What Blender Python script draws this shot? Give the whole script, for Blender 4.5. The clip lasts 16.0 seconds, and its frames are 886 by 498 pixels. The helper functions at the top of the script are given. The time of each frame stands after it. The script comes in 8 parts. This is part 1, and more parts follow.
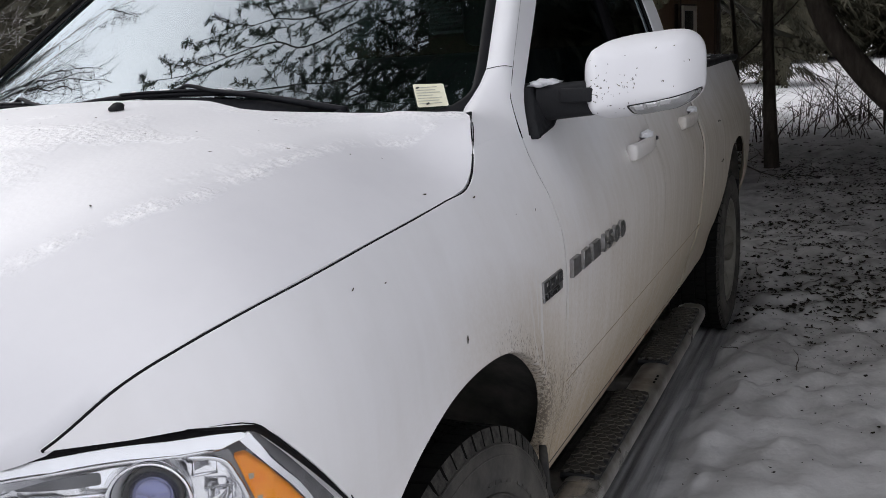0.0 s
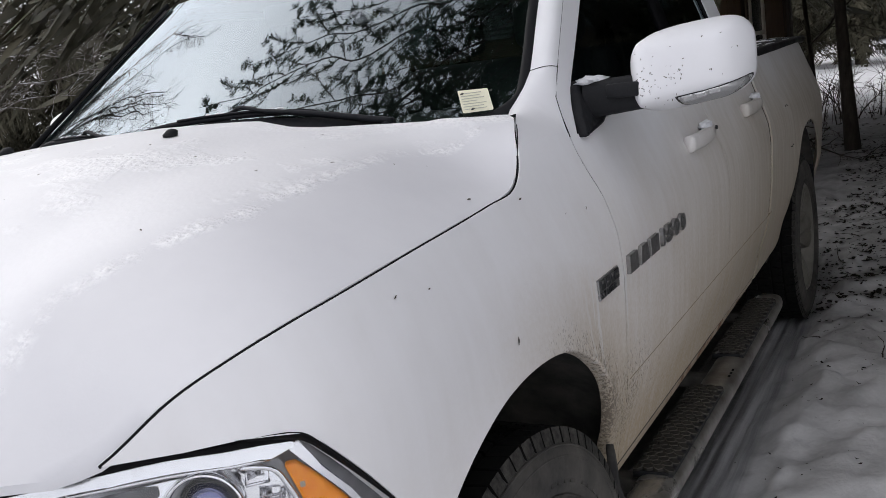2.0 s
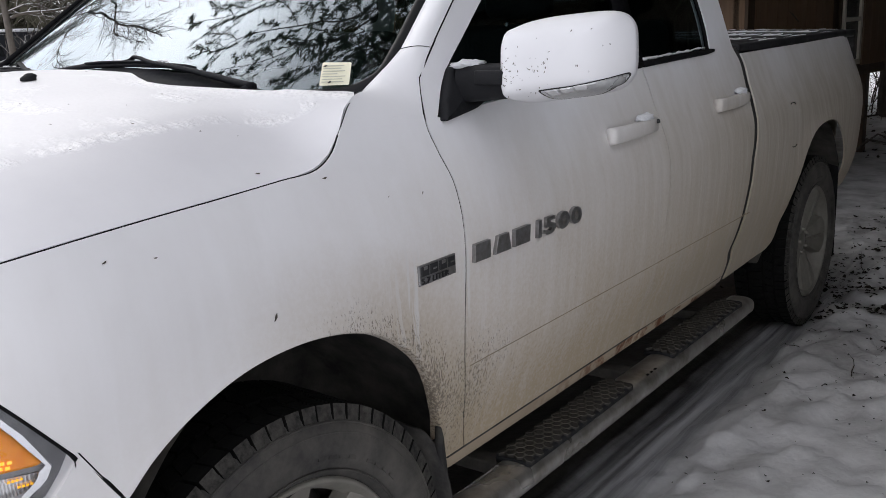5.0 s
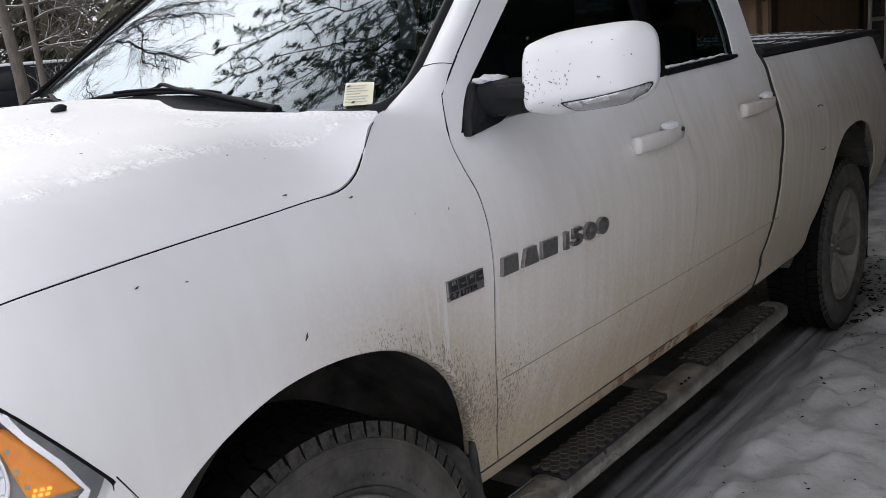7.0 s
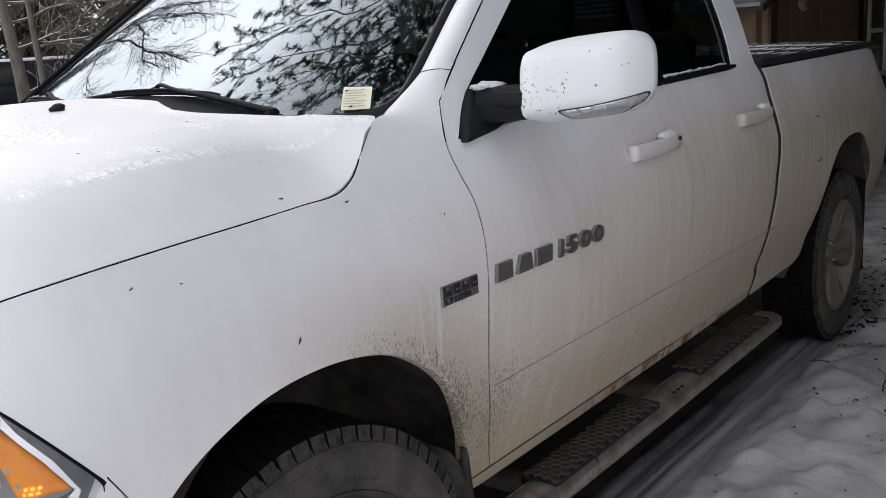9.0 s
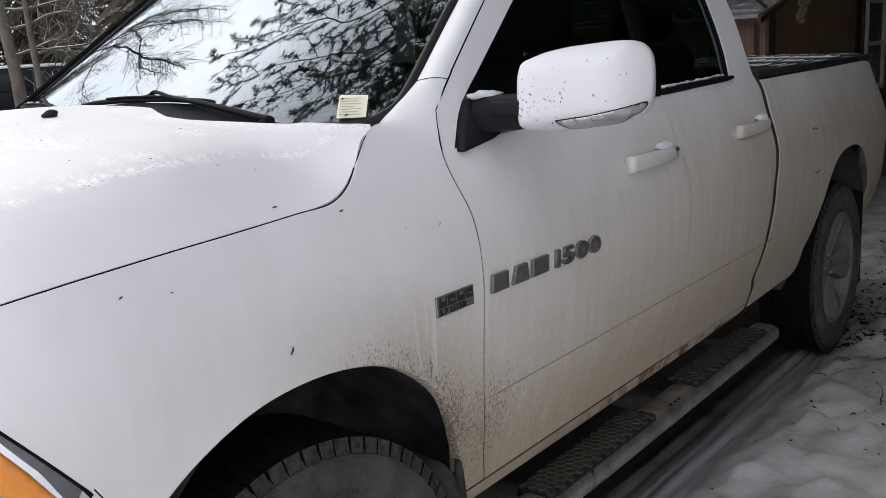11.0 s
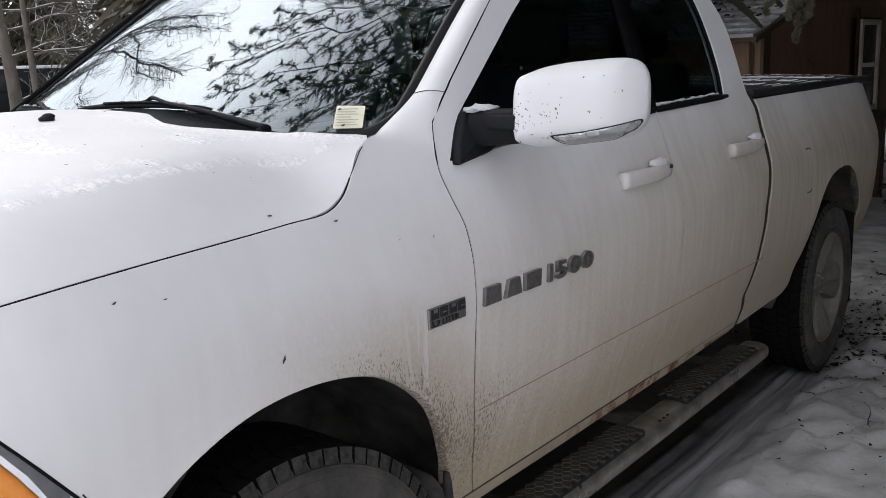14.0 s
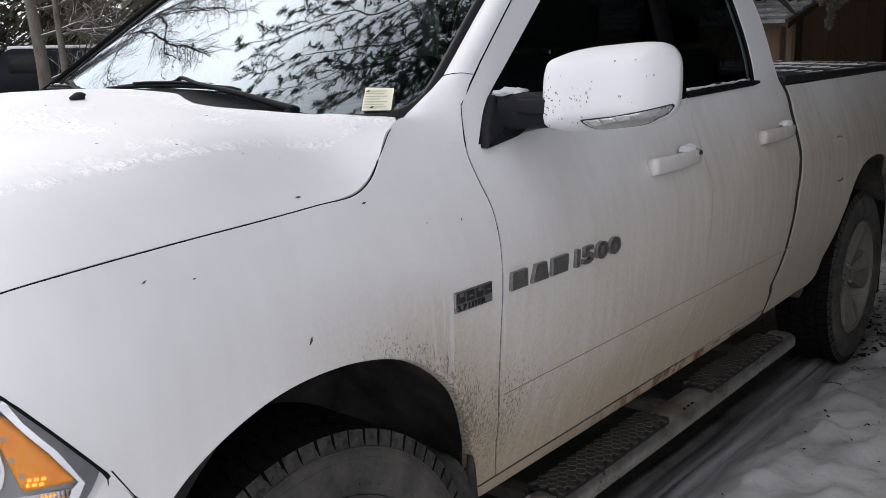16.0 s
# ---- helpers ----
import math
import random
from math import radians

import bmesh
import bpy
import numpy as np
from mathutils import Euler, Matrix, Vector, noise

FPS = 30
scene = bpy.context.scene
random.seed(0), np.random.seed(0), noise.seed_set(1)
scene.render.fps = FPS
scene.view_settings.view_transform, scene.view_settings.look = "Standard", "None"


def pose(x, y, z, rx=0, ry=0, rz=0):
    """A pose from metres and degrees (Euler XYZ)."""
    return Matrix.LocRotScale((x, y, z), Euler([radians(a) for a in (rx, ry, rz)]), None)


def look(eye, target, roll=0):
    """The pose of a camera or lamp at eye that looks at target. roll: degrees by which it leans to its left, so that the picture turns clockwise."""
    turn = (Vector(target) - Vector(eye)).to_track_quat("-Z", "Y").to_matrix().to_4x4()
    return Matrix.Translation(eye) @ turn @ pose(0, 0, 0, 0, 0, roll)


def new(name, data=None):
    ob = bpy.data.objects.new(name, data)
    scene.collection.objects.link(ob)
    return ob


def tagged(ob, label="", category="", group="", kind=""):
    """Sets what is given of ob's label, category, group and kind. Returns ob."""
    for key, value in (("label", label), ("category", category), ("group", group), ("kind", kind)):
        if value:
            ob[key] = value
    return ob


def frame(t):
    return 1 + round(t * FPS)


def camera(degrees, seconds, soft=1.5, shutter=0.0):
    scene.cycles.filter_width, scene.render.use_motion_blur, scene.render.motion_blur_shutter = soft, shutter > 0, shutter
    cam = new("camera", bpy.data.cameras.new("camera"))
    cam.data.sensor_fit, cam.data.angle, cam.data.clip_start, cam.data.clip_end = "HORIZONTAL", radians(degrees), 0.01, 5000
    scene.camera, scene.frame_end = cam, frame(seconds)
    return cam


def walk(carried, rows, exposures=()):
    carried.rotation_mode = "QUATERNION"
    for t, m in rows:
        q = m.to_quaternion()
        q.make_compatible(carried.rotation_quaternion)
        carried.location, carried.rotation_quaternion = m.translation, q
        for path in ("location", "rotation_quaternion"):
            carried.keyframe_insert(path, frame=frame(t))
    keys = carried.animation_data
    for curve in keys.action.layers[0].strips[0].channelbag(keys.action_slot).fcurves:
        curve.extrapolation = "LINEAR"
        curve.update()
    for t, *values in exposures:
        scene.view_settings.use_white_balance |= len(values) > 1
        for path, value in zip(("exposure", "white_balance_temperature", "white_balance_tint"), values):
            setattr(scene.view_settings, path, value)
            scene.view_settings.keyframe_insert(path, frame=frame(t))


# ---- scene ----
# camera
cam = camera(51.00, 16.0, 0.78)
ROWS = [
    (0, 1.619, -1.353, 1.541, 77.86, 3.35, 24.17),
    (0.5, 1.616, -1.348, 1.544, 77.55, 3.30, 23.92),
    (1, 1.613, -1.351, 1.545, 77.37, 3.26, 24.24),
    (1.5, 1.615, -1.349, 1.547, 77.64, 4.07, 24.76),
    (2, 1.676, -1.338, 1.535, 78.64, 7.54, 28.33),
    (2.5, 1.771, -1.413, 1.550, 78.57, 4.07, 31.21),
    (2.8, 1.812, -1.412, 1.572, 75.71, 0.63, 32.12),
    (3, 1.900, -1.399, 1.592, 75.79, 0.11, 32.30),
    (3.5, 2.110, -1.111, 1.558, 78.96, -0.76, 34.13),
    (4, 2.165, -1.024, 1.549, 78.66, 2.75, 34.30),
    (4.4, 2.196, -1.025, 1.544, 76.49, 2.29, 35.92),
    (4.5, 2.190, -1.026, 1.547, 76.15, 2.06, 36.20),
    (7, 2.198, -1.031, 1.551, 77.20, 4.51, 37.72),
    (7.5, 2.199, -1.030, 1.556, 77.14, 4.41, 37.76),
    (8, 2.201, -1.027, 1.561, 77.34, 3.93, 37.75),
    (8.2, 2.201, -1.031, 1.555, 77.19, 3.57, 37.77),
    (10.3, 2.212, -1.030, 1.562, 77.80, 3.40, 37.75),
    (10.5, 2.208, -1.028, 1.559, 77.66, 3.19, 37.94),
    (11, 2.196, -1.014, 1.554, 77.97, 3.11, 37.67),
    (11.5, 2.193, -1.016, 1.556, 78.24, 2.49, 37.63),
    (12, 2.196, -1.019, 1.556, 78.25, 2.54, 37.62),
    (12.5, 2.201, -1.022, 1.556, 78.36, 2.70, 37.66),
    (13, 2.197, -1.018, 1.559, 78.58, 2.81, 37.76),
    (13.5, 2.199, -1.020, 1.558, 78.60, 1.98, 37.63),
    (14, 2.198, -1.021, 1.559, 78.61, 1.78, 37.45),
    (14.5, 2.199, -1.019, 1.558, 78.66, 1.71, 37.66),
    (15, 2.195, -1.027, 1.560, 77.99, 0.35, 38.42),
    (15.5, 2.192, -1.025, 1.561, 77.71, 0.71, 38.80),
    (16, 2.187, -1.022, 1.557, 77.67, 1.27, 39.00),
]
walk(cam, [(t, pose(x, y, z, rx, ry, rz)) for t, x, y, z, rx, ry, rz in ROWS], [(0.0, -0.40), (2.0, -0.42), (3.0, -0.48), (3.5, -0.42), (4.0, -0.25), (8.0, -0.25), (16.0, -0.25)])

# world: bright overcast winter sky, one broad soft sun
world = bpy.data.worlds.new("overcast_sky")
scene.world = world
world.use_nodes = True
wn, wl = world.node_tree.nodes, world.node_tree.links
wn.clear()
w_out = wn.new("ShaderNodeOutputWorld")
w_bg = wn.new("ShaderNodeBackground")
w_sky = wn.new("ShaderNodeTexSky")
w_sky.sky_type = 'NISHITA'
w_sky.sun_disc = False
w_sky.sun_elevation, w_sky.sun_rotation = radians(42), radians(285)
w_sky.air_density, w_sky.dust_density, w_sky.ozone_density = 1.0, 6.0, 1.0
w_hsv = wn.new("ShaderNodeHueSaturation")
w_hsv.inputs["Saturation"].default_value = 0.2
w_mix = wn.new("ShaderNodeMixRGB")
w_mix.inputs["Fac"].default_value = 0.6
w_mix.inputs["Color2"].default_value = (13.15, 13.2, 14.1, 1)
wl.new(w_sky.outputs["Color"], w_hsv.inputs["Color"])
wl.new(w_hsv.outputs["Color"], w_mix.inputs["Color1"])
wl.new(w_mix.outputs["Color"], w_bg.inputs["Color"])
w_bg.inputs["Strength"].default_value = 0.15
wl.new(w_bg.outputs["Background"], w_out.inputs["Surface"])
sun_data = bpy.data.lights.new("sun", 'SUN')
sun_data.energy, sun_data.angle, sun_data.color = 0.9, radians(85), (1.0, 0.97, 0.93)
sun_ob = new("sun", sun_data)
sun_ob.matrix_world = look((-9, 2.4, 8.4), (0, 0, 0))

# ---- materials ----
def mat(name, color, rough=0.5, metal=0.0, **extra):
    m = bpy.data.materials.new(name)
    m.use_nodes = True
    b = m.node_tree.nodes["Principled BSDF"]
    b.inputs["Base Color"].default_value = (*color, 1)
    b.inputs["Roughness"].default_value = rough
    b.inputs["Metallic"].default_value = metal
    for k, v in extra.items():
        b.inputs[k.replace("_", " ")].default_value = v
    return m


def node(m, kind, **props):
    n = m.node_tree.nodes.new(kind)
    for k, v in props.items():
        if k in n.inputs:
            n.inputs[k].default_value = v
        else:
            setattr(n, k, v)
    return n


def link(m, a, b):
    m.node_tree.links.new(a, b)


def bsdf(m):
    return m.node_tree.nodes["Principled BSDF"]


def coords(m):
    return node(m, "ShaderNodeTexCoord").outputs["Object"]


def stretch(m, vec, scale):
    n = node(m, "ShaderNodeMapping")
    n.inputs["Scale"].default_value = scale
    link(m, vec, n.inputs["Vector"])
    return n.outputs["Vector"]


def noise_tex(m, vec, scale, detail=4.0, rough=0.55):
    n = node(m, "ShaderNodeTexNoise")
    n.inputs["Scale"].default_value, n.inputs["Detail"].default_value, n.inputs["Roughness"].default_value = scale, detail, rough
    link(m, vec, n.inputs["Vector"])
    return n.outputs["Fac"]


def remap(m, value, a, b, c=0.0, d=1.0):
    n = node(m, "ShaderNodeMapRange")
    for k, v in zip(("From Min", "From Max", "To Min", "To Max"), (a, b, c, d)):
        n.inputs[k].default_value = v
    link(m, value, n.inputs["Value"])
    return n.outputs["Result"]


def calc(m, op, a, b):
    n = node(m, "ShaderNodeMath", operation=op)
    for i, v in enumerate((a, b)):
        if isinstance(v, (int, float)):
            n.inputs[i].default_value = v
        else:
            link(m, v, n.inputs[i])
    return n.outputs[0]


def blend(m, fac, a, b):
    n = node(m, "ShaderNodeMixRGB")
    for key, v in (("Fac", fac), ("Color1", a), ("Color2", b)):
        if isinstance(v, tuple):
            n.inputs[key].default_value = (*v, 1)
        elif isinstance(v, (int, float)):
            n.inputs[key].default_value = v
        else:
            link(m, v, n.inputs[key])
    return n.outputs["Color"]


def set_bump(m, height, strength, distance=0.01):
    n = node(m, "ShaderNodeBump")
    n.inputs["Strength"].default_value, n.inputs["Distance"].default_value = strength, distance
    link(m, height, n.inputs["Height"])
    link(m, n.outputs["Normal"], bsdf(m).inputs["Normal"])


def split_xyz(m, vec):
    n = node(m, "ShaderNodeSeparateXYZ")
    link(m, vec, n.inputs[0])
    return n.outputs


# white paint with road film thrown up by the wheels: thick low down, streaked, with splatter
def make_paint():
    m = mat("white_paint", (0.72, 0.72, 0.74), 0.28, 0.0)
    b = bsdf(m)
    b.inputs["Coat Weight"].default_value, b.inputs["Coat Roughness"].default_value = 0.25, 0.22
    co = coords(m)
    x, y, z = split_xyz(m, co)
    wide = noise_tex(m, co, 3.0, 5)
    streak = noise_tex(m, stretch(m, co, (14, 26, 2.2)), 1.0, 4)
    fine = noise_tex(m, co, 90.0, 3, 0.7)
    level = calc(m, 'ADD', z, calc(m, 'MULTIPLY', calc(m, 'SUBTRACT', wide, 0.5), 0.28))
    film = remap(m, calc(m, 'SUBTRACT', level, remap(m, y, 0.8, 2.6, 0.0, 0.16)), 1.30, 0.50, 0.0, 1.0)
    film = calc(m, 'MULTIPLY', calc(m, 'POWER', film, 1.0), 0.97)
    rear = remap(m, y, -0.05, 0.62, 0.10, 1.0)
    film = calc(m, 'MULTIPLY', film, rear)
    drips = remap(m, noise_tex(m, stretch(m, co, (14, 22, 1.1)), 1.0, 5, 0.62), 0.42, 0.72, 1.10, 0.84)
    film = calc(m, 'MULTIPLY', film, drips)
    thick = calc(m, 'MULTIPLY', film, remap(m, fine, 0.35, 0.75, 0.80, 1.20))
    dust = remap(m, noise_tex(m, co, 9.0, 6), 0.5, 0.85, 0.0, 0.10)
    c = blend(m, thick, (0.845, 0.848, 0.88), (0.465, 0.368, 0.242))
    c = blend(m, dust, c, (0.5, 0.49, 0.47))
    # dull film that also paints in the tree shade towards the rear,
    # and thrown dirt round the front arch
    film_shade = calc(m, 'MULTIPLY', remap(m, y, 0.62, 2.6, 0.14, 0.80), remap(m, level, 1.50, 1.10))
    film_shade = calc(m, 'MULTIPLY', film_shade, remap(m, streak, 0.30, 0.70, 0.75, 1.15))
    c = blend(m, film_shade, c, (0.375, 0.335, 0.272))
    dy, dz = calc(m, 'SUBTRACT', y, 0.09), calc(m, 'SUBTRACT', z, 0.42)
    dist = calc(m, 'SQRT', calc(m, 'ADD', calc(m, 'MULTIPLY', dy, dy), calc(m, 'MULTIPLY', dz, dz)), 0)
    ring = calc(m, 'MULTIPLY', remap(m, calc(m, 'ADD', dist, calc(m, 'MULTIPLY', calc(m, 'SUBTRACT', wide, 0.5), 0.16)), 0.76, 0.575), remap(m, y, -0.10, 0.40, 0.12, 1.0))
    ring = calc(m, 'MULTIPLY', ring, remap(m, fine, 0.36, 0.60, 0.75, 1.0))
    c = blend(m, calc(m, 'MULTIPLY', ring, 0.72), c, (0.42, 0.345, 0.245))
    # crusted mud: thrown up behind the arch and along the door edge, thinning outwards
    behind = calc(m, 'MULTIPLY', remap(m, dist, 0.66, 0.54), remap(m, y, 0.02, 0.46, 0.10, 1.0))
    edge = calc(m, 'MULTIPLY', calc(m, 'MULTIPLY', remap(m, y, 1.05, 0.66, 0.0, 0.75), remap(m, y, 0.50, 0.60)), remap(m, z, 0.90, 0.70))
    zone = calc(m, 'MULTIPLY', calc(m, 'MAXIMUM', behind, edge), remap(m, z, 0.50, 0.62, 0.35, 1.0))
    zone = calc(m, 'MULTIPLY', zone, remap(m, wide, 0.36, 0.58, 0.55, 1.1))
    crumbs = noise_tex(m, stretch(m, co, (1.0, 1.15, 0.55)), 150.0, 7, 0.75)
    mud = remap(m, calc(m, 'ADD', crumbs, calc(m, 'MULTIPLY', zone, 0.14)), 0.595, 0.640)
    mud = calc(m, 'MULTIPLY', mud, remap(m, zone, 0.08, 0.35))
    mud = calc(m, 'MAXIMUM', mud, calc(m, 'MULTIPLY', remap(m, noise_tex(m, co, 34.0, 6, 0.8), 0.665, 0.70), remap(m, film, 0.25, 0.6, 0.0, 0.6)))
    # clean runs where melt water has washed the film off
    runs = calc(m, 'MULTIPLY', remap(m, noise_tex(m, stretch(m, co, (60, 60, 2.6)), 1.0, 3, 0.5), 0.57, 0.63), calc(m, 'MULTIPLY', remap(m, level, 0.80, 0.90), remap(m, level, 1.12, 1.02)))
    runs = calc(m, 'MULTIPLY', calc(m, 'MULTIPLY', runs, remap(m, y, 0.30, 0.45, 0.0, 0.8)), remap(m, calc(m, 'ADD', y, calc(m, 'MULTIPLY', calc(m, 'SUBTRACT', wide, 0.5), 1.6)), 0.60, 0.72, 1.0, 0.22))
    c = blend(m, runs, c, (0.66, 0.65, 0.645))
    c = blend(m, calc(m, 'MULTIPLY', mud, 0.80), c, (0.13, 0.105, 0.08))
    link(m, c, b.inputs["Base Color"])
    link(m, remap(m, thick, 0.0, 0.6, 0.42, 0.75), b.inputs["Roughness"])
    link(m, remap(m, thick, 0.0, 0.35, 0.25, 0.0), b.inputs["Coat Weight"])
    set_bump(m, calc(m, 'ADD', calc(m, 'MULTIPLY', noise_tex(m, co, 160.0, 2), 0.10), mud), 0.35, 0.0015)
    return m


# hood and upper surfaces: same paint under a thin crust of frost and refrozen snow
def make_frost_paint():
    m = mat("frosted_paint", (0.74, 0.74, 0.76), 0.35)
    b = bsdf(m)
    co = coords(m)
    big = noise_tex(m, co, 4.2, 5)
    grain = noise_tex(m, co, 85.0, 5, 0.7)
    fine = noise_tex(m, co, 300.0, 3, 0.7)
    x, y, z = split_xyz(m, co)
    ax = calc(m, 'ABSOLUTE', x, 0)
    wob = calc(m, 'MULTIPLY', calc(m, 'SUBTRACT', noise_tex(m, co, 6.0, 5, 0.6), 0.5), 0.04)
    # crust gathered in a thin ridge along the crest, a wedge at the rear corner and loose patches
    line = calc(m, 'ADD', remap(m, y, -0.53, -0.28, 0.618, 0.735), remap(m, y, 0.20, 0.42, 0.0, 0.10))
    off = calc(m, 'SUBTRACT', calc(m, 'ADD', ax, wob), line)
    ridge = calc(m, 'MULTIPLY', remap(m, off, 0.016, -0.006), remap(m, off, -0.042, -0.006))
    ridge = calc(m, 'MULTIPLY', ridge, remap(m, noise_tex(m, stretch(m, co, (12, 18, 12)), 1.0, 6, 0.7), 0.42, 0.60))
    inset = calc(m, 'SUBTRACT', calc(m, 'ADD', y, wob), calc(m, 'ADD', calc(m, 'MULTIPLY', ax, 0.51), 0.003))
    rear = calc(m, 'MULTIPLY', remap(m, inset, -0.03, 0.03), remap(m, ax, 0.36, 0.44))
    loose = calc(m, 'MULTIPLY', remap(m, big, 0.50, 0.60), remap(m, off, 0.0, -0.06))
    where = calc(m, 'MAXIMUM', calc(m, 'MAXIMUM', calc(m, 'MULTIPLY', ridge, 0.95), rear), calc(m, 'MULTIPLY', loose, 0.7))
    where = calc(m, 'MAXIMUM', where, remap(m, off, 0.0, -0.10, 0.0, 0.07))
    bead = node(m, "ShaderNodeTexVoronoi", feature='SMOOTH_F1')
    bead.inputs["Scale"].default_value = 120.0
    link(m, stretch(m, co, (1.0, 0.7, 1.0)), bead.inputs["Vector"])
    lump = remap(m, bead.outputs["Distance"], 0.0, 0.55, 1.0, 0.0)
    crust = calc(m, 'MULTIPLY', where, remap(m, grain, 0.38, 0.54))
    film = remap(m, noise_tex(m, co, 2.4, 6, 0.6), 0.35, 0.7)
    base = blend(m, film, (0.615, 0.615, 0.65), (0.69, 0.69, 0.72))
    # sky-lit top put into the colour: base lighter above the crest
    base = blend(m, remap(m, off, 0.01, -0.08, 0.0, 0.42), base, (0.85, 0.85, 0.87))
    base = blend(m, remap(m, fine, 0.60, 0.78, 0.0, 0.25), base, (0.62, 0.61, 0.61))
    link(m, blend(m, crust, base, (0.89, 0.89, 0.91)), b.inputs["Base Color"])
    link(m, remap(m, crust, 0.0, 1.0, 0.55, 0.26), b.inputs["Roughness"])
    b.inputs["Coat Weight"].default_value, b.inputs["Coat Roughness"].default_value = 0.10, 0.30
    h = calc(m, 'MULTIPLY', where, calc(m, 'ADD', calc(m, 'ADD', calc(m, 'MULTIPLY', lump, 0.8), calc(m, 'MULTIPLY', grain, 1.1)), calc(m, 'MULTIPLY', fine, 0.35)))
    h = calc(m, 'ADD', h, calc(m, 'MULTIPLY', noise_tex(m, co, 180.0, 3, 0.6), 0.05))
    set_bump(m, h, 0.7, 0.004)
    return m


def make_snow():
    m = mat("snow", (0.80, 0.81, 0.84), 0.75)
    b = bsdf(m)
    b.inputs["Specular IOR Level"].default_value = 0.3
    co = coords(m)
    x, y, z = split_xyz(m, co)
    wob = calc(m, 'MULTIPLY', calc(m, 'SUBTRACT', noise_tex(m, co, 1.9, 6, 0.6), 0.5), 0.75)
    ax = calc(m, 'ABSOLUTE', x, 0)
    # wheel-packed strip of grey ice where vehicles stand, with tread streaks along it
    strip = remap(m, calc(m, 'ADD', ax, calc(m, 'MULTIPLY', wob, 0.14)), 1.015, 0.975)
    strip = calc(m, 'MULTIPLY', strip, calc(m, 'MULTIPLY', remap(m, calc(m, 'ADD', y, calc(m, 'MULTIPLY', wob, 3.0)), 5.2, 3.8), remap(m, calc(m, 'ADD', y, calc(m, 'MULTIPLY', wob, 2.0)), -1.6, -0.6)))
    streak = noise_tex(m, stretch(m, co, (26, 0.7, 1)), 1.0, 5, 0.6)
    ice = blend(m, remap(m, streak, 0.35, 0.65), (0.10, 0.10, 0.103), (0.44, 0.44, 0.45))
    # shadow under the truck, put into the ground colour as near-black
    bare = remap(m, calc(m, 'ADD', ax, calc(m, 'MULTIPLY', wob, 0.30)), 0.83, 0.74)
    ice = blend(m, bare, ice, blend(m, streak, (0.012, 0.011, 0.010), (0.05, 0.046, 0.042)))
    dirt = remap(m, noise_tex(m, co, 0.7, 6), 0.45, 0.75, 0.0, 0.35)
    fine = noise_tex(m, co, 40.0, 5, 0.7)
    # tree shade put into the colour of the littered snow behind the wheel
    shaded_litter = calc(m, 'MULTIPLY', remap(m, calc(m, 'ADD', y, calc(m, 'MULTIPLY', wob, 8.0)), 15.0, 11.0), calc(m, 'MULTIPLY', remap(m, x, -3.0, -1.0), remap(m, y, 0.8, 3.0)))
    # snow also turns patchily greyer beside the truck
    side_grey = calc(m, 'MULTIPLY', remap(m, x, 3.2, 2.0), remap(m, x, 0.5, 1.0))
    snow_c = blend(m, calc(m, 'MULTIPLY', side_grey, remap(m, noise_tex(m, co, 2.6, 5), 0.35, 0.62, 0.25, 1.0)), (0.78, 0.785, 0.805), (0.60, 0.60, 0.61))
    snow_c = blend(m, dirt, snow_c, (0.50, 0.50, 0.505))
    shade_c = blend(m, remap(m, noise_tex(m, co, 3.2, 6, 0.6), 0.40, 0.66), (0.52, 0.515, 0.515), (0.25, 0.243, 0.237))
    snow_c = blend(m, shaded_litter, snow_c, shade_c)
    snow_c = blend(m, remap(m, noise_tex(m, co, 7.0, 7, 0.65), 0.50, 0.66, 0.0, 0.55), snow_c, (0.40, 0.40, 0.405))
    snow_c = blend(m, remap(m, fine, 0.62, 0.75, 0.0, 0.25), snow_c, (0.42, 0.40, 0.38))
    lane = calc(m, 'ADD', calc(m, 'MULTIPLY', x, -0.82), calc(m, 'MULTIPLY', y, 0.57))
    lane = calc(m, 'ADD', lane, calc(m, 'MULTIPLY', wob, 1.2))
    lane = calc(m, 'MULTIPLY', calc(m, 'MULTIPLY', remap(m, lane, 9.0, 10.0), remap(m, lane, 17.2, 16.4)), remap(m, x, -4.0, -5.0))
    snow_c = blend(m, calc(m, 'MULTIPLY', lane, 0.85), snow_c, blend(m, remap(m, noise_tex(m, stretch(m, co, (1.5, 6, 1)), 1.0, 5), 0.4, 0.6), (0.22, 0.22, 0.225), (0.50, 0.50, 0.51)))
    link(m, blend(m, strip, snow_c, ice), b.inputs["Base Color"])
    link(m, remap(m, strip, 0, 1, 0.8, 0.38), b.inputs["Roughness"])
    set_bump(m, calc(m, 'ADD', noise_tex(m, co, 14.0, 6, 0.62), calc(m, 'MULTIPLY', fine, 0.08)), 0.22, 0.04)
    return m


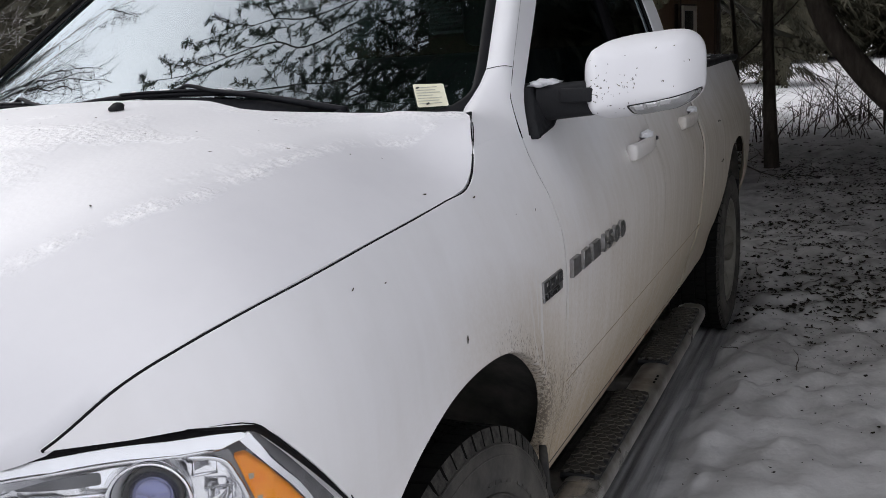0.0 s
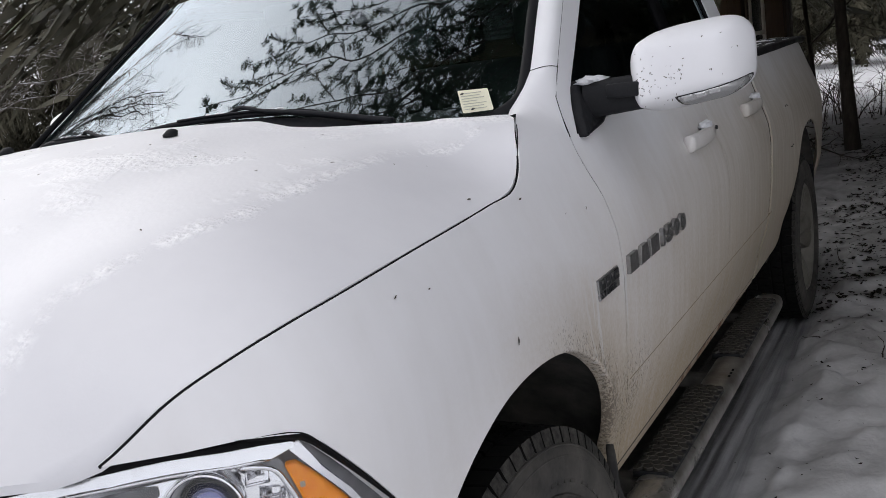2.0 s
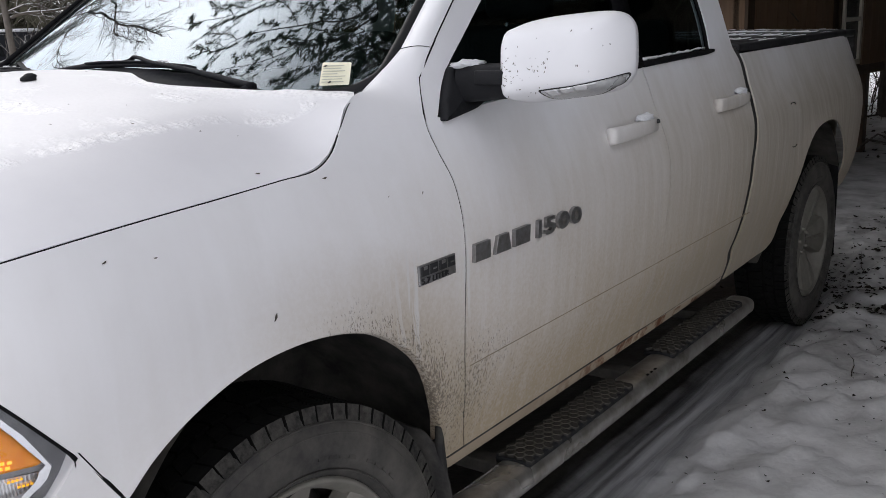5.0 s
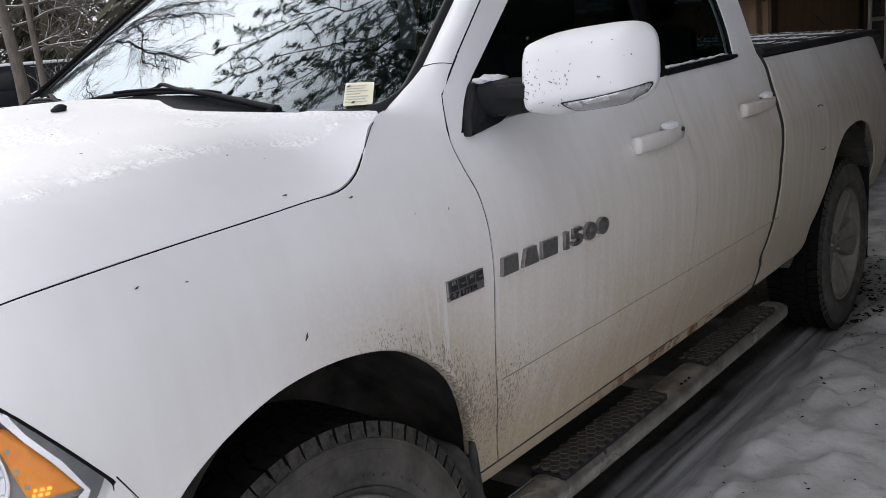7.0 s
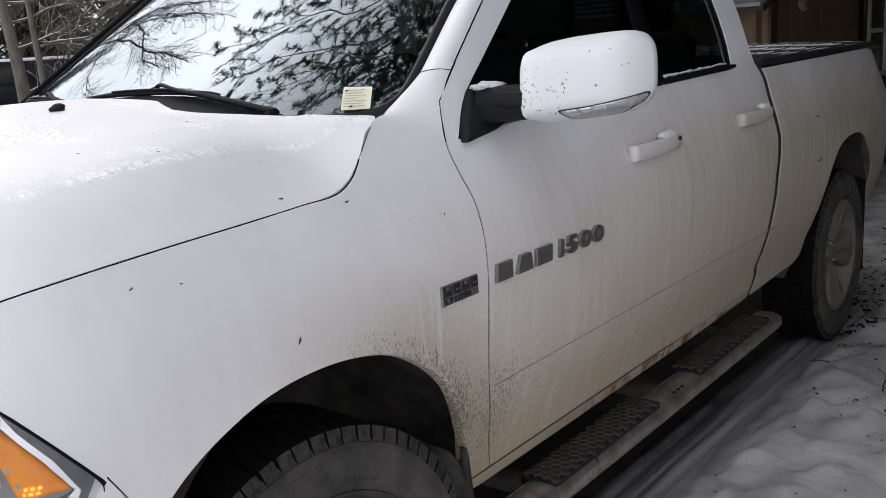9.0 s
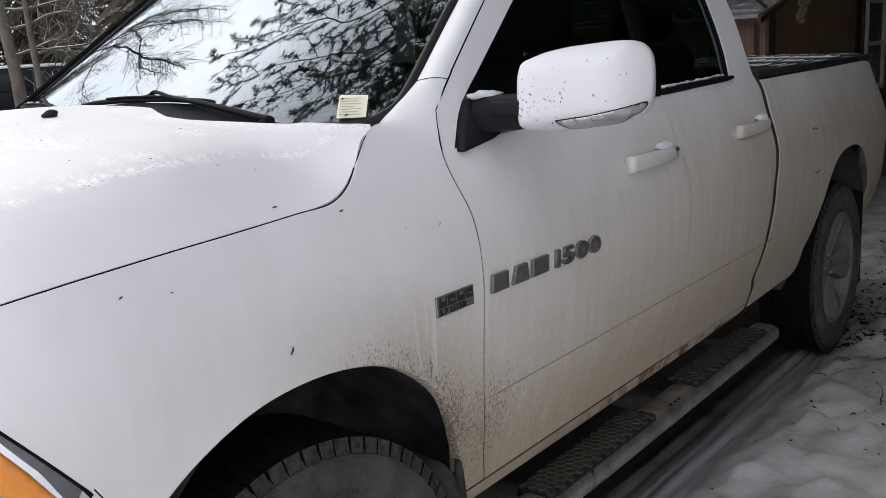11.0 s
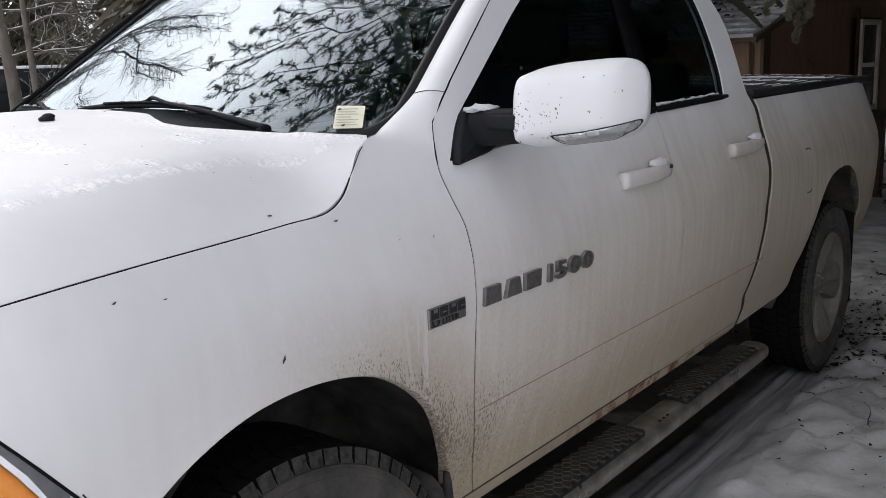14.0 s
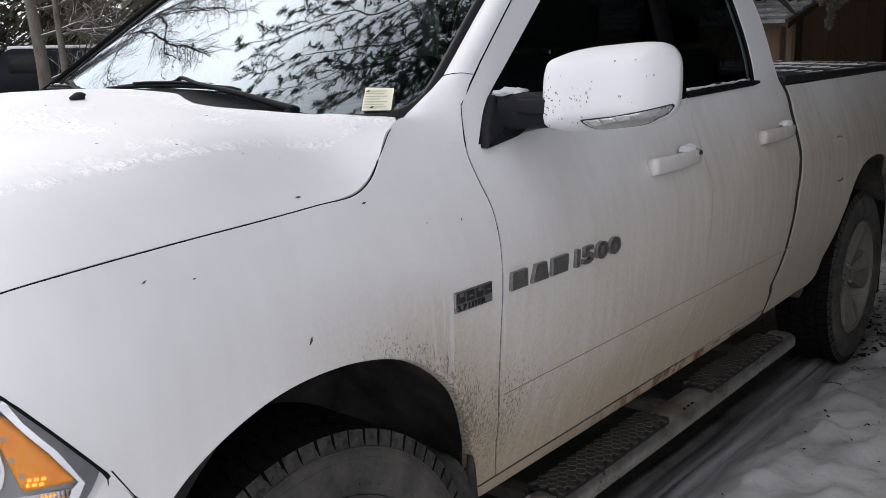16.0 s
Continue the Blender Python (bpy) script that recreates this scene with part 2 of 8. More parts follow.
def speckled(name, a, b2, scale, rough, bump=0.3, dist=0.005, metal=0.0, spec=0.5, stretch_by=(1, 1, 1)):
    m = mat(name, a, rough, metal)
    m.node_tree.nodes["Principled BSDF"].inputs["Specular IOR Level"].default_value = spec
    co = stretch(m, coords(m), stretch_by)
    n1 = noise_tex(m, co, scale, 5, 0.65)
    n2 = noise_tex(m, co, scale * 0.17, 4)
    fac = remap(m, calc(m, 'ADD', calc(m, 'MULTIPLY', n1, 0.6), calc(m, 'MULTIPLY', n2, 0.4)), 0.36, 0.64)
    link(m, blend(m, fac, a, b2), bsdf(m).inputs["Base Color"])
    link(m, remap(m, n2, 0.3, 0.7, max(rough - 0.1, 0.02), min(rough + 0.12, 1)), bsdf(m).inputs["Roughness"])
    if bump:
        set_bump(m, n1, bump, dist)
    return m


def make_glass(name, tint, ior=1.5, sheen=(1.0, 1.0, 1.0)):
    m = bpy.data.materials.new(name)
    m.use_nodes = True
    nt = m.node_tree
    nt.nodes.clear()
    out = nt.nodes.new("ShaderNodeOutputMaterial")
    mix = nt.nodes.new("ShaderNodeMixShader")
    tr = nt.nodes.new("ShaderNodeBsdfTransparent")
    gl = nt.nodes.new("ShaderNodeBsdfGlossy")
    lw = nt.nodes.new("ShaderNodeLayerWeight")
    lw.inputs["Blend"].default_value = 0.5
    pw = nt.nodes.new("ShaderNodeMath")
    pw.operation, pw.inputs[1].default_value = 'POWER', 5.0
    fr = nt.nodes.new("ShaderNodeMapRange")
    fr.inputs["To Min"].default_value = ((ior - 1) / (ior + 1)) ** 2
    nt.links.new(lw.outputs["Facing"], pw.inputs[0])
    nt.links.new(pw.outputs[0], fr.inputs["Value"])
    tr.inputs["Color"].default_value = (*tint, 1)
    gl.inputs["Roughness"].default_value = 0.0
    gl.inputs["Color"].default_value = (*sheen, 1)
    nt.links.new(fr.outputs[0], mix.inputs[0])
    nt.links.new(tr.outputs[0], mix.inputs[1])
    nt.links.new(gl.outputs[0], mix.inputs[2])
    nt.links.new(mix.outputs[0], out.inputs["Surface"])
    return m


PAINT = make_paint()
FROST = make_frost_paint()
SNOW = make_snow()
LOOSE_SNOW = speckled("loose_snow", (0.80, 0.81, 0.84), (0.66, 0.67, 0.70), 60, 0.8, 0.6, 0.006)
GLASS = make_glass("windshield_glass", (0.36, 0.46, 0.43), 2.25, (0.76, 0.85, 0.94))
SIDE_GLASS = make_glass("tinted_side_glass", (0.20, 0.24, 0.25), 1.62, (0.80, 0.92, 0.96))
CLEAR = make_glass("clear_lamp_lens", (0.93, 0.94, 0.95), 1.45)
PLASTIC = speckled("black_textured_plastic", (0.008, 0.0085, 0.010), (0.016, 0.0165, 0.019), 300, 0.65, 0.25, 0.001, 0.0, 0.22)
LAMP_SILVER = speckled("lamp_silver", (0.84, 0.84, 0.86), (0.90, 0.90, 0.92), 60, 0.24, 0.06, 0.001, 0.45)
WIPER_BLACK = speckled("wiper_black", (0.010, 0.011, 0.014), (0.020, 0.021, 0.025), 60, 0.65, 0.1, 0.001, 0.0, 0.12)
TRIM_BLACK = mat("black_trim", (0.008, 0.008, 0.010), 0.45)
bsdf(TRIM_BLACK).inputs["Specular IOR Level"].default_value = 0.22
PILLAR_BLACK = speckled("pillar_black", (0.003, 0.003, 0.0035), (0.006, 0.006, 0.007), 30, 0.7, 0.05, 0.001, 0.0, 0.04)
GASKET = speckled("rubber_seal", (0.004, 0.004, 0.005), (0.010, 0.010, 0.011), 90, 0.8, 0.1, 0.001, 0.0, 0.1)
# tread darkened for the fender's shade; the dusty lug faces carry the light
SHADED_TREAD = speckled("shaded_tread_rubber", (0.0035, 0.0035, 0.004), (0.009, 0.009, 0.0085), 40, 0.9, 0.3, 0.002, 0.0, 0.1)
RUBBER = speckled("tyre_rubber", (0.009, 0.009, 0.010), (0.085, 0.079, 0.070), 11, 0.75, 0.4, 0.004)
LIT_LUG = speckled("lit_dusty_lug_rubber", (0.008, 0.008, 0.008), (0.070, 0.066, 0.060), 60, 0.85, 0.4, 0.003, 0.0, 0.2)
CHROME = speckled("chrome", (0.72, 0.72, 0.74), (0.80, 0.80, 0.82), 20, 0.12, 0.02, 0.001, 1.0)
DIRTY_CHROME = speckled("dirty_chrome_tube", (0.44, 0.425, 0.40), (0.15, 0.135, 0.112), 11, 0.30, 0.15, 0.002, 0.7)
DUSTY_TREAD = speckled("dusty_step_tread", (0.012, 0.012, 0.012), (0.038, 0.035, 0.030), 30, 0.7, 0.2, 0.001, 0.0, 0.3)
WORN_EDGE = speckled("worn_tread_edge", (0.022, 0.021, 0.019), (0.11, 0.10, 0.085), 14, 0.6, 0.2, 0.001, 0.0, 0.3)
ALLOY = speckled("dusty_alloy", (0.24, 0.23, 0.205), (0.15, 0.14, 0.12), 12, 0.55, 0.1, 0.002, 0.35)
LINER = speckled("wheel_house_liner", (0.015, 0.0145, 0.0145), (0.105, 0.097, 0.086), 9, 0.85, 0.4, 0.008)
RUST = speckled("rusty_sill", (0.40, 0.33, 0.24), (0.46, 0.38, 0.28), 16, 0.8, 0.5, 0.004)
rust_co = coords(RUST)
rust_y = split_xyz(RUST, rust_co)[1]
rust_fac = calc(RUST, 'MULTIPLY', remap(RUST, noise_tex(RUST, rust_co, 11.0, 6, 0.7), 0.50, 0.60), remap(RUST, rust_y, 1.0, 1.6))
rust_base = bsdf(RUST).inputs["Base Color"].links[0].from_socket
link(RUST, blend(RUST, rust_fac, rust_base, (0.16, 0.06, 0.02)), bsdf(RUST).inputs["Base Color"])
SILVER = speckled("silver_badge", (0.34, 0.34, 0.35), (0.22, 0.21, 0.20), 60, 0.35, 0.1, 0.001, 0.8)
BADGE_DARK = mat("badge_black", (0.02, 0.02, 0.022), 0.4)
AMBER = speckled("amber_reflector", (1.0, 0.36, 0.006), (0.92, 0.25, 0.002), 160, 0.30, 0.5, 0.002)
# near-black sheet colour for the shade inside the cab gap
GAP_SHADE = speckled("gap_shade", (0.012, 0.012, 0.012), (0.030, 0.028, 0.026), 40, 0.85, 0.3, 0.002)
MUD_LINE = speckled("dried_mud", (0.20, 0.16, 0.11), (0.30, 0.24, 0.17), 40, 0.9, 0.3, 0.002)
GOLD = mat("lit_amber_facet", (1.0, 0.60, 0.06), 0.2, 0.2, Emission_Color=(1.0, 0.42, 0.03, 1.0), Emission_Strength=1.1)
AMBER_LED = mat("lit_amber_diode", (1.0, 0.50, 0.02), 0.25, 0.0, Emission_Color=(1.0, 0.40, 0.02, 1.0), Emission_Strength=0.9)
LAMP_FLUTE = mat("fluted_lamp_reflector", (0.60, 0.59, 0.59), 0.22, 0.75)
flute_wave = node(LAMP_FLUTE, "ShaderNodeTexWave", wave_type='BANDS', bands_direction='X')
flute_wave.inputs["Scale"].default_value, flute_wave.inputs["Distortion"].default_value = 150.0, 0.8
link(LAMP_FLUTE, coords(LAMP_FLUTE), flute_wave.inputs["Vector"])
link(LAMP_FLUTE, blend(LAMP_FLUTE, flute_wave.outputs["Fac"], (0.55, 0.54, 0.54), (0.86, 0.85, 0.85)), bsdf(LAMP_FLUTE).inputs["Base Color"])
set_bump(LAMP_FLUTE, flute_wave.outputs["Fac"], 0.35, 0.002)
LAMP_SHADE = speckled("grey_lamp_moulding", (0.20, 0.20, 0.21), (0.28, 0.28, 0.29), 40, 0.35, 0.04, 0.001, 0.3)
# bright vacuum-metallised reflector, faintly rippled
BRIGHT = speckled("metallised_reflector", (0.86, 0.86, 0.88), (0.92, 0.92, 0.94), 30, 0.09, 0.10, 0.003, 0.95)
LAMP_GREY = speckled("lamp_grey", (0.55, 0.56, 0.57), (0.70, 0.71, 0.72), 80, 0.3, 0.1, 0.001, 0.6)
PROJECTOR = mat("projector_glass", (0.22, 0.23, 0.38), 0.04, 0.85)
LAMP_RECESS = speckled("lamp_recess", (0.10, 0.10, 0.105), (0.20, 0.20, 0.21), 50, 0.35, 0.05, 0.001, 0.3)
PAPER = speckled("sticker_paper", (0.78, 0.76, 0.60), (0.73, 0.71, 0.56), 50, 0.6, 0)
INK = mat("faded_ink", (0.42, 0.42, 0.36), 0.7)
SEAT_CLOTH = speckled("dark_seat_cloth", (0.030, 0.032, 0.035), (0.055, 0.057, 0.06), 120, 0.9, 0.3, 0.002)
FLECK = speckled("bark_fleck", (0.035, 0.029, 0.024), (0.11, 0.095, 0.08), 40, 0.8, 0)
DASH = speckled("dash_vinyl", (0.020, 0.021, 0.023), (0.034, 0.035, 0.037), 200, 0.6, 0.3, 0.001)
TRUNK_BARK = speckled("grey_trunk_bark", (0.09, 0.078, 0.066), (0.20, 0.18, 0.16), 16, 0.9, 0.8, 0.012, 0.0, 0.2, (1, 1, 0.3))
DRY_NEEDLES = speckled("dry_needles", (0.10, 0.105, 0.065), (0.22, 0.205, 0.14), 9, 0.8, 0, 0, 0, 0.2)
BARK = speckled("bark", (0.034, 0.028, 0.023), (0.085, 0.071, 0.060), 22, 0.9, 0.8, 0.02, 0.0, 0.2, (1, 1, 0.25))
PALE_BARK = speckled("frosted_bark", (0.060, 0.050, 0.042), (0.13, 0.115, 0.10), 14, 0.9, 0.6, 0.01, 0.0, 0.2, (1, 1, 0.4))
# snow resting on the upper side of the twigs
frost_up = split_xyz(PALE_BARK, node(PALE_BARK, "ShaderNodeNewGeometry").outputs["Normal"])[2]
frost_fac = calc(PALE_BARK, 'MULTIPLY', remap(PALE_BARK, frost_up, 0.25, 0.6), remap(PALE_BARK, noise_tex(PALE_BARK, coords(PALE_BARK), 5.0, 4), 0.40, 0.55))
link(PALE_BARK, blend(PALE_BARK, frost_fac, bsdf(PALE_BARK).inputs["Base Color"].links[0].from_socket, (0.74, 0.74, 0.76)), bsdf(PALE_BARK).inputs["Base Color"])
NEEDLES = speckled("needles", (0.022, 0.044, 0.028), (0.060, 0.085, 0.050), 6, 0.7, 0, 0, 0, 0.25)
FAR_NEEDLES = speckled("far_needles", (0.034, 0.037, 0.025), (0.100, 0.090, 0.063), 1.6, 0.8, 0, 0, 0, 0.2)
LEAF_LITTER = speckled("leaf_litter", (0.008, 0.0065, 0.0055), (0.026, 0.020, 0.015), 8, 0.9, 0, 0, 0, 0.15)
SIDING = speckled("brown_siding", (0.145, 0.092, 0.056), (0.19, 0.122, 0.076), 26, 0.75, 0.4, 0.004, 0.0, 0.3, (1, 1, 0.12))
TRIM_WOOD = speckled("dark_brown_trim", (0.045, 0.029, 0.019), (0.078, 0.051, 0.033), 30, 0.7, 0.3, 0.003, 0.0, 0.3, (1, 1, 0.12))
SHINGLE = speckled("snowy_shingle", (0.13, 0.125, 0.12), (0.56, 0.57, 0.60), 9, 0.85, 0.4, 0.006)
WINDOW_WHITE = speckled("window_frame_paint", (0.50, 0.46, 0.38), (0.60, 0.56, 0.48), 30, 0.6, 0.1)
DARK_PANE = mat("dark_pane", (0.012, 0.013, 0.014), 0.25)
bsdf(DARK_PANE).inputs["Specular IOR Level"].default_value = 0.2
DARK_CAR = speckled("dark_car_paint", (0.006, 0.007, 0.010), (0.012, 0.013, 0.018), 3, 0.5, 0.05, 0.002, 0.0, 0.15)
RED_PAINT = speckled("red_boards", (0.38, 0.045, 0.02), (0.30, 0.04, 0.02), 8, 0.7, 0.2)
SCREEN = speckled("tonneau_vinyl", (0.010, 0.010, 0.012), (0.022, 0.022, 0.024), 40, 0.6, 0.2, 0.002, 0.0, 0.3)

# ---- building tools ----
def as_mesh(name, bm, material, parent=None, label="", smooth=True):
    me = bpy.data.meshes.new(name)
    bm.to_mesh(me)
    bm.free()
    if smooth:
        me.shade_smooth()
    me.materials.append(material)
    ob = new(name, me)
    if parent is not None:
        ob.parent = parent
    if label:
        ob["label"] = label
    return ob


def part(name, bm, material, parent, label="", smooth=True):
    return as_mesh(name, bm, material, parent, label, smooth)


def thing(name, label, category, group="", kind="", at=(0, 0, 0)):
    ob = new(name)
    ob.location = at
    return tagged(ob, label, category, group, kind)


def from_lists(name, verts, faces, material, parent=None, label="", smooth=False):
    me = bpy.data.meshes.new(name)
    me.from_pydata(verts, [], faces)
    me.update()
    if smooth:
        me.shade_smooth()
    me.materials.append(material)
    ob = new(name, me)
    if parent is not None:
        ob.parent = parent
    if label:
        ob["label"] = label
    return ob


def sharp_by_angle(ob, degrees=35):
    ob.data.set_sharp_from_angle(angle=radians(degrees))
    return ob


def spline(points, n=8, closed=False):
    """Points along a smooth curve through the given ones (centripetal form)."""
    p = [Vector(q) for q in points]
    out = []
    count = len(p) if closed else len(p) - 1
    for i in range(count):
        if closed:
            a, b, c, d = p[i - 1], p[i], p[(i + 1) % len(p)], p[(i + 2) % len(p)]
        else:
            b, c = p[i], p[i + 1]
            a = p[i - 1] if i else b * 2 - c
            d = p[i + 2] if i + 2 < len(p) else c * 2 - b
        t0 = 0.0
        t1 = t0 + max((b - a).length, 1e-6) ** 0.5
        t2 = t1 + max((c - b).length, 1e-6) ** 0.5
        t3 = t2 + max((d - c).length, 1e-6) ** 0.5
        for k in range(n):
            t = t1 + (t2 - t1) * k / n
            a1 = a * ((t1 - t) / (t1 - t0)) + b * ((t - t0) / (t1 - t0))
            a2 = b * ((t2 - t) / (t2 - t1)) + c * ((t - t1) / (t2 - t1))
            a3 = c * ((t3 - t) / (t3 - t2)) + d * ((t - t2) / (t3 - t2))
            b1 = a1 * ((t2 - t) / (t2 - t0)) + a2 * ((t - t0) / (t2 - t0))
            b2 = a2 * ((t3 - t) / (t3 - t1)) + a3 * ((t - t1) / (t3 - t1))
            out.append(b1 * ((t2 - t) / (t2 - t1)) + b2 * ((t - t1) / (t2 - t1)))
    if not closed:
        out.append(p[-1])
    return out


def smooth_fn(xs, ys):
    """A smooth function of one variable through the knots, flat in its overshoot (monotone cubic)."""
    xs, ys = np.array(xs, float), np.array(ys, float)
    h = np.diff(xs)
    dl = np.diff(ys) / h
    m = np.zeros(len(xs))
    m[0], m[-1] = dl[0], dl[-1]
    for i in range(1, len(xs) - 1):
        if dl[i - 1] * dl[i] > 0:
            w1, w2 = 2 * h[i] + h[i - 1], h[i] + 2 * h[i - 1]
            m[i] = (w1 + w2) / (w1 / dl[i - 1] + w2 / dl[i])

    def f(x):
        if x <= xs[0]:
            return ys[0] + m[0] * (x - xs[0])
        if x >= xs[-1]:
            return ys[-1] + m[-1] * (x - xs[-1])
        i = int(np.searchsorted(xs, x)) - 1
        t = (x - xs[i]) / h[i]
        return ((2 * t ** 3 - 3 * t ** 2 + 1) * ys[i] + (t ** 3 - 2 * t ** 2 + t) * h[i] * m[i]
                + (-2 * t ** 3 + 3 * t ** 2) * ys[i + 1] + (t ** 3 - t ** 2) * h[i] * m[i + 1])
    return f


def sheet_bm(outline, fmap, step, outward, flange=0.0, inward=None):
    """A curved panel: a flat outline cut into a grid, laid on the surface fmap(u, v), with its edges turned in."""
    bm = bmesh.new()
    vs = [bm.verts.new((u, v, 0)) for u, v in outline]
    bm.faces.new(vs)
    us, ws = [p[0] for p in outline], [p[1] for p in outline]
    for lo, hi, axis, s in ((min(us), max(us), 0, step[0]), (min(ws), max(ws), 1, step[1])):
        k = math.floor(lo / s) + 1
        while k * s < hi - 1e-6:
            if k * s > lo + 1e-6:
                co, no = [0, 0, 0], [0, 0, 0]
                co[axis], no[axis] = k * s, 1
                bmesh.ops.bisect_plane(bm, geom=bm.verts[:] + bm.edges[:] + bm.faces[:], dist=1e-5, plane_co=co, plane_no=no)
            k += 1
    for v in bm.verts:
        v.co = fmap(v.co.x, v.co.y)
    bm.normal_update()
    out = Vector(outward)
    if sum(f.normal.dot(out) * f.calc_area() for f in bm.faces) < 0:
        bmesh.ops.reverse_faces(bm, faces=bm.faces[:])
    if flange:
        edges = [e for e in bm.edges if e.is_boundary]
        got = bmesh.ops.extrude_edge_only(bm, edges=edges)["geom"]
        push = Vector(inward) if inward else -out
        for g in got:
            if isinstance(g, bmesh.types.BMVert):
                g.co += push * flange
    bm.normal_update()
    return bm


def mirrored(ob, name=None):
    """The same part on the other side of the truck."""
    me = ob.data.copy()
    me.transform(Matrix.Diagonal((-1, 1, 1, 1)))
    me.flip_normals()
    twin = new(name or ob.name, me)
    twin.parent = ob.parent
    if "label" in ob:
        twin["label"] = ob["label"]
    return twin


def tube_data(path, radii, sides=8, squash=1.0, verts=None, faces=None, cap=True):
    """Rings along a path; adds to verts and faces."""
    verts = [] if verts is None else verts
    faces = [] if faces is None else faces
    path = [Vector(p) for p in path]
    base = len(verts)
    up = Vector((0.13, 0.21, 0.97))
    for i, p in enumerate(path):
        d = (path[min(i + 1, len(path) - 1)] - path[max(i - 1, 0)])
        d = d.normalized() if d.length > 1e-9 else Vector((0, 0, 1))
        a = d.cross(up)
        a = a.normalized() if a.length > 1e-4 else d.cross(Vector((1, 0, 0))).normalized()
        b = a.cross(d)
        r = radii[i] if hasattr(radii, "__len__") else radii
        for k in range(sides):
            t = 2 * math.pi * k / sides
            q = p + a * (r * math.cos(t)) + b * (r * squash * math.sin(t))
            verts.append((q.x, q.y, q.z))
    for i in range(len(path) - 1):
        for k in range(sides):
            k2 = (k + 1) % sides
            faces.append((base + i * sides + k, base + i * sides + k2, base + (i + 1) * sides + k2, base + (i + 1) * sides + k))
    if cap and sides > 3:
        faces.append(tuple(base + k for k in reversed(range(sides))))
        faces.append(tuple(base + (len(path) - 1) * sides + k for k in range(sides)))
    return verts, faces


def tube(name, path, radii, material, parent=None, sides=10, squash=1.0, label=""):
    v, f = tube_data(path, radii, sides, squash)
    return from_lists(name, v, f, material, parent, label, True)


def box_bm(x0, x1, y0, y1, z0, z1, bevel=0.0, seg=2):
    bm = bmesh.new()
    bmesh.ops.create_cube(bm, size=1)
    for v in bm.verts:
        v.co = Vector(((x0 + x1) / 2 + v.co.x * (x1 - x0), (y0 + y1) / 2 + v.co.y * (y1 - y0), (z0 + z1) / 2 + v.co.z * (z1 - z0)))
    if bevel:
        bmesh.ops.bevel(bm, geom=bm.edges[:], offset=bevel, segments=seg, profile=0.5, affect='EDGES')
    return bm


def extrude_bm(outline, axis_map, depth, bevel=0.0):
    """A plate: outline (u, v) laid by axis_map(u, v, w) with thickness from w = 0 to depth."""
    bm = bmesh.new()
    vs = [bm.verts.new((u, v, 0)) for u, v in outline]
    f = bm.faces.new(vs)
    got = bmesh.ops.extrude_face_region(bm, geom=[f])["geom"]
    top = [g for g in got if isinstance(g, bmesh.types.BMVert)]
    for v in top:
        v.co.z = depth
    if bevel:
        rim = [e for e in bm.edges if e.verts[0] in top and e.verts[1] in top]
        bmesh.ops.bevel(bm, geom=rim, offset=bevel, segments=2, profile=0.5, affect='EDGES')
    for v in bm.verts:
        v.co = axis_map(v.co.x, v.co.y, v.co.z)
    bmesh.ops.recalc_face_normals(bm, faces=bm.faces[:])
    return bm


def rounded_poly(points, radius, n=5):
    """A polygon with each corner rounded."""
    out = []
    p = [Vector(q) for q in points]
    for i, b in enumerate(p):
        a, c = p[i - 1], p[(i + 1) % len(p)]
        r = min(radius, (a - b).length * 0.45, (c - b).length * 0.45)
        s, e = b + (a - b).normalized() * r, b + (c - b).normalized() * r
        for k in range(n + 1):
            t = k / n
            out.append(tuple(s * (1 - t) ** 2 + b * (2 * t * (1 - t)) + e * t ** 2))
    return out


def lathe_bm(profile, segments=48):
    """A body of revolution about x: profile of (x, radius)."""
    bm = bmesh.new()
    rings = []
    for x, r in profile:
        rings.append([bm.verts.new((x, r * math.cos(2 * math.pi * k / segments), r * math.sin(2 * math.pi * k / segments))) for k in range(segments)])
    for a, b in zip(rings, rings[1:]):
        for k in range(segments):
            k2 = (k + 1) % segments
            bm.faces.new((a[k], a[k2], b[k2], b[k]))
    bmesh.ops.recalc_face_normals(bm, faces=bm.faces[:])
    return bm


def moved(bm, m):
    bmesh.ops.transform(bm, matrix=m, verts=bm.verts[:])
    return bm


def loft_bm(rows):
    """A skin through rows of points of equal length."""
    bm = bmesh.new()
    grid = [[bm.verts.new(p) for p in row] for row in rows]
    for a, b in zip(grid, grid[1:]):
        for k in range(len(a) - 1):
            bm.faces.new((a[k], a[k + 1], b[k + 1], b[k]))
    bm.normal_update()
    return bm


def face_out(bm, direction):
    bm.normal_update()
    d = Vector(direction)
    if sum(f.normal.dot(d) * f.calc_area() for f in bm.faces) < 0:
        bmesh.ops.reverse_faces(bm, faces=bm.faces[:])
    return bm

# ---- the pickup ----
# x: out to its left side, y: to its tail, z: up; the front axle is near y = 0
AXLE_F, AXLE_R, HUB_Z, TYRE_R = 0.09, 3.62, 0.42, 0.42
truck = thing("pickup_truck", "white pickup truck with muddy doors and a frosted hood", "truck")

side_profile = smooth_fn([0.40, 0.44, 0.50, 0.54, 0.59, 0.66, 0.715, 0.75, 0.90, 1.02, 1.10, 1.18, 1.27, 1.34, 1.385, 1.42, 1.60, 1.86],
                         [0.872, 0.890, 0.911, 0.921, 0.935, 0.962, 0.978, 0.986, 1.000, 1.005, 0.998, 0.973, 0.937, 0.913, 0.893, 0.880, 0.826, 0.744])


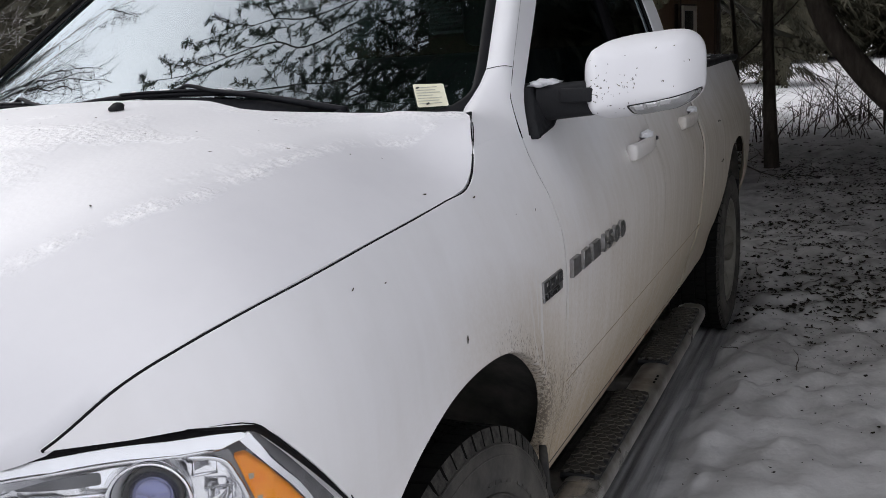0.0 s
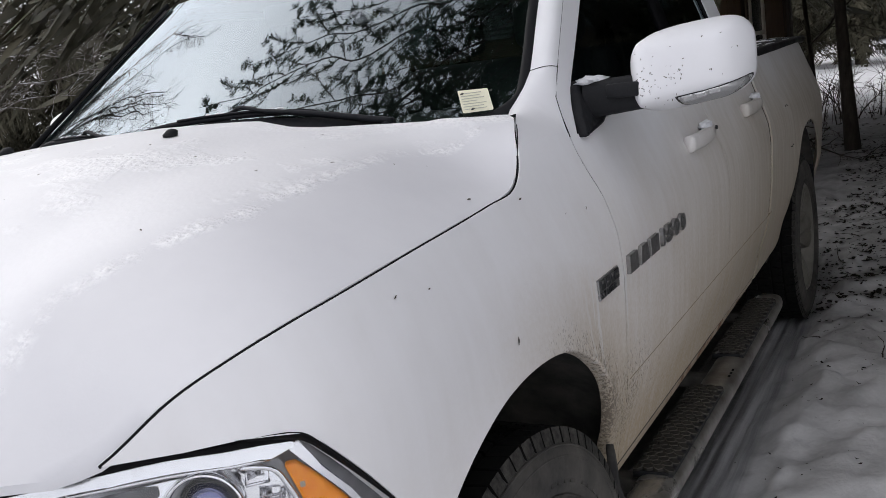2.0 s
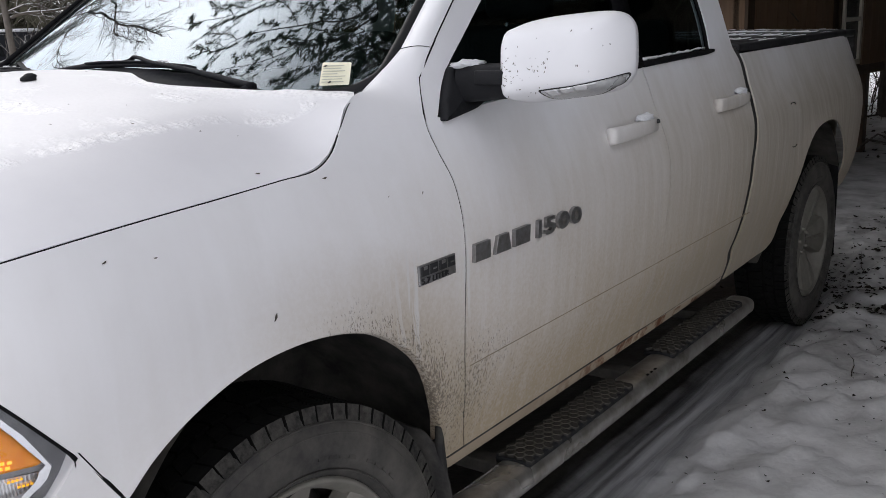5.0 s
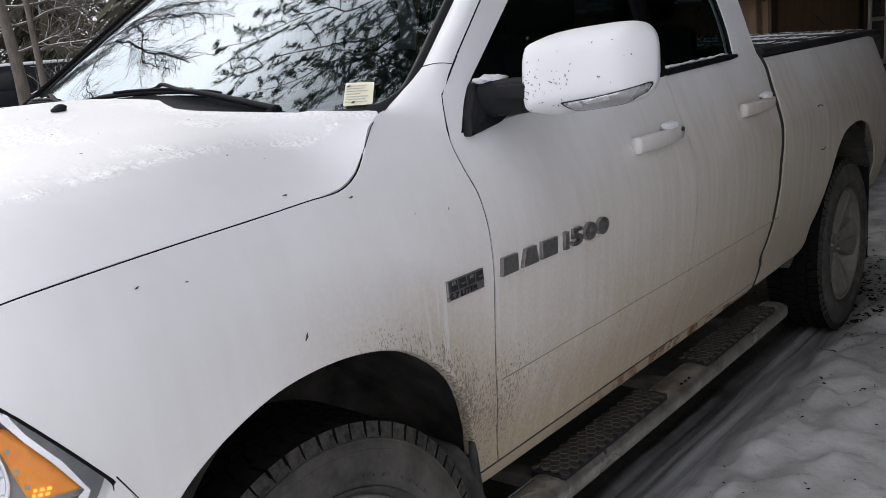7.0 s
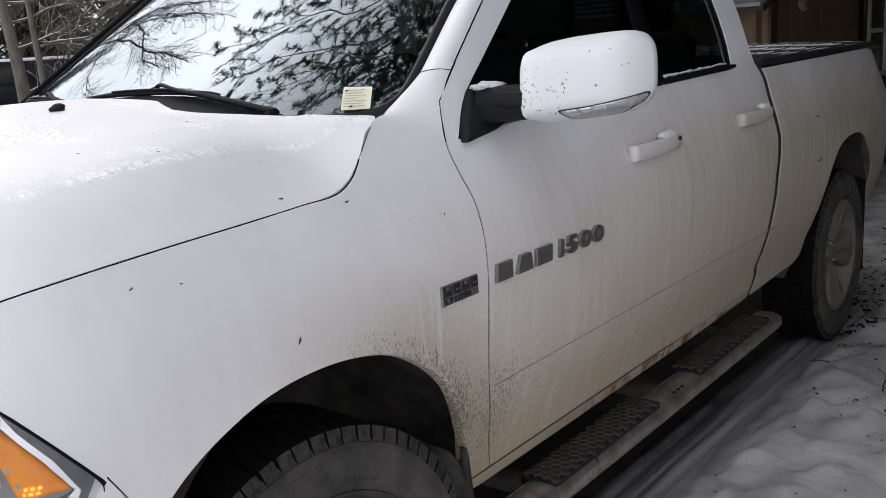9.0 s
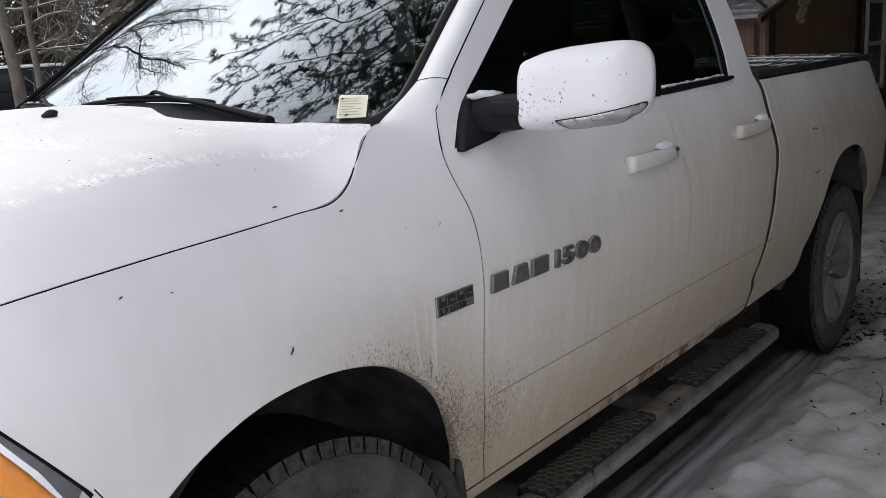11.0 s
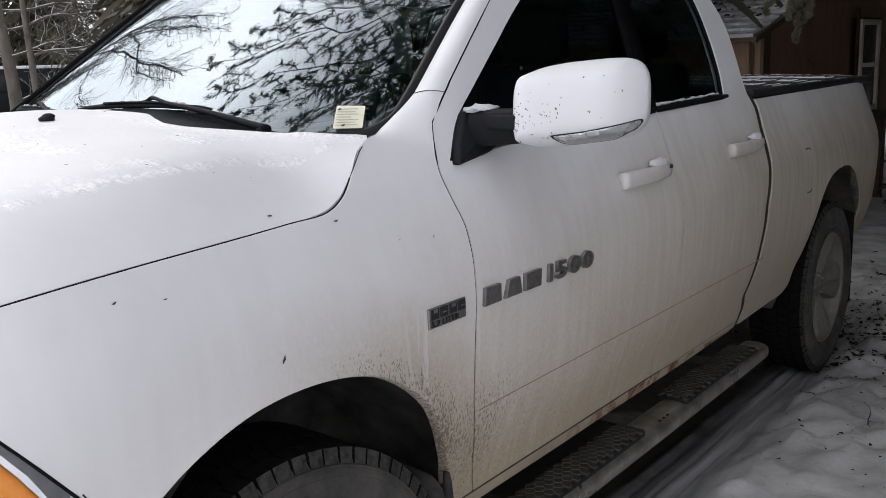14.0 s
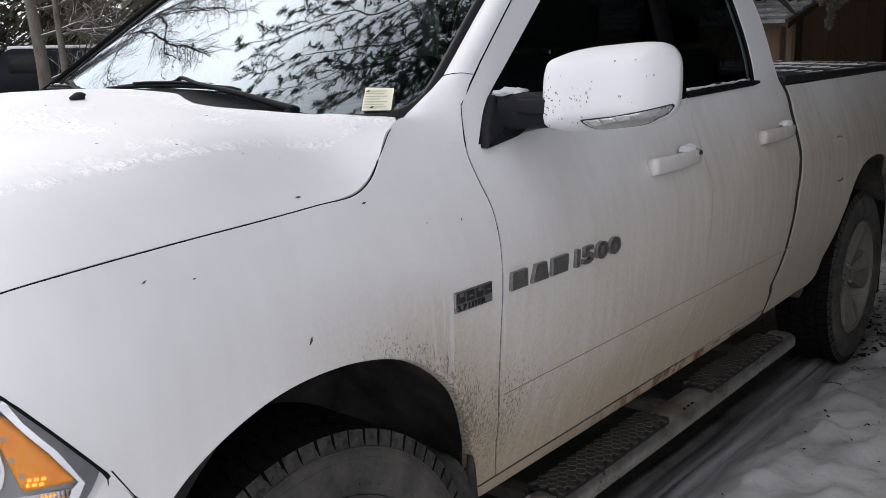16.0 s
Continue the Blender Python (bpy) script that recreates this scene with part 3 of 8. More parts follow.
def flare(y, z, yc, zc, radius):
    r = math.hypot(y - yc, z - zc)
    k = min(1.0, max(0.0, (z - 0.62) / 0.2))
    return 0.014 * k * math.exp(-((r - radius) / 0.05) ** 2)


def side_x(y, z):
    d = max(0.0, -0.1 - y)
    e = max(0.0, y - 4.2)
    x = side_profile(z) - 1.78 * d ** 3.75 - 0.35 * e ** 2
    return x + flare(y, z, 0.10, 0.47, 0.51) + flare(y, z, 3.63, 0.50, 0.51)


def on_side(y, z):
    return Vector((side_x(y, z), y, z))


def side_panel(name, outline, material=None, label="", step=(0.06, 0.05), flange=0.03, both=True):
    bm = sheet_bm(outline, on_side, step, (1, 0, 0), flange, (-1, 0, 0))
    ob = part(name, bm, material or PAINT, truck, label)
    sharp_by_angle(ob, 40)
    if both:
        mirrored(ob)
    return ob


def pairs(seq):
    return [(p[0], p[1]) for p in seq]


# seams in the side view (y, z)
DOOR_SEAM = spline([(0.655, 1.425), (0.640, 1.385), (0.622, 1.325), (0.634, 1.265), (0.650, 1.194), (0.640, 1.10), (0.633, 0.98), (0.633, 0.83), (0.641, 0.75), (0.669, 0.66), (0.701, 0.58), (0.727, 0.50)], 6)
ARCH_F = spline([(0.635, 0.50), (0.600, 0.60), (0.541, 0.702), (0.455, 0.838), (0.350, 0.922), (0.240, 0.968), (0.10, 0.989), (-0.04, 0.980), (-0.155, 0.942), (-0.233, 0.897), (-0.285, 0.850)], 6)
HOOD_SEAM = spline([(-0.660, 1.126), (-0.588, 1.185), (-0.519, 1.2145), (-0.434, 1.235), (-0.324, 1.248), (-0.177, 1.2575), (0.007, 1.2655), (0.150, 1.273), (0.250, 1.279), (0.302, 1.302), (0.345, 1.342), (0.388, 1.385), (0.392, 1.400)], 6)
CAB_REAR = spline([(2.655, 1.40), (2.672, 1.365), (2.674, 1.32), (2.660, 1.25), (2.640, 1.172), (2.600, 1.04), (2.582, 0.97), (2.578, 0.896), (2.540, 0.751), (2.530, 0.64), (2.536, 0.60), (2.566, 0.55), (2.548, 0.47)], 5)
ARCH_R = spline([(2.98, 0.482), (3.12, 0.486), (3.19, 0.520), (3.200, 0.600), (3.222, 0.720), (3.265, 0.838), (3.330, 0.920), (3.430, 0.985), (3.620, 1.015), (3.800, 0.990), (3.940, 0.905), (4.040, 0.790), (4.090, 0.680), (4.100, 0.58)], 6)

# front fender
outline = [p for p in pairs(DOOR_SEAM) if p[1] < 1.352] + pairs(ARCH_F) + [(-0.354, 0.951), (-0.405, 1.015), (-0.459, 1.082), (-0.480, 1.105), (-0.546, 1.121)] + [p for p in pairs(HOOD_SEAM) if p[1] < 1.352] + [(0.46, 1.353), (0.56, 1.353)]
n_seam = len([p for p in DOOR_SEAM if p[1] < 1.352])
outline = [(y - 0.0025 if i < n_seam else y, z) for i, (y, z) in enumerate(outline)]
side_panel("front_fender", outline)
# bumper end below the lamp
outline = [(-0.2885, 0.846), (-0.351, 0.950), (-0.368, 0.922), (-0.392, 0.893), (-0.483, 0.880), (-0.55, 0.875), (-0.70, 0.865), (-0.72, 0.70), (-0.66, 0.50), (-0.42, 0.46), (-0.36, 0.56), (-0.34, 0.70)]
side_panel("bumper_end", outline, step=(0.05, 0.05))

# front door with its window frame, and rear door
door_front = pairs(DOOR_SEAM)
frame_out = pairs(spline([(0.655, 1.425), (0.755, 1.506), (0.853, 1.582), (0.930, 1.640), (1.080, 1.750), (1.20, 1.815), (1.36, 1.838), (1.60, 1.842), (1.795, 1.842)], 4))
frame_in = pairs(spline([(1.795, 1.800), (1.60, 1.800), (1.40, 1.795), (1.27, 1.770), (1.15, 1.705), (0.995, 1.600), (0.860, 1.505), (0.748, 1.425), (0.700, 1.372), (0.668, 1.335)], 4))
belt = [(0.80, 1.345), (1.10, 1.358), (1.45, 1.370), (1.795, 1.378)]
mid_seam = pairs(spline([(1.797, 1.378), (1.797, 1.18), (1.790, 1.02), (1.768, 0.86), (1.742, 0.72), (1.734, 0.62), (1.740, 0.56), (1.752, 0.50)], 3))
outline = [(y + 0.0025, z) for y, z in reversed(door_front)] + frame_out[1:] + frame_in + belt + [(y - 0.002, z) for y, z in mid_seam[1:]]
side_panel("front_door", outline)
cab_rear = pairs(CAB_REAR)
rear_out = pairs(spline([(1.799, 1.842), (2.10, 1.842), (2.35, 1.832), (2.47, 1.800), (2.56, 1.74), (2.615, 1.66), (2.64, 1.55), (2.650, 1.46), (2.655, 1.40)], 4))
rear_in = pairs(spline([(2.42, 1.402), (2.435, 1.45), (2.44, 1.52), (2.425, 1.62), (2.395, 1.72), (2.355, 1.78), (2.29, 1.798), (2.10, 1.80), (1.799, 1.80)], 4))
outline = [(y + 0.002, z) for y, z in reversed(mid_seam)] + [(2.10, 1.388)] + rear_in + rear_out + cab_rear
side_panel("rear_door", outline)

# bed side
bed_front = [(y + 0.053, z) for y, z in cab_rear if z < 1.375]
outline = [(2.729, 1.374)] + bed_front + pairs(ARCH_R) + [(4.50, 0.60), (4.60, 0.66), (4.645, 0.80), (4.655, 1.10), (4.635, 1.32), (4.58, 1.384), (4.2, 1.384), (3.6, 1.378), (3.1, 1.376)]
side_panel("bed_side", outline, flange=0.007)

# rolled lip of the front wheel arch: the panel edge turns in to a flange
for sx in (1, -1):
    rows = []
    for y, z in ARCH_F[2:-1]:
        d = Vector((0.12 - y, 0.46 - z)).normalized()
        w_ = min(1.0, max(0.35, (y + 0.1) / 0.5))
        rows.append([Vector((sx * (side_x(y, z) + ox), y + d.x * r_ * w_, z + d.y * r_ * w_)) for ox, r_ in ((0.0005, -0.002), (-0.0005, 0.002), (-0.004, 0.005), (-0.012, 0.007), (-0.028, 0.008))])
    part("arch_lip", face_out(loft_bm(rows), (sx, 0, -0.3)), PAINT, truck)

# dark shut lines laid in the gaps; the cab gap strip stands for shade
for sx in (1, -1):
    def seam_path(pts, depth, dz=0.0):
        return [Vector((sx * (side_x(y, z) - depth), y, z + dz)) for y, z in pts]
    tube("door_gap", seam_path([p for p in DOOR_SEAM] , 0.0052), 0.0040, GASKET, truck, 6)
    n_foot = [i for i, p in enumerate(frame_out) if p[1] > 1.492][0]
    tube("door_gap", seam_path([(y - 0.0010, z) for y, z in reversed(DOOR_SEAM) if 1.335 < z] + [(y - 0.0010, z) for y, z in frame_out[1:n_foot + 1]], 0.0006), 0.0022, GASKET, truck, 6)
    tube("door_gap", seam_path([Vector((y - 0.002, z + 0.0014)) for y, z in frame_out[n_foot:22]], 0.002), 0.0036, GASKET, truck, 6)
    rows = []
    for y, z in cab_rear:
        rows.append([Vector((sx * (side_x(y, z) - d), y + o, z)) for o, d in ((-0.004, 0.012), (0.006, 0.010), (0.022, 0.010), (0.044, 0.008), (0.060, 0.010))])
    part("cab_gap", face_out(loft_bm(rows), (sx, 0, 0)), GAP_SHADE, truck)
    tube("bumper_gap", seam_path([(-0.287, 0.849), (-0.318, 0.902), (-0.349, 0.953)], 0.003), 0.0035, GASKET, truck, 6)

# rusty sill under the doors
sill = [(0.60, 0.4985), (0.63, 0.460), (0.70, 0.448), (1.2, 0.445), (2.0, 0.447), (2.54, 0.455), (2.54, 0.4985)]
bm = sheet_bm(sill, lambda y, z: Vector((side_x(y, z) - 0.006, y, z)), (0.1, 0.03), (1, 0, 0), 0.10, (-1, 0, 0))
ob = part("rocker_panel", bm, RUST, truck, "rust-stained lower sill")
mirrored(ob)

# hood
edge_x = smooth_fn([-0.80, -0.66, -0.63, -0.60, -0.519, -0.434, -0.324, -0.177, 0.007, 0.23, 0.29, 0.345, 0.395, 0.45], [0.70, 0.786, 0.8157, 0.838, 0.888, 0.918, 0.934, 0.939, 0.936, 0.932, 0.926, 0.908, 0.885, 0.86])
edge_z = smooth_fn([-0.80, -0.66, -0.63, -0.60, -0.519, -0.434, -0.324, -0.177, 0.007, 0.23, 0.29, 0.345, 0.395, 0.45], [1.10, 1.126, 1.1520, 1.1768, 1.2145, 1.235, 1.248, 1.2575, 1.2655, 1.278, 1.298, 1.342, 1.388, 1.402])
mid_z = smooth_fn([-0.84, -0.78, -0.70, -0.60, -0.45, -0.25, 0.0, 0.2, 0.45], [1.13, 1.20, 1.275, 1.335, 1.393, 1.436, 1.463, 1.470, 1.468])
crown = smooth_fn([0.0, 0.293, 0.48, 0.64, 0.742, 0.80, 0.85, 0.90, 0.96, 1.0], [1.0, 0.962, 0.856, 0.722, 0.610, 0.535, 0.435, 0.310, 0.130, 0.0])
soft_crown = smooth_fn([0.0, 0.293, 0.48, 0.64, 0.742, 0.854, 0.96, 1.0], [1.0, 0.962, 0.856, 0.712, 0.574, 0.320, 0.075, 0.0])
# plan line of the crest along each side
crest_x = smooth_fn([-0.84, -0.53, -0.40, -0.30, -0.10, 0.23, 0.32, 0.39, 0.46], [0.44, 0.62, 0.690, 0.733, 0.741, 0.745, 0.775, 0.815, 0.83])


def hood_z(x, y):
    s = min(abs(x) / edge_x(y), 1.05)
    c = min(crest_x(y) / edge_x(y), 0.80)
    s = s * 0.8 / c if s < c else 0.8 + (s - c) * 0.2 / (1 - c)
    dome = 0.010 * math.exp(-((abs(x) - 0.47) / 0.07) ** 2) * max(0, min(1, (0.35 - y) / 0.4))
    k = min(1.0, max(0.0, (y - 0.02) / 0.25))
    return edge_z(y) + (mid_z(y) - edge_z(y)) * (crown(s) * (1 - k) + soft_crown(s) * k) - dome


def on_hood(x, y):
    return Vector((x, y, hood_z(x, y)))


half = [(0.0, -0.840), (0.25, -0.832), (0.50, -0.800), (0.683, -0.742), (0.745, -0.698), (0.785, -0.656)]
half += [(edge_x(y) - (0.0035 if y < 0.30 else max(0.0005, 0.0035 - 0.06 * (y - 0.30))), y) for y in np.linspace(-0.63, 0.385, 36)]
half += [(0.8775, 0.417), (0.8600, 0.453), (0.840, 0.473), (0.815, 0.466), (0.782, 0.440), (0.700, 0.372), (0.585, 0.324), (0.48, 0.272), (0.425, 0.258), (0.375, 0.272), (0.31, 0.302), (0.15, 0.315), (0.0, 0.316)]
outline = half + [(-x, y) for x, y in reversed(half[1:-1])]
bm = sheet_bm(outline, on_hood, (0.045, 0.05), (0, 0, 1), 0.012, (0, 0, -1))
hood = part("hood", bm, FROST, truck, "hood dusted with frost and melting snow")
sharp_by_angle(hood, 50)

for sx in (1, -1):
    path = [Vector((sx * (side_x(y, z) - 0.0038), y, z - 0.0006)) for y, z in HOOD_SEAM if z < 1.338]
    tube("hood_gap", path, 0.0025, GASKET, truck, 6)
    tube("hood_gap", path[-1:] + [Vector((sx * (x + 0.0022), y, hood_z(x, y) - 0.0004)) for x, y in ((0.9005, 0.366), (0.8925, 0.388), (0.8850, 0.404), (0.8775, 0.418), (0.8635, 0.447))], 0.0011, GASKET, truck, 6)

# washer nozzles
for sx in (1, -1):
    bm = bmesh.new()
    bmesh.ops.create_uvsphere(bm, u_segments=14, v_segments=9, radius=1)
    for v in bm.verts:
        v.co = Vector((v.co.x * 0.0135, v.co.y * 0.018 + (0.005 if v.co.z > 0.3 else 0), max(v.co.z, -0.3) * 0.0125))
    moved(bm, Matrix.Translation((0.262 * sx, 0.075, hood_z(0.262, 0.075) + 0.004)))
    part("washer_nozzle", bm, PLASTIC, truck)


# windshield
def glass_y(x, z):
    return 0.36 + 0.20 * x * x + 0.156 * x ** 4 + (z - 1.42) * 1.55


def on_glass(x, z):
    return Vector((x, glass_y(x, z), z))


half = [(0.0, 1.385), (0.45, 1.388), (0.70, 1.398), (0.775, 1.412), (0.805, 1.440), (0.808, 1.472), (0.760, 1.632), (0.722, 1.760), (0.700, 1.828), (0.66, 1.845), (0.35, 1.858), (0.0, 1.862)]
outline = half + [(-x, z) for x, z in reversed(half[1:-1])]
bm = sheet_bm(outline, on_glass, (0.05, 0.04), (0, -1, 1), 0.0)
shield = part("windshield", bm, GLASS, truck, "windshield reflecting bare branches and conifer boughs")
shield.visible_shadow = False
# black band round the glass edge
rim_pts = spline([(0.0, 1.398), (0.45, 1.400), (0.70, 1.404), (0.785, 1.412), (0.812, 1.440), (0.806, 1.480), (0.756, 1.635), (0.717, 1.762), (0.693, 1.828)], 6)
for sx in (1, -1):
    rows = []
    for i, p in enumerate(rim_pts):
        q = rim_pts[min(i + 1, len(rim_pts) - 1)] - rim_pts[max(i - 1, 0)]
        side = Vector((q.y, -q.x)).normalized()
        a, b = p + side * 0.016, p - side * 0.006
        rows.append([on_glass(sx * a.x, a.y) + Vector((0, 0.0, 0.000)), on_glass(sx * (a.x * 0.5 + b.x * 0.5), (a.y + b.y) / 2) + Vector((0.0, -0.008, 0.006)), on_glass(sx * b.x, b.y) + Vector((0, -0.002, 0.002))])
    part("windshield_seal", face_out(loft_bm(rows), (0, -1, 1)), TRIM_BLACK, truck)

# black moulding over the far pillar edge
tube("windshield_moulding", [on_glass(-(0.812 - 0.30 * (z - 1.475) if z > 1.475 else 0.812), z) + Vector((-0.002, -0.006, 0.009)) for z in np.linspace(1.40, 1.84, 14)], 0.0095, GASKET, truck, 8)
# windshield pillars, from the cowl to the roof
for sx in (1, -1):
    rows = []
    for z in np.linspace(1.40, 1.84, 16):
        g = Vector((0.812 - 0.30 * (z - 1.475) if z > 1.475 else 0.812 - 0.15 * (1.475 - z), 0, z))
        g.y = glass_y(g.x, z) + 0.004
        d_y = np.interp(z, [1.40, 1.425, 1.506, 1.582, 1.640, 1.750, 1.815, 1.84], [0.645, 0.655, 0.755, 0.853, 0.930, 1.080, 1.20, 1.36])
        d = Vector((side_x(d_y, z), d_y - 0.004, z))
        row = []
        for k in range(9):
            t = k / 8
            p = g.lerp(d, t)
            bulge = 0.020 * math.sin(math.pi * min(1, t * 1.05)) + 0.010 * t
            p += Vector((0.72, -0.62, 0.30)).normalized() * bulge * (1.0 if sx > 0 else -0.6)
            p.x = min(p.x, d.x + 0.004)
            row.append(Vector((sx * p.x, p.y, p.z)))
        rows.append(row)
    split = 3
    high = rows[split:]
    base_row = rows[split]
    pillar_foot = [base_row[min(int(s_), 7)].lerp(base_row[min(int(s_), 7) + 1], s_ - min(int(s_), 7)) for s_ in np.linspace(0, 8, 11)]
    tube("pillar_gap", [p + Vector((0, -0.0008, 0.0004)) for p in base_row], 0.0009, GASKET, truck, 6)
    high = [[p + Vector((0.0, 0.001, 0.001)) if i == 0 else p for p in r] for i, r in enumerate(high)]
    part("windshield_pillar", face_out(loft_bm(high), (sx, -1, 0.3)), PAINT, truck)
    # smooth corner of the fender, from the hood round to the pillar foot
    outer = spline([(0.351, 1.346), (0.43, 1.342), (0.52, 1.338), (0.60, 1.336), (0.6215, 1.338), (0.6295, 1.362), (0.645, 1.405), (0.661, 1.432), (0.6975, 1.462), (0.730, 1.488)], 3)
    rows = []
    for i, (yo, zo) in enumerate(outer):
        t = i / (len(outer) - 1)
        p0 = on_side(yo, zo) + Vector((-0.0004, 0, 0))
        zi = 1.402 + 0.086 * t ** 1.1
        xi = 0.812 - 0.15 * (1.475 - zi) if zi < 1.475 else 0.812 - 0.30 * (zi - 1.475)
        xi += 0.012 * (1 - t) ** 2
        p3 = Vector((xi, glass_y(xi, zi) + 0.004 - 0.008 * (1 - t), zi))
        ln = (p3 - p0).length
        rise = Vector((side_x(yo, zo + 0.02) - side_x(yo, zo - 0.005), -0.020 * t, 0.025)).normalized()
        p1 = p0 + rise * ln * (0.42 - 0.04 * t) + Vector((0, 0.055 * (1 - t) ** 3, 0))
        p2 = p3 + (Vector((0.75, -0.45, 0.30 * t + 0.10)).normalized()) * ln * 0.30
        row = []
        for k in range(11):
            s_ = k / 10
            q = p0 * (1 - s_) ** 3 + p1 * (3 * s_ * (1 - s_) ** 2) + p2 * (3 * s_ * s_ * (1 - s_)) + p3 * s_ ** 3
            foot = pillar_foot[10 - k]
            w_ = min(1.0, max(0.0, (t - 0.5) / 0.5))
            w_ = w_ * w_ * (3 - 2 * w_)
            q = Vector((sx * q.x, q.y, q.z)).lerp(foot, w_)
            row.append(q)
        rows.append(row)
    part("cowl_corner", face_out(loft_bm(rows), (sx, -1, 1)), PAINT, truck)

# black band at the foot of the glass
bm = loft_bm([[on_glass(x, z) + Vector((0, -0.004, 0.004)) for z in (1.384, 1.402, float(np.interp(x, [-0.75, -0.2, 0.08, 0.20, 0.43, 0.52, 0.61, 0.78], [1.420, 1.450, 1.464, 1.459, 1.442, 1.426, 1.409, 1.404])))] for x in np.linspace(-0.79, 0.77, 40)])
part("glass_band", face_out(bm, (0, -1, 1)), WIPER_BLACK, truck)

# cowl tray under the wipers
rows = []
for x in np.linspace(-0.80, 0.80, 33):
    yg = glass_y(x, 1.405)
    rows.append([Vector((x, yg + 0.02, 1.412)), Vector((x, yg - 0.03, 1.392)), Vector((x, yg - 0.08, 1.370)), Vector((x, yg - 0.16, 1.31))])
part("cowl_tray", face_out(loft_bm(rows), (0, 0, 1)), PLASTIC, truck)

# wipers: arm and blade lying low on the glass
def lay(x, z, off):
    return on_glass(x, z) + Vector((0, -0.545, 0.84)) * off


for shift, low in ((0.0, 0.0), (-0.56, 0.014)):
    wiper = new("wiper")
    wiper.parent = truck
    arm_path = spline([lay(0.585 + shift, 1.409 - low, 0.016), lay(0.537 + shift, 1.416 - low, 0.019), lay(0.477 + shift, 1.426 - low, 0.021), lay(0.397 + shift, 1.439 - low, 0.021), lay(0.319 + shift, 1.449 - low, 0.022), lay(0.233 + shift, 1.458 - low, 0.024), lay(0.150 + shift, 1.471 - low, 0.025), lay(0.128 + shift, 1.470 - low, 0.018), lay(0.085 + shift, 1.465 - low, 0.014)], 5)
    n = len(arm_path)
    tube("wiper_arm", arm_path, [0.0160 - 0.011 * i / n for i in range(n)], WIPER_BLACK, wiper, 8, 0.6)
    blade_path = [lay(0.37 + shift - 0.54 * t, 1.454 - low + 0.011 * math.sin(math.pi * (0.06 + 0.9 * t)), 0.010) for t in np.linspace(0, 1, 18)]
    tube("wiper_blade", blade_path, [0.003] + [0.0072] * 14 + [0.006, 0.004, 0.002], WIPER_BLACK, wiper, 6, 1.0)
    tube("blade_spine", [q + Vector((0, -0.006, 0.008)) for q in blade_path[4:14]], 0.0035, WIPER_BLACK, wiper, 6)
    tube("pivot_cap", [lay(0.575 + shift, 1.404 - low, 0.006), lay(0.570 + shift, 1.408 - low, 0.022)], [0.017, 0.011], WIPER_BLACK, wiper, 12)
    # crusted snow caught on the blade
    v, f = [], []
    rng = random.Random(40 + int(shift * -10))
    for k in range(9):
        i = rng.randint(1, 15)
        q = blade_path[i].lerp(blade_path[i + 1], rng.random()) + Vector((0, -0.005, 0.009))
        tube_data([q + Vector((-0.012, 0, -0.001)), q + Vector((-0.004, 0, 0.002)), q + Vector((0.006, 0, 0.002)), q + Vector((0.013, 0, -0.001))], [0.0015, 0.0035, 0.003, 0.001], 6, 0.8, v, f)
    tagged(from_lists("snow_crumbs", v, f, LOOSE_SNOW, None, "", True), "crumbs of snow caught on the wiper blade", "snow", kind="stuff")

# paper sticker behind the lower corner of the glass
sticker = new("sticker")
sticker.parent = truck
sticker["label"] = "pale yellow paper permit with faded print"
bm = sheet_bm(rounded_poly([(0.725, 1.413), (0.784, 1.413), (0.750, 1.459), (0.688, 1.461)], 0.003, 2), lambda x, z: on_glass(x, z) + Vector((0, -0.009, 0.007)), (0.02, 0.02), (0, -1, 1))
part("paper", bm, PAPER, sticker)
for k in range(7):
    zz = 1.4185 + k * 0.0055
    x0 = 0.729 - (zz - 1.413) * 0.78
    w = (0.044, 0.040, 0.046, 0.030, 0.045, 0.038, 0.042)[k]
    bm = sheet_bm([(x0, zz), (x0 + w, zz), (x0 + w, zz + 0.0016), (x0, zz + 0.0016)], lambda x, z: on_glass(x, z) + Vector((0, -0.0100, 0.0080)), (0.02, 0.02), (0, -1, 1))
    part("print_bar", bm, INK, sticker)
for x, z in ((0.760, 1.452), (0.742, 1.4185), (0.703, 1.452)):
    spot = [(x + 0.0035 * math.cos(q), z + 0.0022 * math.sin(q)) for q in np.linspace(0, 2 * math.pi, 9)[:-1]]
    part("punch_mark", sheet_bm(spot, lambda a, b: on_glass(a, b) + Vector((0, -0.0104, 0.0084)), (0.02, 0.02), (0, -1, 1)), BADGE_DARK, sticker)

# roof
roof_half = smooth_fn([1.10, 1.16, 1.3, 2.0, 2.45, 2.55, 2.62], [0.68, 0.70, 0.742, 0.748, 0.742, 0.70, 0.62])
rows = []
for y in np.linspace(1.13, 2.60, 22):
    w = roof_half(y)
    drop = 0.06 * max(0, (y - 2.35) / 0.25) ** 2 + 0.03 * max(0, (1.35 - y) / 0.22) ** 2
    rows.append([Vector((x * w, y + (0.06 * (1 - x * x) * -1 if y < 1.3 else 0), 1.846 + 0.055 * (1 - abs(x) ** 2.6) - drop)) for x in np.linspace(-1, 1, 21)])
part("roof", face_out(loft_bm(rows), (0, 0, 1)), PAINT, truck)
bm = loft_bm([[Vector((x, 2.63 - 0.10 * (z - 1.40) - 0.02 * abs(x), z)) for x in np.linspace(0.05 - side_x(2.6, z), side_x(2.6, z) - 0.05, 9)] for z in (0.60, 0.8, 1.0, 1.2, 1.39)])
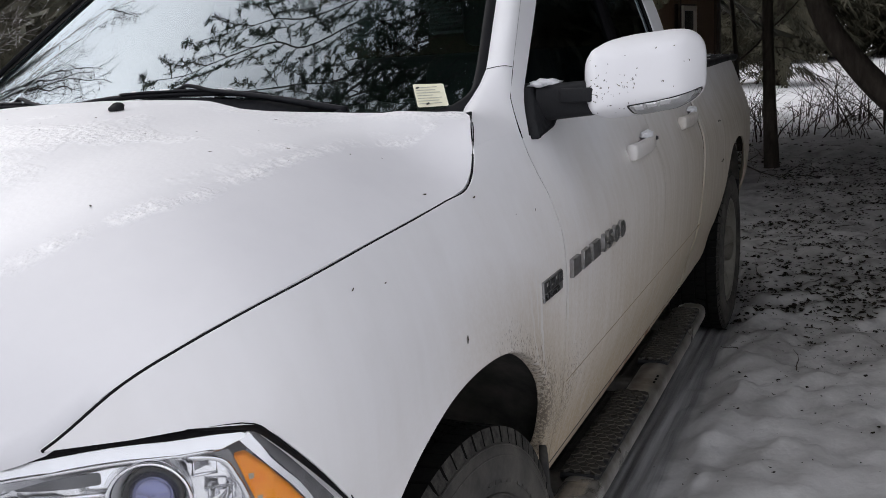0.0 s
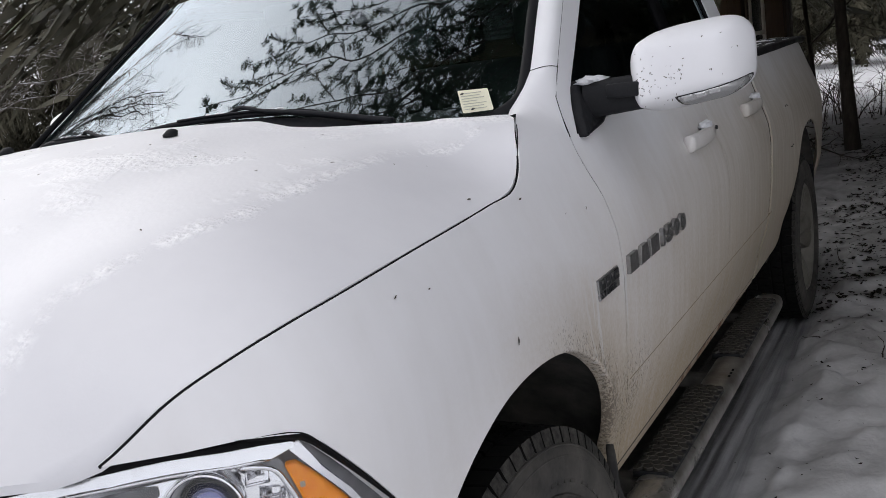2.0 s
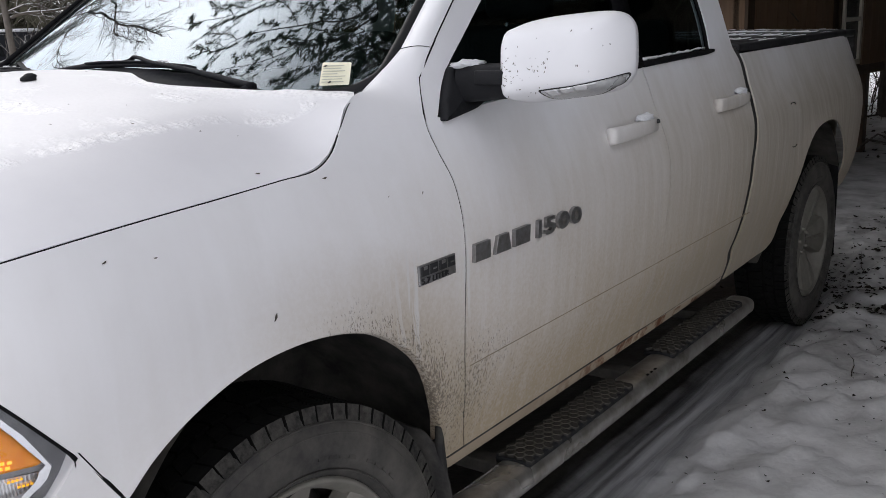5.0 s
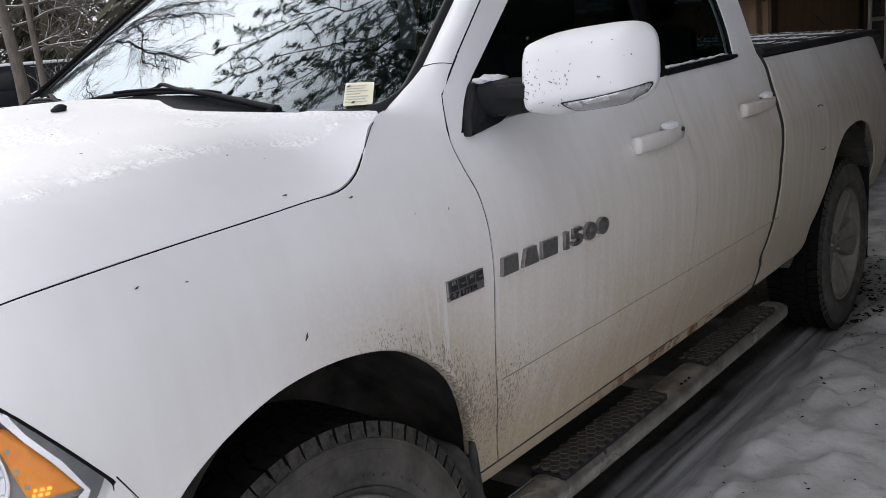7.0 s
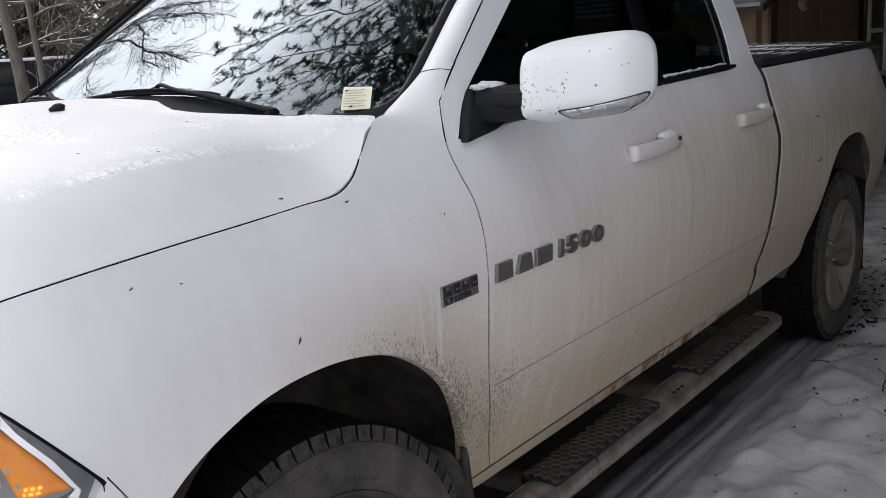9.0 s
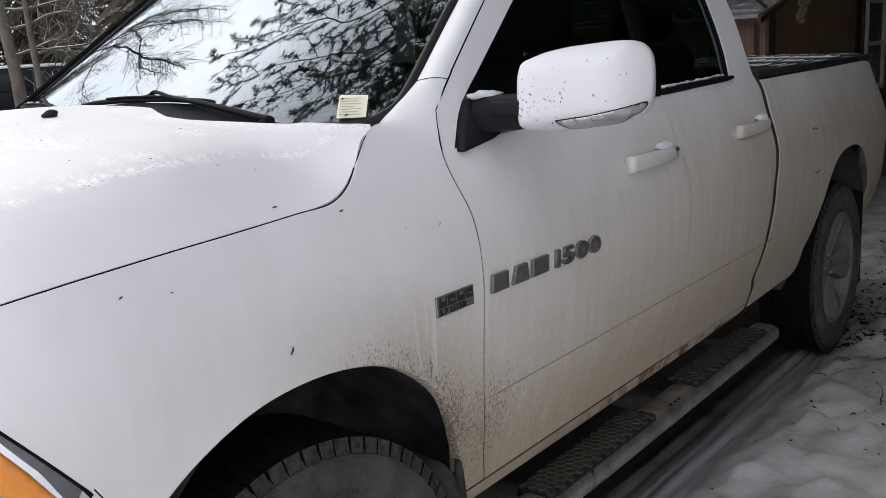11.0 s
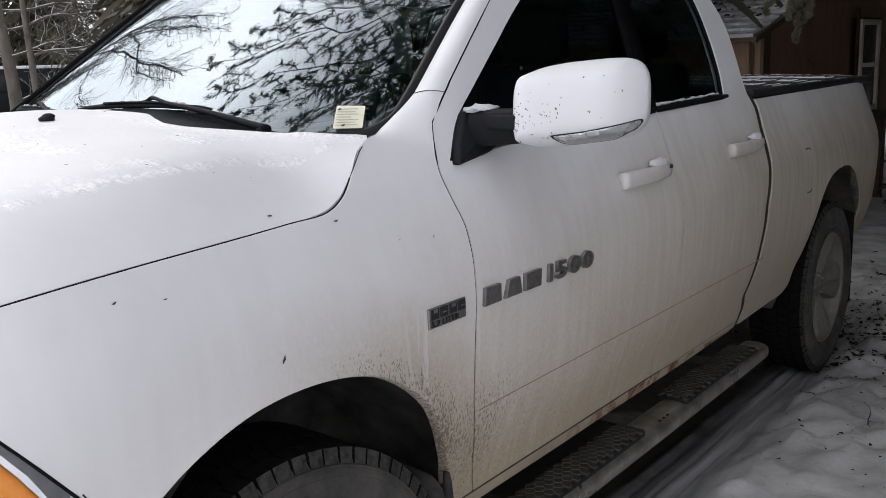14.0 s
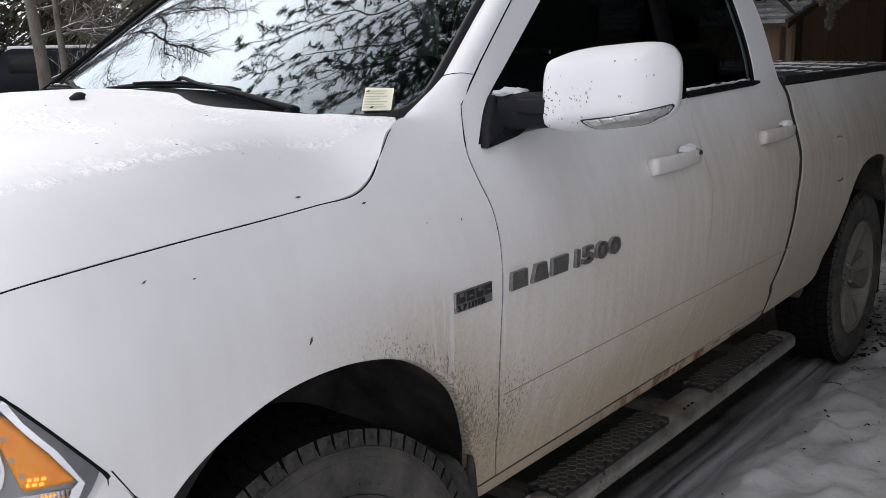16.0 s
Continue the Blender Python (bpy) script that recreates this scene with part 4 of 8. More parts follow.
part("cab_back", face_out(bm, (0, 1, 0)), PAINT, truck)
bm = loft_bm([[Vector((x, 2.63 - 0.10 * (z - 1.40) - 0.02 * abs(x), z)) for x in np.linspace(0.07 - side_x(2.6, z), side_x(2.6, z) - 0.07, 9)] for z in (1.39, 1.6, 1.82)])
ob = part("rear_window", face_out(bm, (0, 1, 0)), SIDE_GLASS, truck)

# side glass, seals, centre post
for sx in (1, -1):
    def lay_side(y, z, depth=0.0):
        return Vector((sx * (side_x(y, z) - depth), y, z))
    front_pane = [(0.675, 1.33), (0.745, 1.430), (0.90, 1.540), (1.05, 1.645), (1.20, 1.745), (1.35, 1.795), (1.76, 1.806), (1.76, 1.368), (1.2, 1.352)]
    ob = part("front_side_glass", sheet_bm(front_pane, lambda y, z: lay_side(y, z, 0.016), (0.1, 0.06), (sx, 0, 0)), SIDE_GLASS, truck, "dark side glass")
    rear_pane = [(1.83, 1.372), (1.83, 1.806), (2.29, 1.805), (2.37, 1.78), (2.41, 1.72), (2.445, 1.60), (2.455, 1.50), (2.445, 1.43), (2.435, 1.392)]
    ob = part("rear_side_glass", sheet_bm(rear_pane, lambda y, z: lay_side(y, z, 0.016), (0.1, 0.06), (sx, 0, 0)), SIDE_GLASS, truck, "dark side glass")
    post = [(1.742, 1.360), (1.742, 1.815), (1.85, 1.815), (1.85, 1.362)]
    part("centre_post", sheet_bm(post, lambda y, z: lay_side(y, z, 0.008), (0.06, 0.06), (sx, 0, 0), 0.02, (-sx, 0, 0)), PILLAR_BLACK, truck)
    seal_path = [lay_side(y, 1.352 + 0.023 * (y - 0.85) + 0.012, -0.002) for y in np.linspace(0.86, 1.79, 10)]
    tube("belt_seal", seal_path, 0.011, GASKET, truck, 8)
    seal_path = [lay_side(y, 1.386 + 0.022 * (y - 1.81), -0.002) for y in np.linspace(1.81, 2.445, 10)]
    tube("belt_seal", seal_path, [0.011] * 9 + [0.006], GASKET, truck, 8)

for sx in (1, -1):
    tube("window_seal", [Vector((sx * (side_x(y, z) - 0.012), y + 0.002, z)) for y, z in rear_in], 0.0085, GASKET, truck, 6)
    tube("window_seal", [Vector((sx * (side_x(y, z) - 0.012), y, z - 0.002)) for y, z in frame_in[:-6]], 0.0075, GASKET, truck, 6)

# snow lying on the seals
rng = random.Random(4)
v, f = [], []
tube_data([on_side(y, 1.352 + 0.023 * (y - 0.85) + 0.026) + Vector((-0.008, 0, rng.uniform(-0.002, 0.003))) for y in np.linspace(1.30, 1.74, 26)], [rng.uniform(0.003, 0.007) for _ in range(26)], 7, 0.8, v, f)
tube_data([on_side(y, 1.386 + 0.022 * (y - 1.81) + 0.014) + Vector((-0.006, 0, rng.uniform(-0.002, 0.002))) for y in np.linspace(1.84, 2.38, 30)], [rng.uniform(0.003, 0.008) for _ in range(30)], 7, 0.8, v, f)
tagged(from_lists("snow_strip", v, f, LOOSE_SNOW, None, "", True), "thin strip of crusted snow along the window seals", "snow")

# door handles
for y0, y1, z0 in ((1.415, 1.735, 1.203), (2.275, 2.600, 1.211)):
    handle = new("door_handle")
    handle.parent = truck
    rows = []
    n = 18
    for i in range(n + 1):
        t = i / n
        y = y0 + (y1 - y0) * t
        out = 0.034 * math.sin(math.pi * min(1, 0.10 + t * 0.92)) ** 0.5 if t < 0.98 else 0.012
        hh = 0.025 - 0.003 * t
        zc = z0 + 0.002 * t
        ring = []
        for k in range(12):
            a = 2 * math.pi * k / 12
            ca, sa = math.cos(a), math.sin(a)
            ring.append(Vector((side_x(y, zc) + out * 0.62 + 0.016 * math.copysign(abs(ca) ** 0.6, ca), y, zc + hh * math.copysign(abs(sa) ** 0.6, sa))))
        rows.append(ring + [ring[0].copy()])
    bm = loft_bm(rows)
    for r in (rows[0], rows[-1]):
        bm.faces.new([bm.verts.new(p) for p in r[:-1]])
    bmesh.ops.remove_doubles(bm, verts=bm.verts[:], dist=1e-5)
    bmesh.ops.recalc_face_normals(bm, faces=bm.faces[:])
    part("grip", bm, PAINT, handle)
    if y0 < 2:
        bm = lathe_bm([(0.0, 0.0005), (0.004, 0.004), (0.006, 0.006), (0.0, 0.0075)], 14)
        moved(bm, Matrix.Translation((side_x(y1, z0) + 0.026, y1 - 0.022, z0 + 0.014)))
        part("lock_cylinder", bm, BADGE_DARK, handle)
# snow caught on the handles
for y0, z0, s in ((1.665, 1.231, 0.55), (2.545, 1.240, 0.45)):
    bm = bmesh.new()
    bmesh.ops.create_icosphere(bm, subdivisions=3, radius=1)
    for q in bm.verts:
        k = 1 + 0.45 * noise.noise(q.co * 2.2 + Vector((y0, 0, 0)))
        q.co = Vector((q.co.x * 0.020 * k, q.co.y * 0.095 * s * k, max(q.co.z, -0.8) * 0.014 * k))
    moved(bm, Matrix.Translation((side_x(y0, z0) + 0.016, y0, z0)))
    tagged(as_mesh("snow_clump", bm, LOOSE_SNOW), "small clump of wet snow on the door handle", "snow")

# fuel door: a raised lid with a shadow gap
lid = rounded_poly([(3.07, 0.965), (3.21, 0.965), (3.21, 1.128), (3.07, 1.128)], 0.045, 6)
part("fuel_door", sheet_bm(lid, lambda y, z: Vector((side_x(y, z) + 0.0006, y, z)), (0.06, 0.05), (1, 0, 0)), PAINT, truck)
for zc, flip in ((1.134, 1), (0.960, -1)):
    arc = [on_side(3.14 + 0.032 * math.cos(a), zc + flip * 0.009 * math.sin(a)) + Vector((0.003, 0, 0)) for a in np.linspace(0.2, 2.6, 8)]
    tube("fuel_door_gap", arc, 0.0018, GASKET, truck, 6)

# crease along the doors: a slim rolled bead
for y0, y1 in ((0.66, 1.79), (1.802, 2.63)):
    path = [Vector((side_x(y, 0.752) - 0.0022, y, 0.752)) for y in np.linspace(y0, y1, 14)]
    tube("door_crease", path, 0.0030, MUD_LINE, truck, 6)
    path = [Vector((side_x(y, 0.496) - 0.004, y, 0.496)) for y in np.linspace(y0, min(y1 + 0.008, 2.56), 14)]
    tube("door_gap", path, 0.0046, LINER, truck, 6)

# ---- badges ----
def slab(name, outline, base_y, base_z, parent, material, depth=0.010, slant=0.0):
    bm = extrude_bm(outline, lambda u, v, w: Vector((side_x(base_y + u, base_z + v) + w, base_y + u + slant * v, base_z + v)), depth, 0.0015)
    return part(name, bm, material, parent, smooth=False)


def lettering(name, body, base_y, base_z, size, parent, material, depth, lift, wide=1.0, bold=0.0):
    data = bpy.data.curves.new(name, 'FONT')
    data.body, data.size, data.extrude = body, size, depth / 2
    data.space_character, data.offset = 1.05, bold
    tmp = new(name + "_curve", data)
    dep = bpy.context.evaluated_depsgraph_get()
    me = bpy.data.meshes.new_from_object(tmp.evaluated_get(dep))
    bpy.data.objects.remove(tmp)
    for vtx in me.vertices:
        u, h, w = vtx.co
        yy, zz = base_y + u * wide + 0.10 * h, base_z + h
        vtx.co = (side_x(yy, zz) + lift + w, yy, zz)
    me.materials.clear()
    me.materials.append(material)
    ob = new(name, me)
    ob.parent = parent
    return ob


badge = new("door_badge")
badge.parent = truck
badge["label"] = "large silver model badge on the front door"
H = 0.042
# the maker's word: three plain slanted blocks
shapes = [
    [(0, 0), (0.066, 0), (0.062, H), (0, H)],
    [(0, 0), (0.070, 0), (0.058, H), (0.012, H)],
    [(0, 0), (0.072, 0), (0.072, H), (0, H)],
]
for k, shape in enumerate(shapes):
    slab("letter_block", shape, 0.657 + k * 0.085, 1.008, badge, SILVER, 0.010, 0.12)
for k, digit in enumerate("1500"):
    lettering("model_digit", digit, 0.922 + (0.0, 0.050, 0.118, 0.186)[k], 1.009, 0.058, badge, SILVER, 0.010, 0.005, 1.95 if k else 1.7, 0.0022)
engine = new("engine_badge")
engine.parent = truck
engine["label"] = "small silver engine badge on the fender"
slab("plate", [(0, 0), (0.132, 0), (0.132, 0.0445), (0, 0.0445)], 0.456, 1.002, engine, SILVER, 0.005)
for k in range(4):
    w = 0.026
    x0 = 0.006 + k * 0.032
    shape = ([(0, 0), (w, 0), (w, 0.022), (0, 0.022)])
    slab("letter_block", [(x0 + u, v + 0.0205) for u, v in shape], 0.456, 1.0015, engine, BADGE_DARK, 0.0075)
    slab("letter_gap", [(x0 + 0.007, 0.029 if k % 2 else 0.034), (x0 + w - 0.005, 0.029 if k % 2 else 0.034), (x0 + w - 0.005, 0.033 if k % 2 else 0.042), (x0 + 0.007, 0.033 if k % 2 else 0.042)], 0.456, 1.0015, engine, SILVER, 0.0085)
lettering("engine_size", "5.7 LITER", 0.460, 1.0055, 0.018, engine, BADGE_DARK, 0.003, 0.0062, 1.32)

# ---- mirror ----
for sx in (1, -1):
    mirror = new("door_mirror")
    mirror.parent = truck
    if sx < 0:
        mirror.location = (0.10, 0.04, -0.01)
    if sx > 0:
        mirror["label"] = "white door mirror on a black arm, flecked with bark"
    # shell: rounded block, deeper in the middle of its front
    rows = []
    nx, nz = 26, 18
    bm = bmesh.new()
    grid = {}
    cx, cz, hw, hh = 1.139, 1.457, 0.124, 0.094
    for side in (0, 1):
        for i in range(nx + 1):
            for j in range(nz + 1):
                u, w = -1 + 2 * i / nx, -1 + 2 * j / nz
                # squircle mapping
                uu = u * math.sqrt(max(0, 1 - 0.36 * w * w * abs(w) ** 2))
                ww = w * math.sqrt(max(0, 1 - 0.30 * u * u * abs(u) ** 3))
                edge = max(abs(u), abs(w)) ** 5
                x = cx + hw * uu
                z = cz + hh * ww + 0.010 * u
                if u < -0.2:
                    z += 0.008 * (-u - 0.2) * (-1 if w > 0 else 0.4) * abs(w)
                depth = 0.105 * (1 - edge * 0.80) * (1 - 0.10 * w)
                y = 0.895 + 0.085 * u
                y = y - depth if side == 0 else y + 0.03 * (1 - edge)
                grid[(side, i, j)] = bm.verts.new((sx * x, y, z))
    for side in (0, 1):
        for i in range(nx):
            for j in range(nz):
                q = [grid[(side, i, j)], grid[(side, i + 1, j)], grid[(side, i + 1, j + 1)], grid[(side, i, j + 1)]]
                bm.faces.new(q if side == 0 else q[::-1])
    border = [(i, 0) for i in range(nx)] + [(nx, j) for j in range(nz)] + [(i, nz) for i in range(nx, 0, -1)] + [(0, j) for j in range(nz, 0, -1)]
    for a, b in zip(border, border[1:] + border[:1]):
        bm.faces.new((grid[(0, *a)], grid[(1, *a)], grid[(1, *b)], grid[(0, *b)]))
    bmesh.ops.recalc_face_normals(bm, faces=bm.faces[:])
    part("mirror_shell", bm, PAINT, mirror, "white mirror shell")
    # turn signal let into the lower front
    def on_shell(u, w, lift):
        edge = max(abs(u), abs(w)) ** 5
        uu = u * math.sqrt(max(0, 1 - 0.36 * w * w * abs(w) ** 2))
        ww = w * math.sqrt(max(0, 1 - 0.30 * u * u * abs(u) ** 3))
        z = cz + hh * ww + 0.010 * u
        if u < -0.2:
            z += 0.008 * (-u - 0.2) * (-1 if w > 0 else 0.4) * abs(w)
        return Vector((sx * (cx + hw * uu), 0.895 + 0.085 * u - 0.105 * (1 - edge * 0.80) * (1 - 0.10 * w) - lift, z))
    lens = rounded_poly([(-0.17, -0.720), (0.30, -0.70), (0.965, -0.62), (0.985, -0.70), (0.965, -0.90), (0.62, -0.985), (0.25, -0.990), (-0.02, -0.985), (-0.14, -0.94)], 0.04, 4)
    seat = rounded_poly([(-0.21, -0.690), (0.30, -0.67), (0.98, -0.585), (0.998, -0.69), (0.980, -0.93), (0.62, -0.996), (0.25, -0.996), (-0.04, -0.994), (-0.18, -0.95)], 0.04, 4)
    part("signal_seat", sheet_bm(seat, lambda u, w: on_shell(u, w, 0.0015), (0.1, 0.06), (0, -1, 0)), BADGE_DARK, mirror)
    part("signal_lens", sheet_bm(lens, lambda u, w: on_shell(u, w, 0.005), (0.1, 0.06), (0, -1, 0), 0.004, (0, 1, 0)), LAMP_GREY, mirror, "clear grey turn signal lens")
    for k, u in enumerate((-0.02, 0.21, 0.44)):
        strip = [(u - 0.09, -0.745 + 0.03 * k), (u + 0.10, -0.73 + 0.03 * k), (u + 0.10, -0.86 + 0.03 * k), (u - 0.09, -0.88 + 0.03 * k)]
        part("reflector_strip", sheet_bm(strip, lambda a, b: on_shell(a, b, 0.0065), (0.06, 0.05), (0, -1, 0), 0.002, (0, 1, 0)), LAMP_SILVER, mirror)
    # black arm and foot
    foot = rounded_poly([(0.672, 1.325), (0.80, 1.345), (0.88, 1.362), (0.87, 1.420), (0.80, 1.452), (0.762, 1.440), (0.70, 1.372)], 0.012, 3)
    bm = extrude_bm(foot, lambda u, w, d: Vector((sx * (side_x(u, w) - 0.008 + d), u, w)), 0.030, 0.008)
    part("mirror_foot", bm, PLASTIC, mirror)
    rows = []
    for t in np.linspace(0, 1, 9):
        p = Vector((0.905, 0.80, 1.402)).lerp(Vector((1.075, 0.815, 1.412)), t)
        hz, hy = 0.044 - 0.004 * t, 0.045
        ring = [Vector((sx * p.x, p.y + hy * c, p.z + hz * s)) for c, s in [(math.copysign(abs(math.cos(a)) ** 0.45, math.cos(a)), math.copysign(abs(math.sin(a)) ** 0.45, math.sin(a))) for a in [2 * math.pi * k / 20 for k in range(20)]]]
        rows.append(ring + [ring[0].copy()])
    bm = loft_bm(rows)
    bmesh.ops.remove_doubles(bm, verts=bm.verts[:], dist=1e-5)
    bmesh.ops.recalc_face_normals(bm, faces=bm.faces[:])
    arm = part("mirror_arm", bm, PLASTIC, mirror)
    bm = box_bm(0.965, 1.05, 0.745, 0.757, 1.403, 1.436, 0.004)
    if sx < 0:
        moved(bm, Matrix.Diagonal((-1, 1, 1, 1)))
    part("arm_cover", bm, PLASTIC, mirror)
    bm = extrude_bm(rounded_poly([(1.04, 1.387), (1.245, 1.39), (1.25, 1.53), (1.05, 1.53)], 0.03), lambda u, w, d: Vector((sx * u, 0.931 + 0.62 * (u - 1.139) + d, w)), 0.004)
    part("mirror_glass", bm, CHROME, mirror)
# snow on the mirror arm
bm = bmesh.new()
bmesh.ops.create_icosphere(bm, subdivisions=3, radius=1)
for q in bm.verts:
    k = 1 + 0.5 * noise.noise(q.co * 2.3)
    q.co = Vector((0.915 + q.co.x * 0.035 * k, 0.795 + q.co.y * 0.045 * k, 1.447 + max(q.co.z, -0.6) * 0.011 * k))
tagged(as_mesh("snow_clump", bm, LOOSE_SNOW), "small clump of wet snow on the mirror arm", "snow")

# ---- wheels ----
def make_wheel(y, sx, spin, steer=0.0):
    wheel = new("wheel")
    wheel.parent = truck
    wheel["label"] = "dirty all-terrain tyre on a five-spoke alloy wheel"
    wheel.location = (sx * 0.852, y, HUB_Z)
    wheel.rotation_euler = (radians(spin), 0, radians(steer) + (0 if sx > 0 else math.pi))
    # tyre section, outer side at +x
    prof = [(0.09, 0.264), (0.118, 0.274), (0.136, 0.300), (0.141, 0.330), (0.138, 0.360), (0.131, 0.384), (0.124, 0.391), (0.119, 0.399), (0.102, 0.404), (0.0, 0.408), (-0.102, 0.404), (-0.120, 0.390), (-0.138, 0.345), (-0.130, 0.290), (-0.09, 0.262)]
    tyre = part("tyre", lathe_bm(prof, 96), RUBBER, wheel)
    part("tread_base", lathe_bm([(0.1195, 0.390), (0.1165, 0.3985), (0.103, 0.4060), (0.0, 0.4095), (-0.103, 0.4060), (-0.119, 0.395)], 96), SHADED_TREAD, wheel)
    # tread blocks, shoulder and centre rows
    v, f = [], []
    n = 64
    for row, (x0, x1, r0, r1, off) in enumerate(((0.070, 0.1275, 0.391, 0.4215, 0.0), (0.018, 0.062, 0.402, 0.419, 0.5), (-0.052, 0.010, 0.402, 0.419, 0.1), (-0.123, -0.060, 0.386, 0.417, 0.6))):
        for k in range(n):
            a0 = 2 * math.pi * (k + off) / n
            a1 = a0 + 2 * math.pi / n * (0.82 if k % 3 else 0.89)
            sk = 0.018 if row % 2 else -0.018
            base = len(v)
            for r, inset in ((r0, 0.0), (r1, 0.002)):
                for x, a in ((x0 + inset, a0), (x1 - inset * (5 if row == 0 else 1), a0 + sk), (x1 - inset * (5 if row == 0 else 1), a1 + sk), (x0 + inset, a1)):
                    v.append((x, r * math.cos(a), r * math.sin(a)))
            f += [(base, base + 1, base + 2, base + 3), (base + 7, base + 6, base + 5, base + 4)] + [(base + q, base + q + 4, base + (q + 1) % 4 + 4, base + (q + 1) % 4) for q in range(4)]
    tread = from_lists("tread", v, f, SHADED_TREAD, wheel)
    # outer lug faces take the lighter copy, as if lit from the side
    tread.data.materials.append(LIT_LUG)
    for k in range(n):
        tread.data.polygons[k * 6 + 3].material_index = 1
    # raised sidewall marks: rings and plain bars
    for r in (0.388, 0.368, 0.292):
        tube("sidewall_ring", [(0.134 if r < 0.35 else (0.1345 if r < 0.38 else 0.1290), r * math.cos(a), r * math.sin(a)) for a in np.linspace(0, 2 * math.pi, 73)], 0.0025, RUBBER, wheel, 5)
    for arc0 in (0.5, 2.2, 4.0):
        for k in range(9):
            if k == 4:
                continue
            a0 = arc0 + k * 0.088
            a1 = a0 + 0.062
            v = []
            for x in (0.130, 0.1415):
                for r, a in ((0.316, a0), (0.350, a0), (0.350, a1), (0.316, a1)):
                    v.append((x - (0.006 if r > 0.34 else 0), r * math.cos(a), r * math.sin(a)))
            from_lists("sidewall_bar", v, [(4, 5, 6, 7)] + [(q, (q + 1) % 4, (q + 1) % 4 + 4, q + 4) for q in range(4)], RUBBER, wheel)
    # rim
    lip = [(0.085, 0.240), (0.122, 0.262), (0.126, 0.268), (0.122, 0.274), (0.095, 0.276)]
    part("rim_lip", lathe_bm(lip, 72), ALLOY, wheel)
    barrel = [(0.118, 0.262), (0.09, 0.248), (0.03, 0.238), (-0.06, 0.236), (-0.10, 0.255)]
    part("rim_barrel", lathe_bm(barrel, 60), ALLOY, wheel)
    part("brake_disc", lathe_bm([(0.0, 0.02), (0.0, 0.165), (-0.02, 0.168), (-0.02, 0.02)], 40), LINER, wheel)
    part("wheel_back", lathe_bm([(-0.05, 0.0), (-0.05, 0.236)], 40), LINER, wheel)
    spoke = []
    for t in np.linspace(0, 1, 8):
        r = 0.050 + 0.202 * t
        w = 0.036 + 0.076 * t ** 1.15
        xo = 0.076 + 0.036 * t
        spoke.append([Vector((xo - 0.045, -w, r)), Vector((xo - 0.008, -w * 0.92, r)), Vector((xo, -w * 0.62, r)), Vector((xo + 0.005, -0.012, r)), Vector((xo - 0.004, 0.0, r)), Vector((xo + 0.005, 0.012, r)), Vector((xo, w * 0.62, r)), Vector((xo - 0.008, w * 0.92, r)), Vector((xo - 0.045, w, r))])
    first = None
    for k in range(5):
        bm = face_out(loft_bm(spoke), (1, 0, 0))
        moved(bm, Matrix.Rotation(2 * math.pi * k / 5, 4, 'X'))
        sharp_by_angle(part("spoke", bm, ALLOY, wheel), 30)
    part("hub_cap", lathe_bm([(0.045, 0.078), (0.070, 0.072), (0.074, 0.050), (0.080, 0.036), (0.083, 0.018), (0.083, 0.0005)], 32), ALLOY, wheel)
    for k in range(5):
        a = 2 * math.pi * (k + 0.5) / 5
        bm = lathe_bm([(0.05, 0.012), (0.088, 0.011), (0.092, 0.008), (0.092, 0.0005)], 6)
        moved(bm, Matrix.Translation((0, 0.060 * math.sin(a), 0.060 * math.cos(a))))
        part("lug_nut", bm, ALLOY, wheel)
    return wheel


for y, spin in ((AXLE_F, 8), (AXLE_R, 50)):
    for sx in (1, -1):
        make_wheel(y, sx, spin, -3.7 if y < 1 else 0.0)

# wheel houses: liner shells and mud flaps
def make_liner(yc, zc, radius, y_lo, y_hi):
    for sx in (1, -1):
        rows = []
        for a in np.linspace(radians(-12), radians(192), 30):
            c, s = math.cos(a), math.sin(a)
            rr = radius * (1 + 0.012 * math.sin(7 * a))
            rows.append([Vector((sx * (min(x, side_x(yc + rr * c * k, zc + rr * s * k) - 0.014) if k == 1.0 else min(x, 0.86)), yc + rr * c * k, zc + rr * s * k)) for x, k in ((0.972, 1.0), (0.90, 1.03), (0.75, 1.03), (0.55, 1.02), (0.53, 0.6), (0.53, 0.05))])
        part("wheel_liner", face_out(loft_bm(rows), (0, 0, -1)), LINER, truck)


make_liner(0.12, 0.50, 0.485, -0.3, 0.6)
make_liner(3.63, 0.51, 0.495, 3.1, 4.1)
for sx in (1, -1):
    flap = rounded_poly([(0.72, 0.17), (0.985, 0.17), (0.985, 0.40), (0.975, 0.50), (0.945, 0.58), (0.915, 0.61), (0.76, 0.62)], 0.012)
    bm = extrude_bm(flap, lambda u, w, d: Vector((sx * u, 0.548 + d + 0.08 * (0.66 - w) + 0.05 * max(0, u - 0.90), w)), 0.010, 0.002)
    part("mud_flap", bm, LINER, truck)
    part("flap_edge", extrude_bm([(0.30, 0.552), (0.56, 0.553), (0.625, 0.566), (0.60, 0.571), (0.30, 0.572)], lambda u, w, d: Vector((sx * (0.962 + 0.020 * (0.66 - u) - d), w + 0.08 * (0.66 - u), u)), 0.02, 0.003), LINER, truck)
    flap = rounded_poly([(0.72, 0.22), (0.962, 0.22), (0.968, 0.76), (0.72, 0.76)], 0.03)
    bm = extrude_bm(flap, lambda u, w, d: Vector((sx * u, 4.075 + d + 0.04 * (0.76 - w), w)), 0.012)
    part("mud_flap", bm, GASKET, truck)
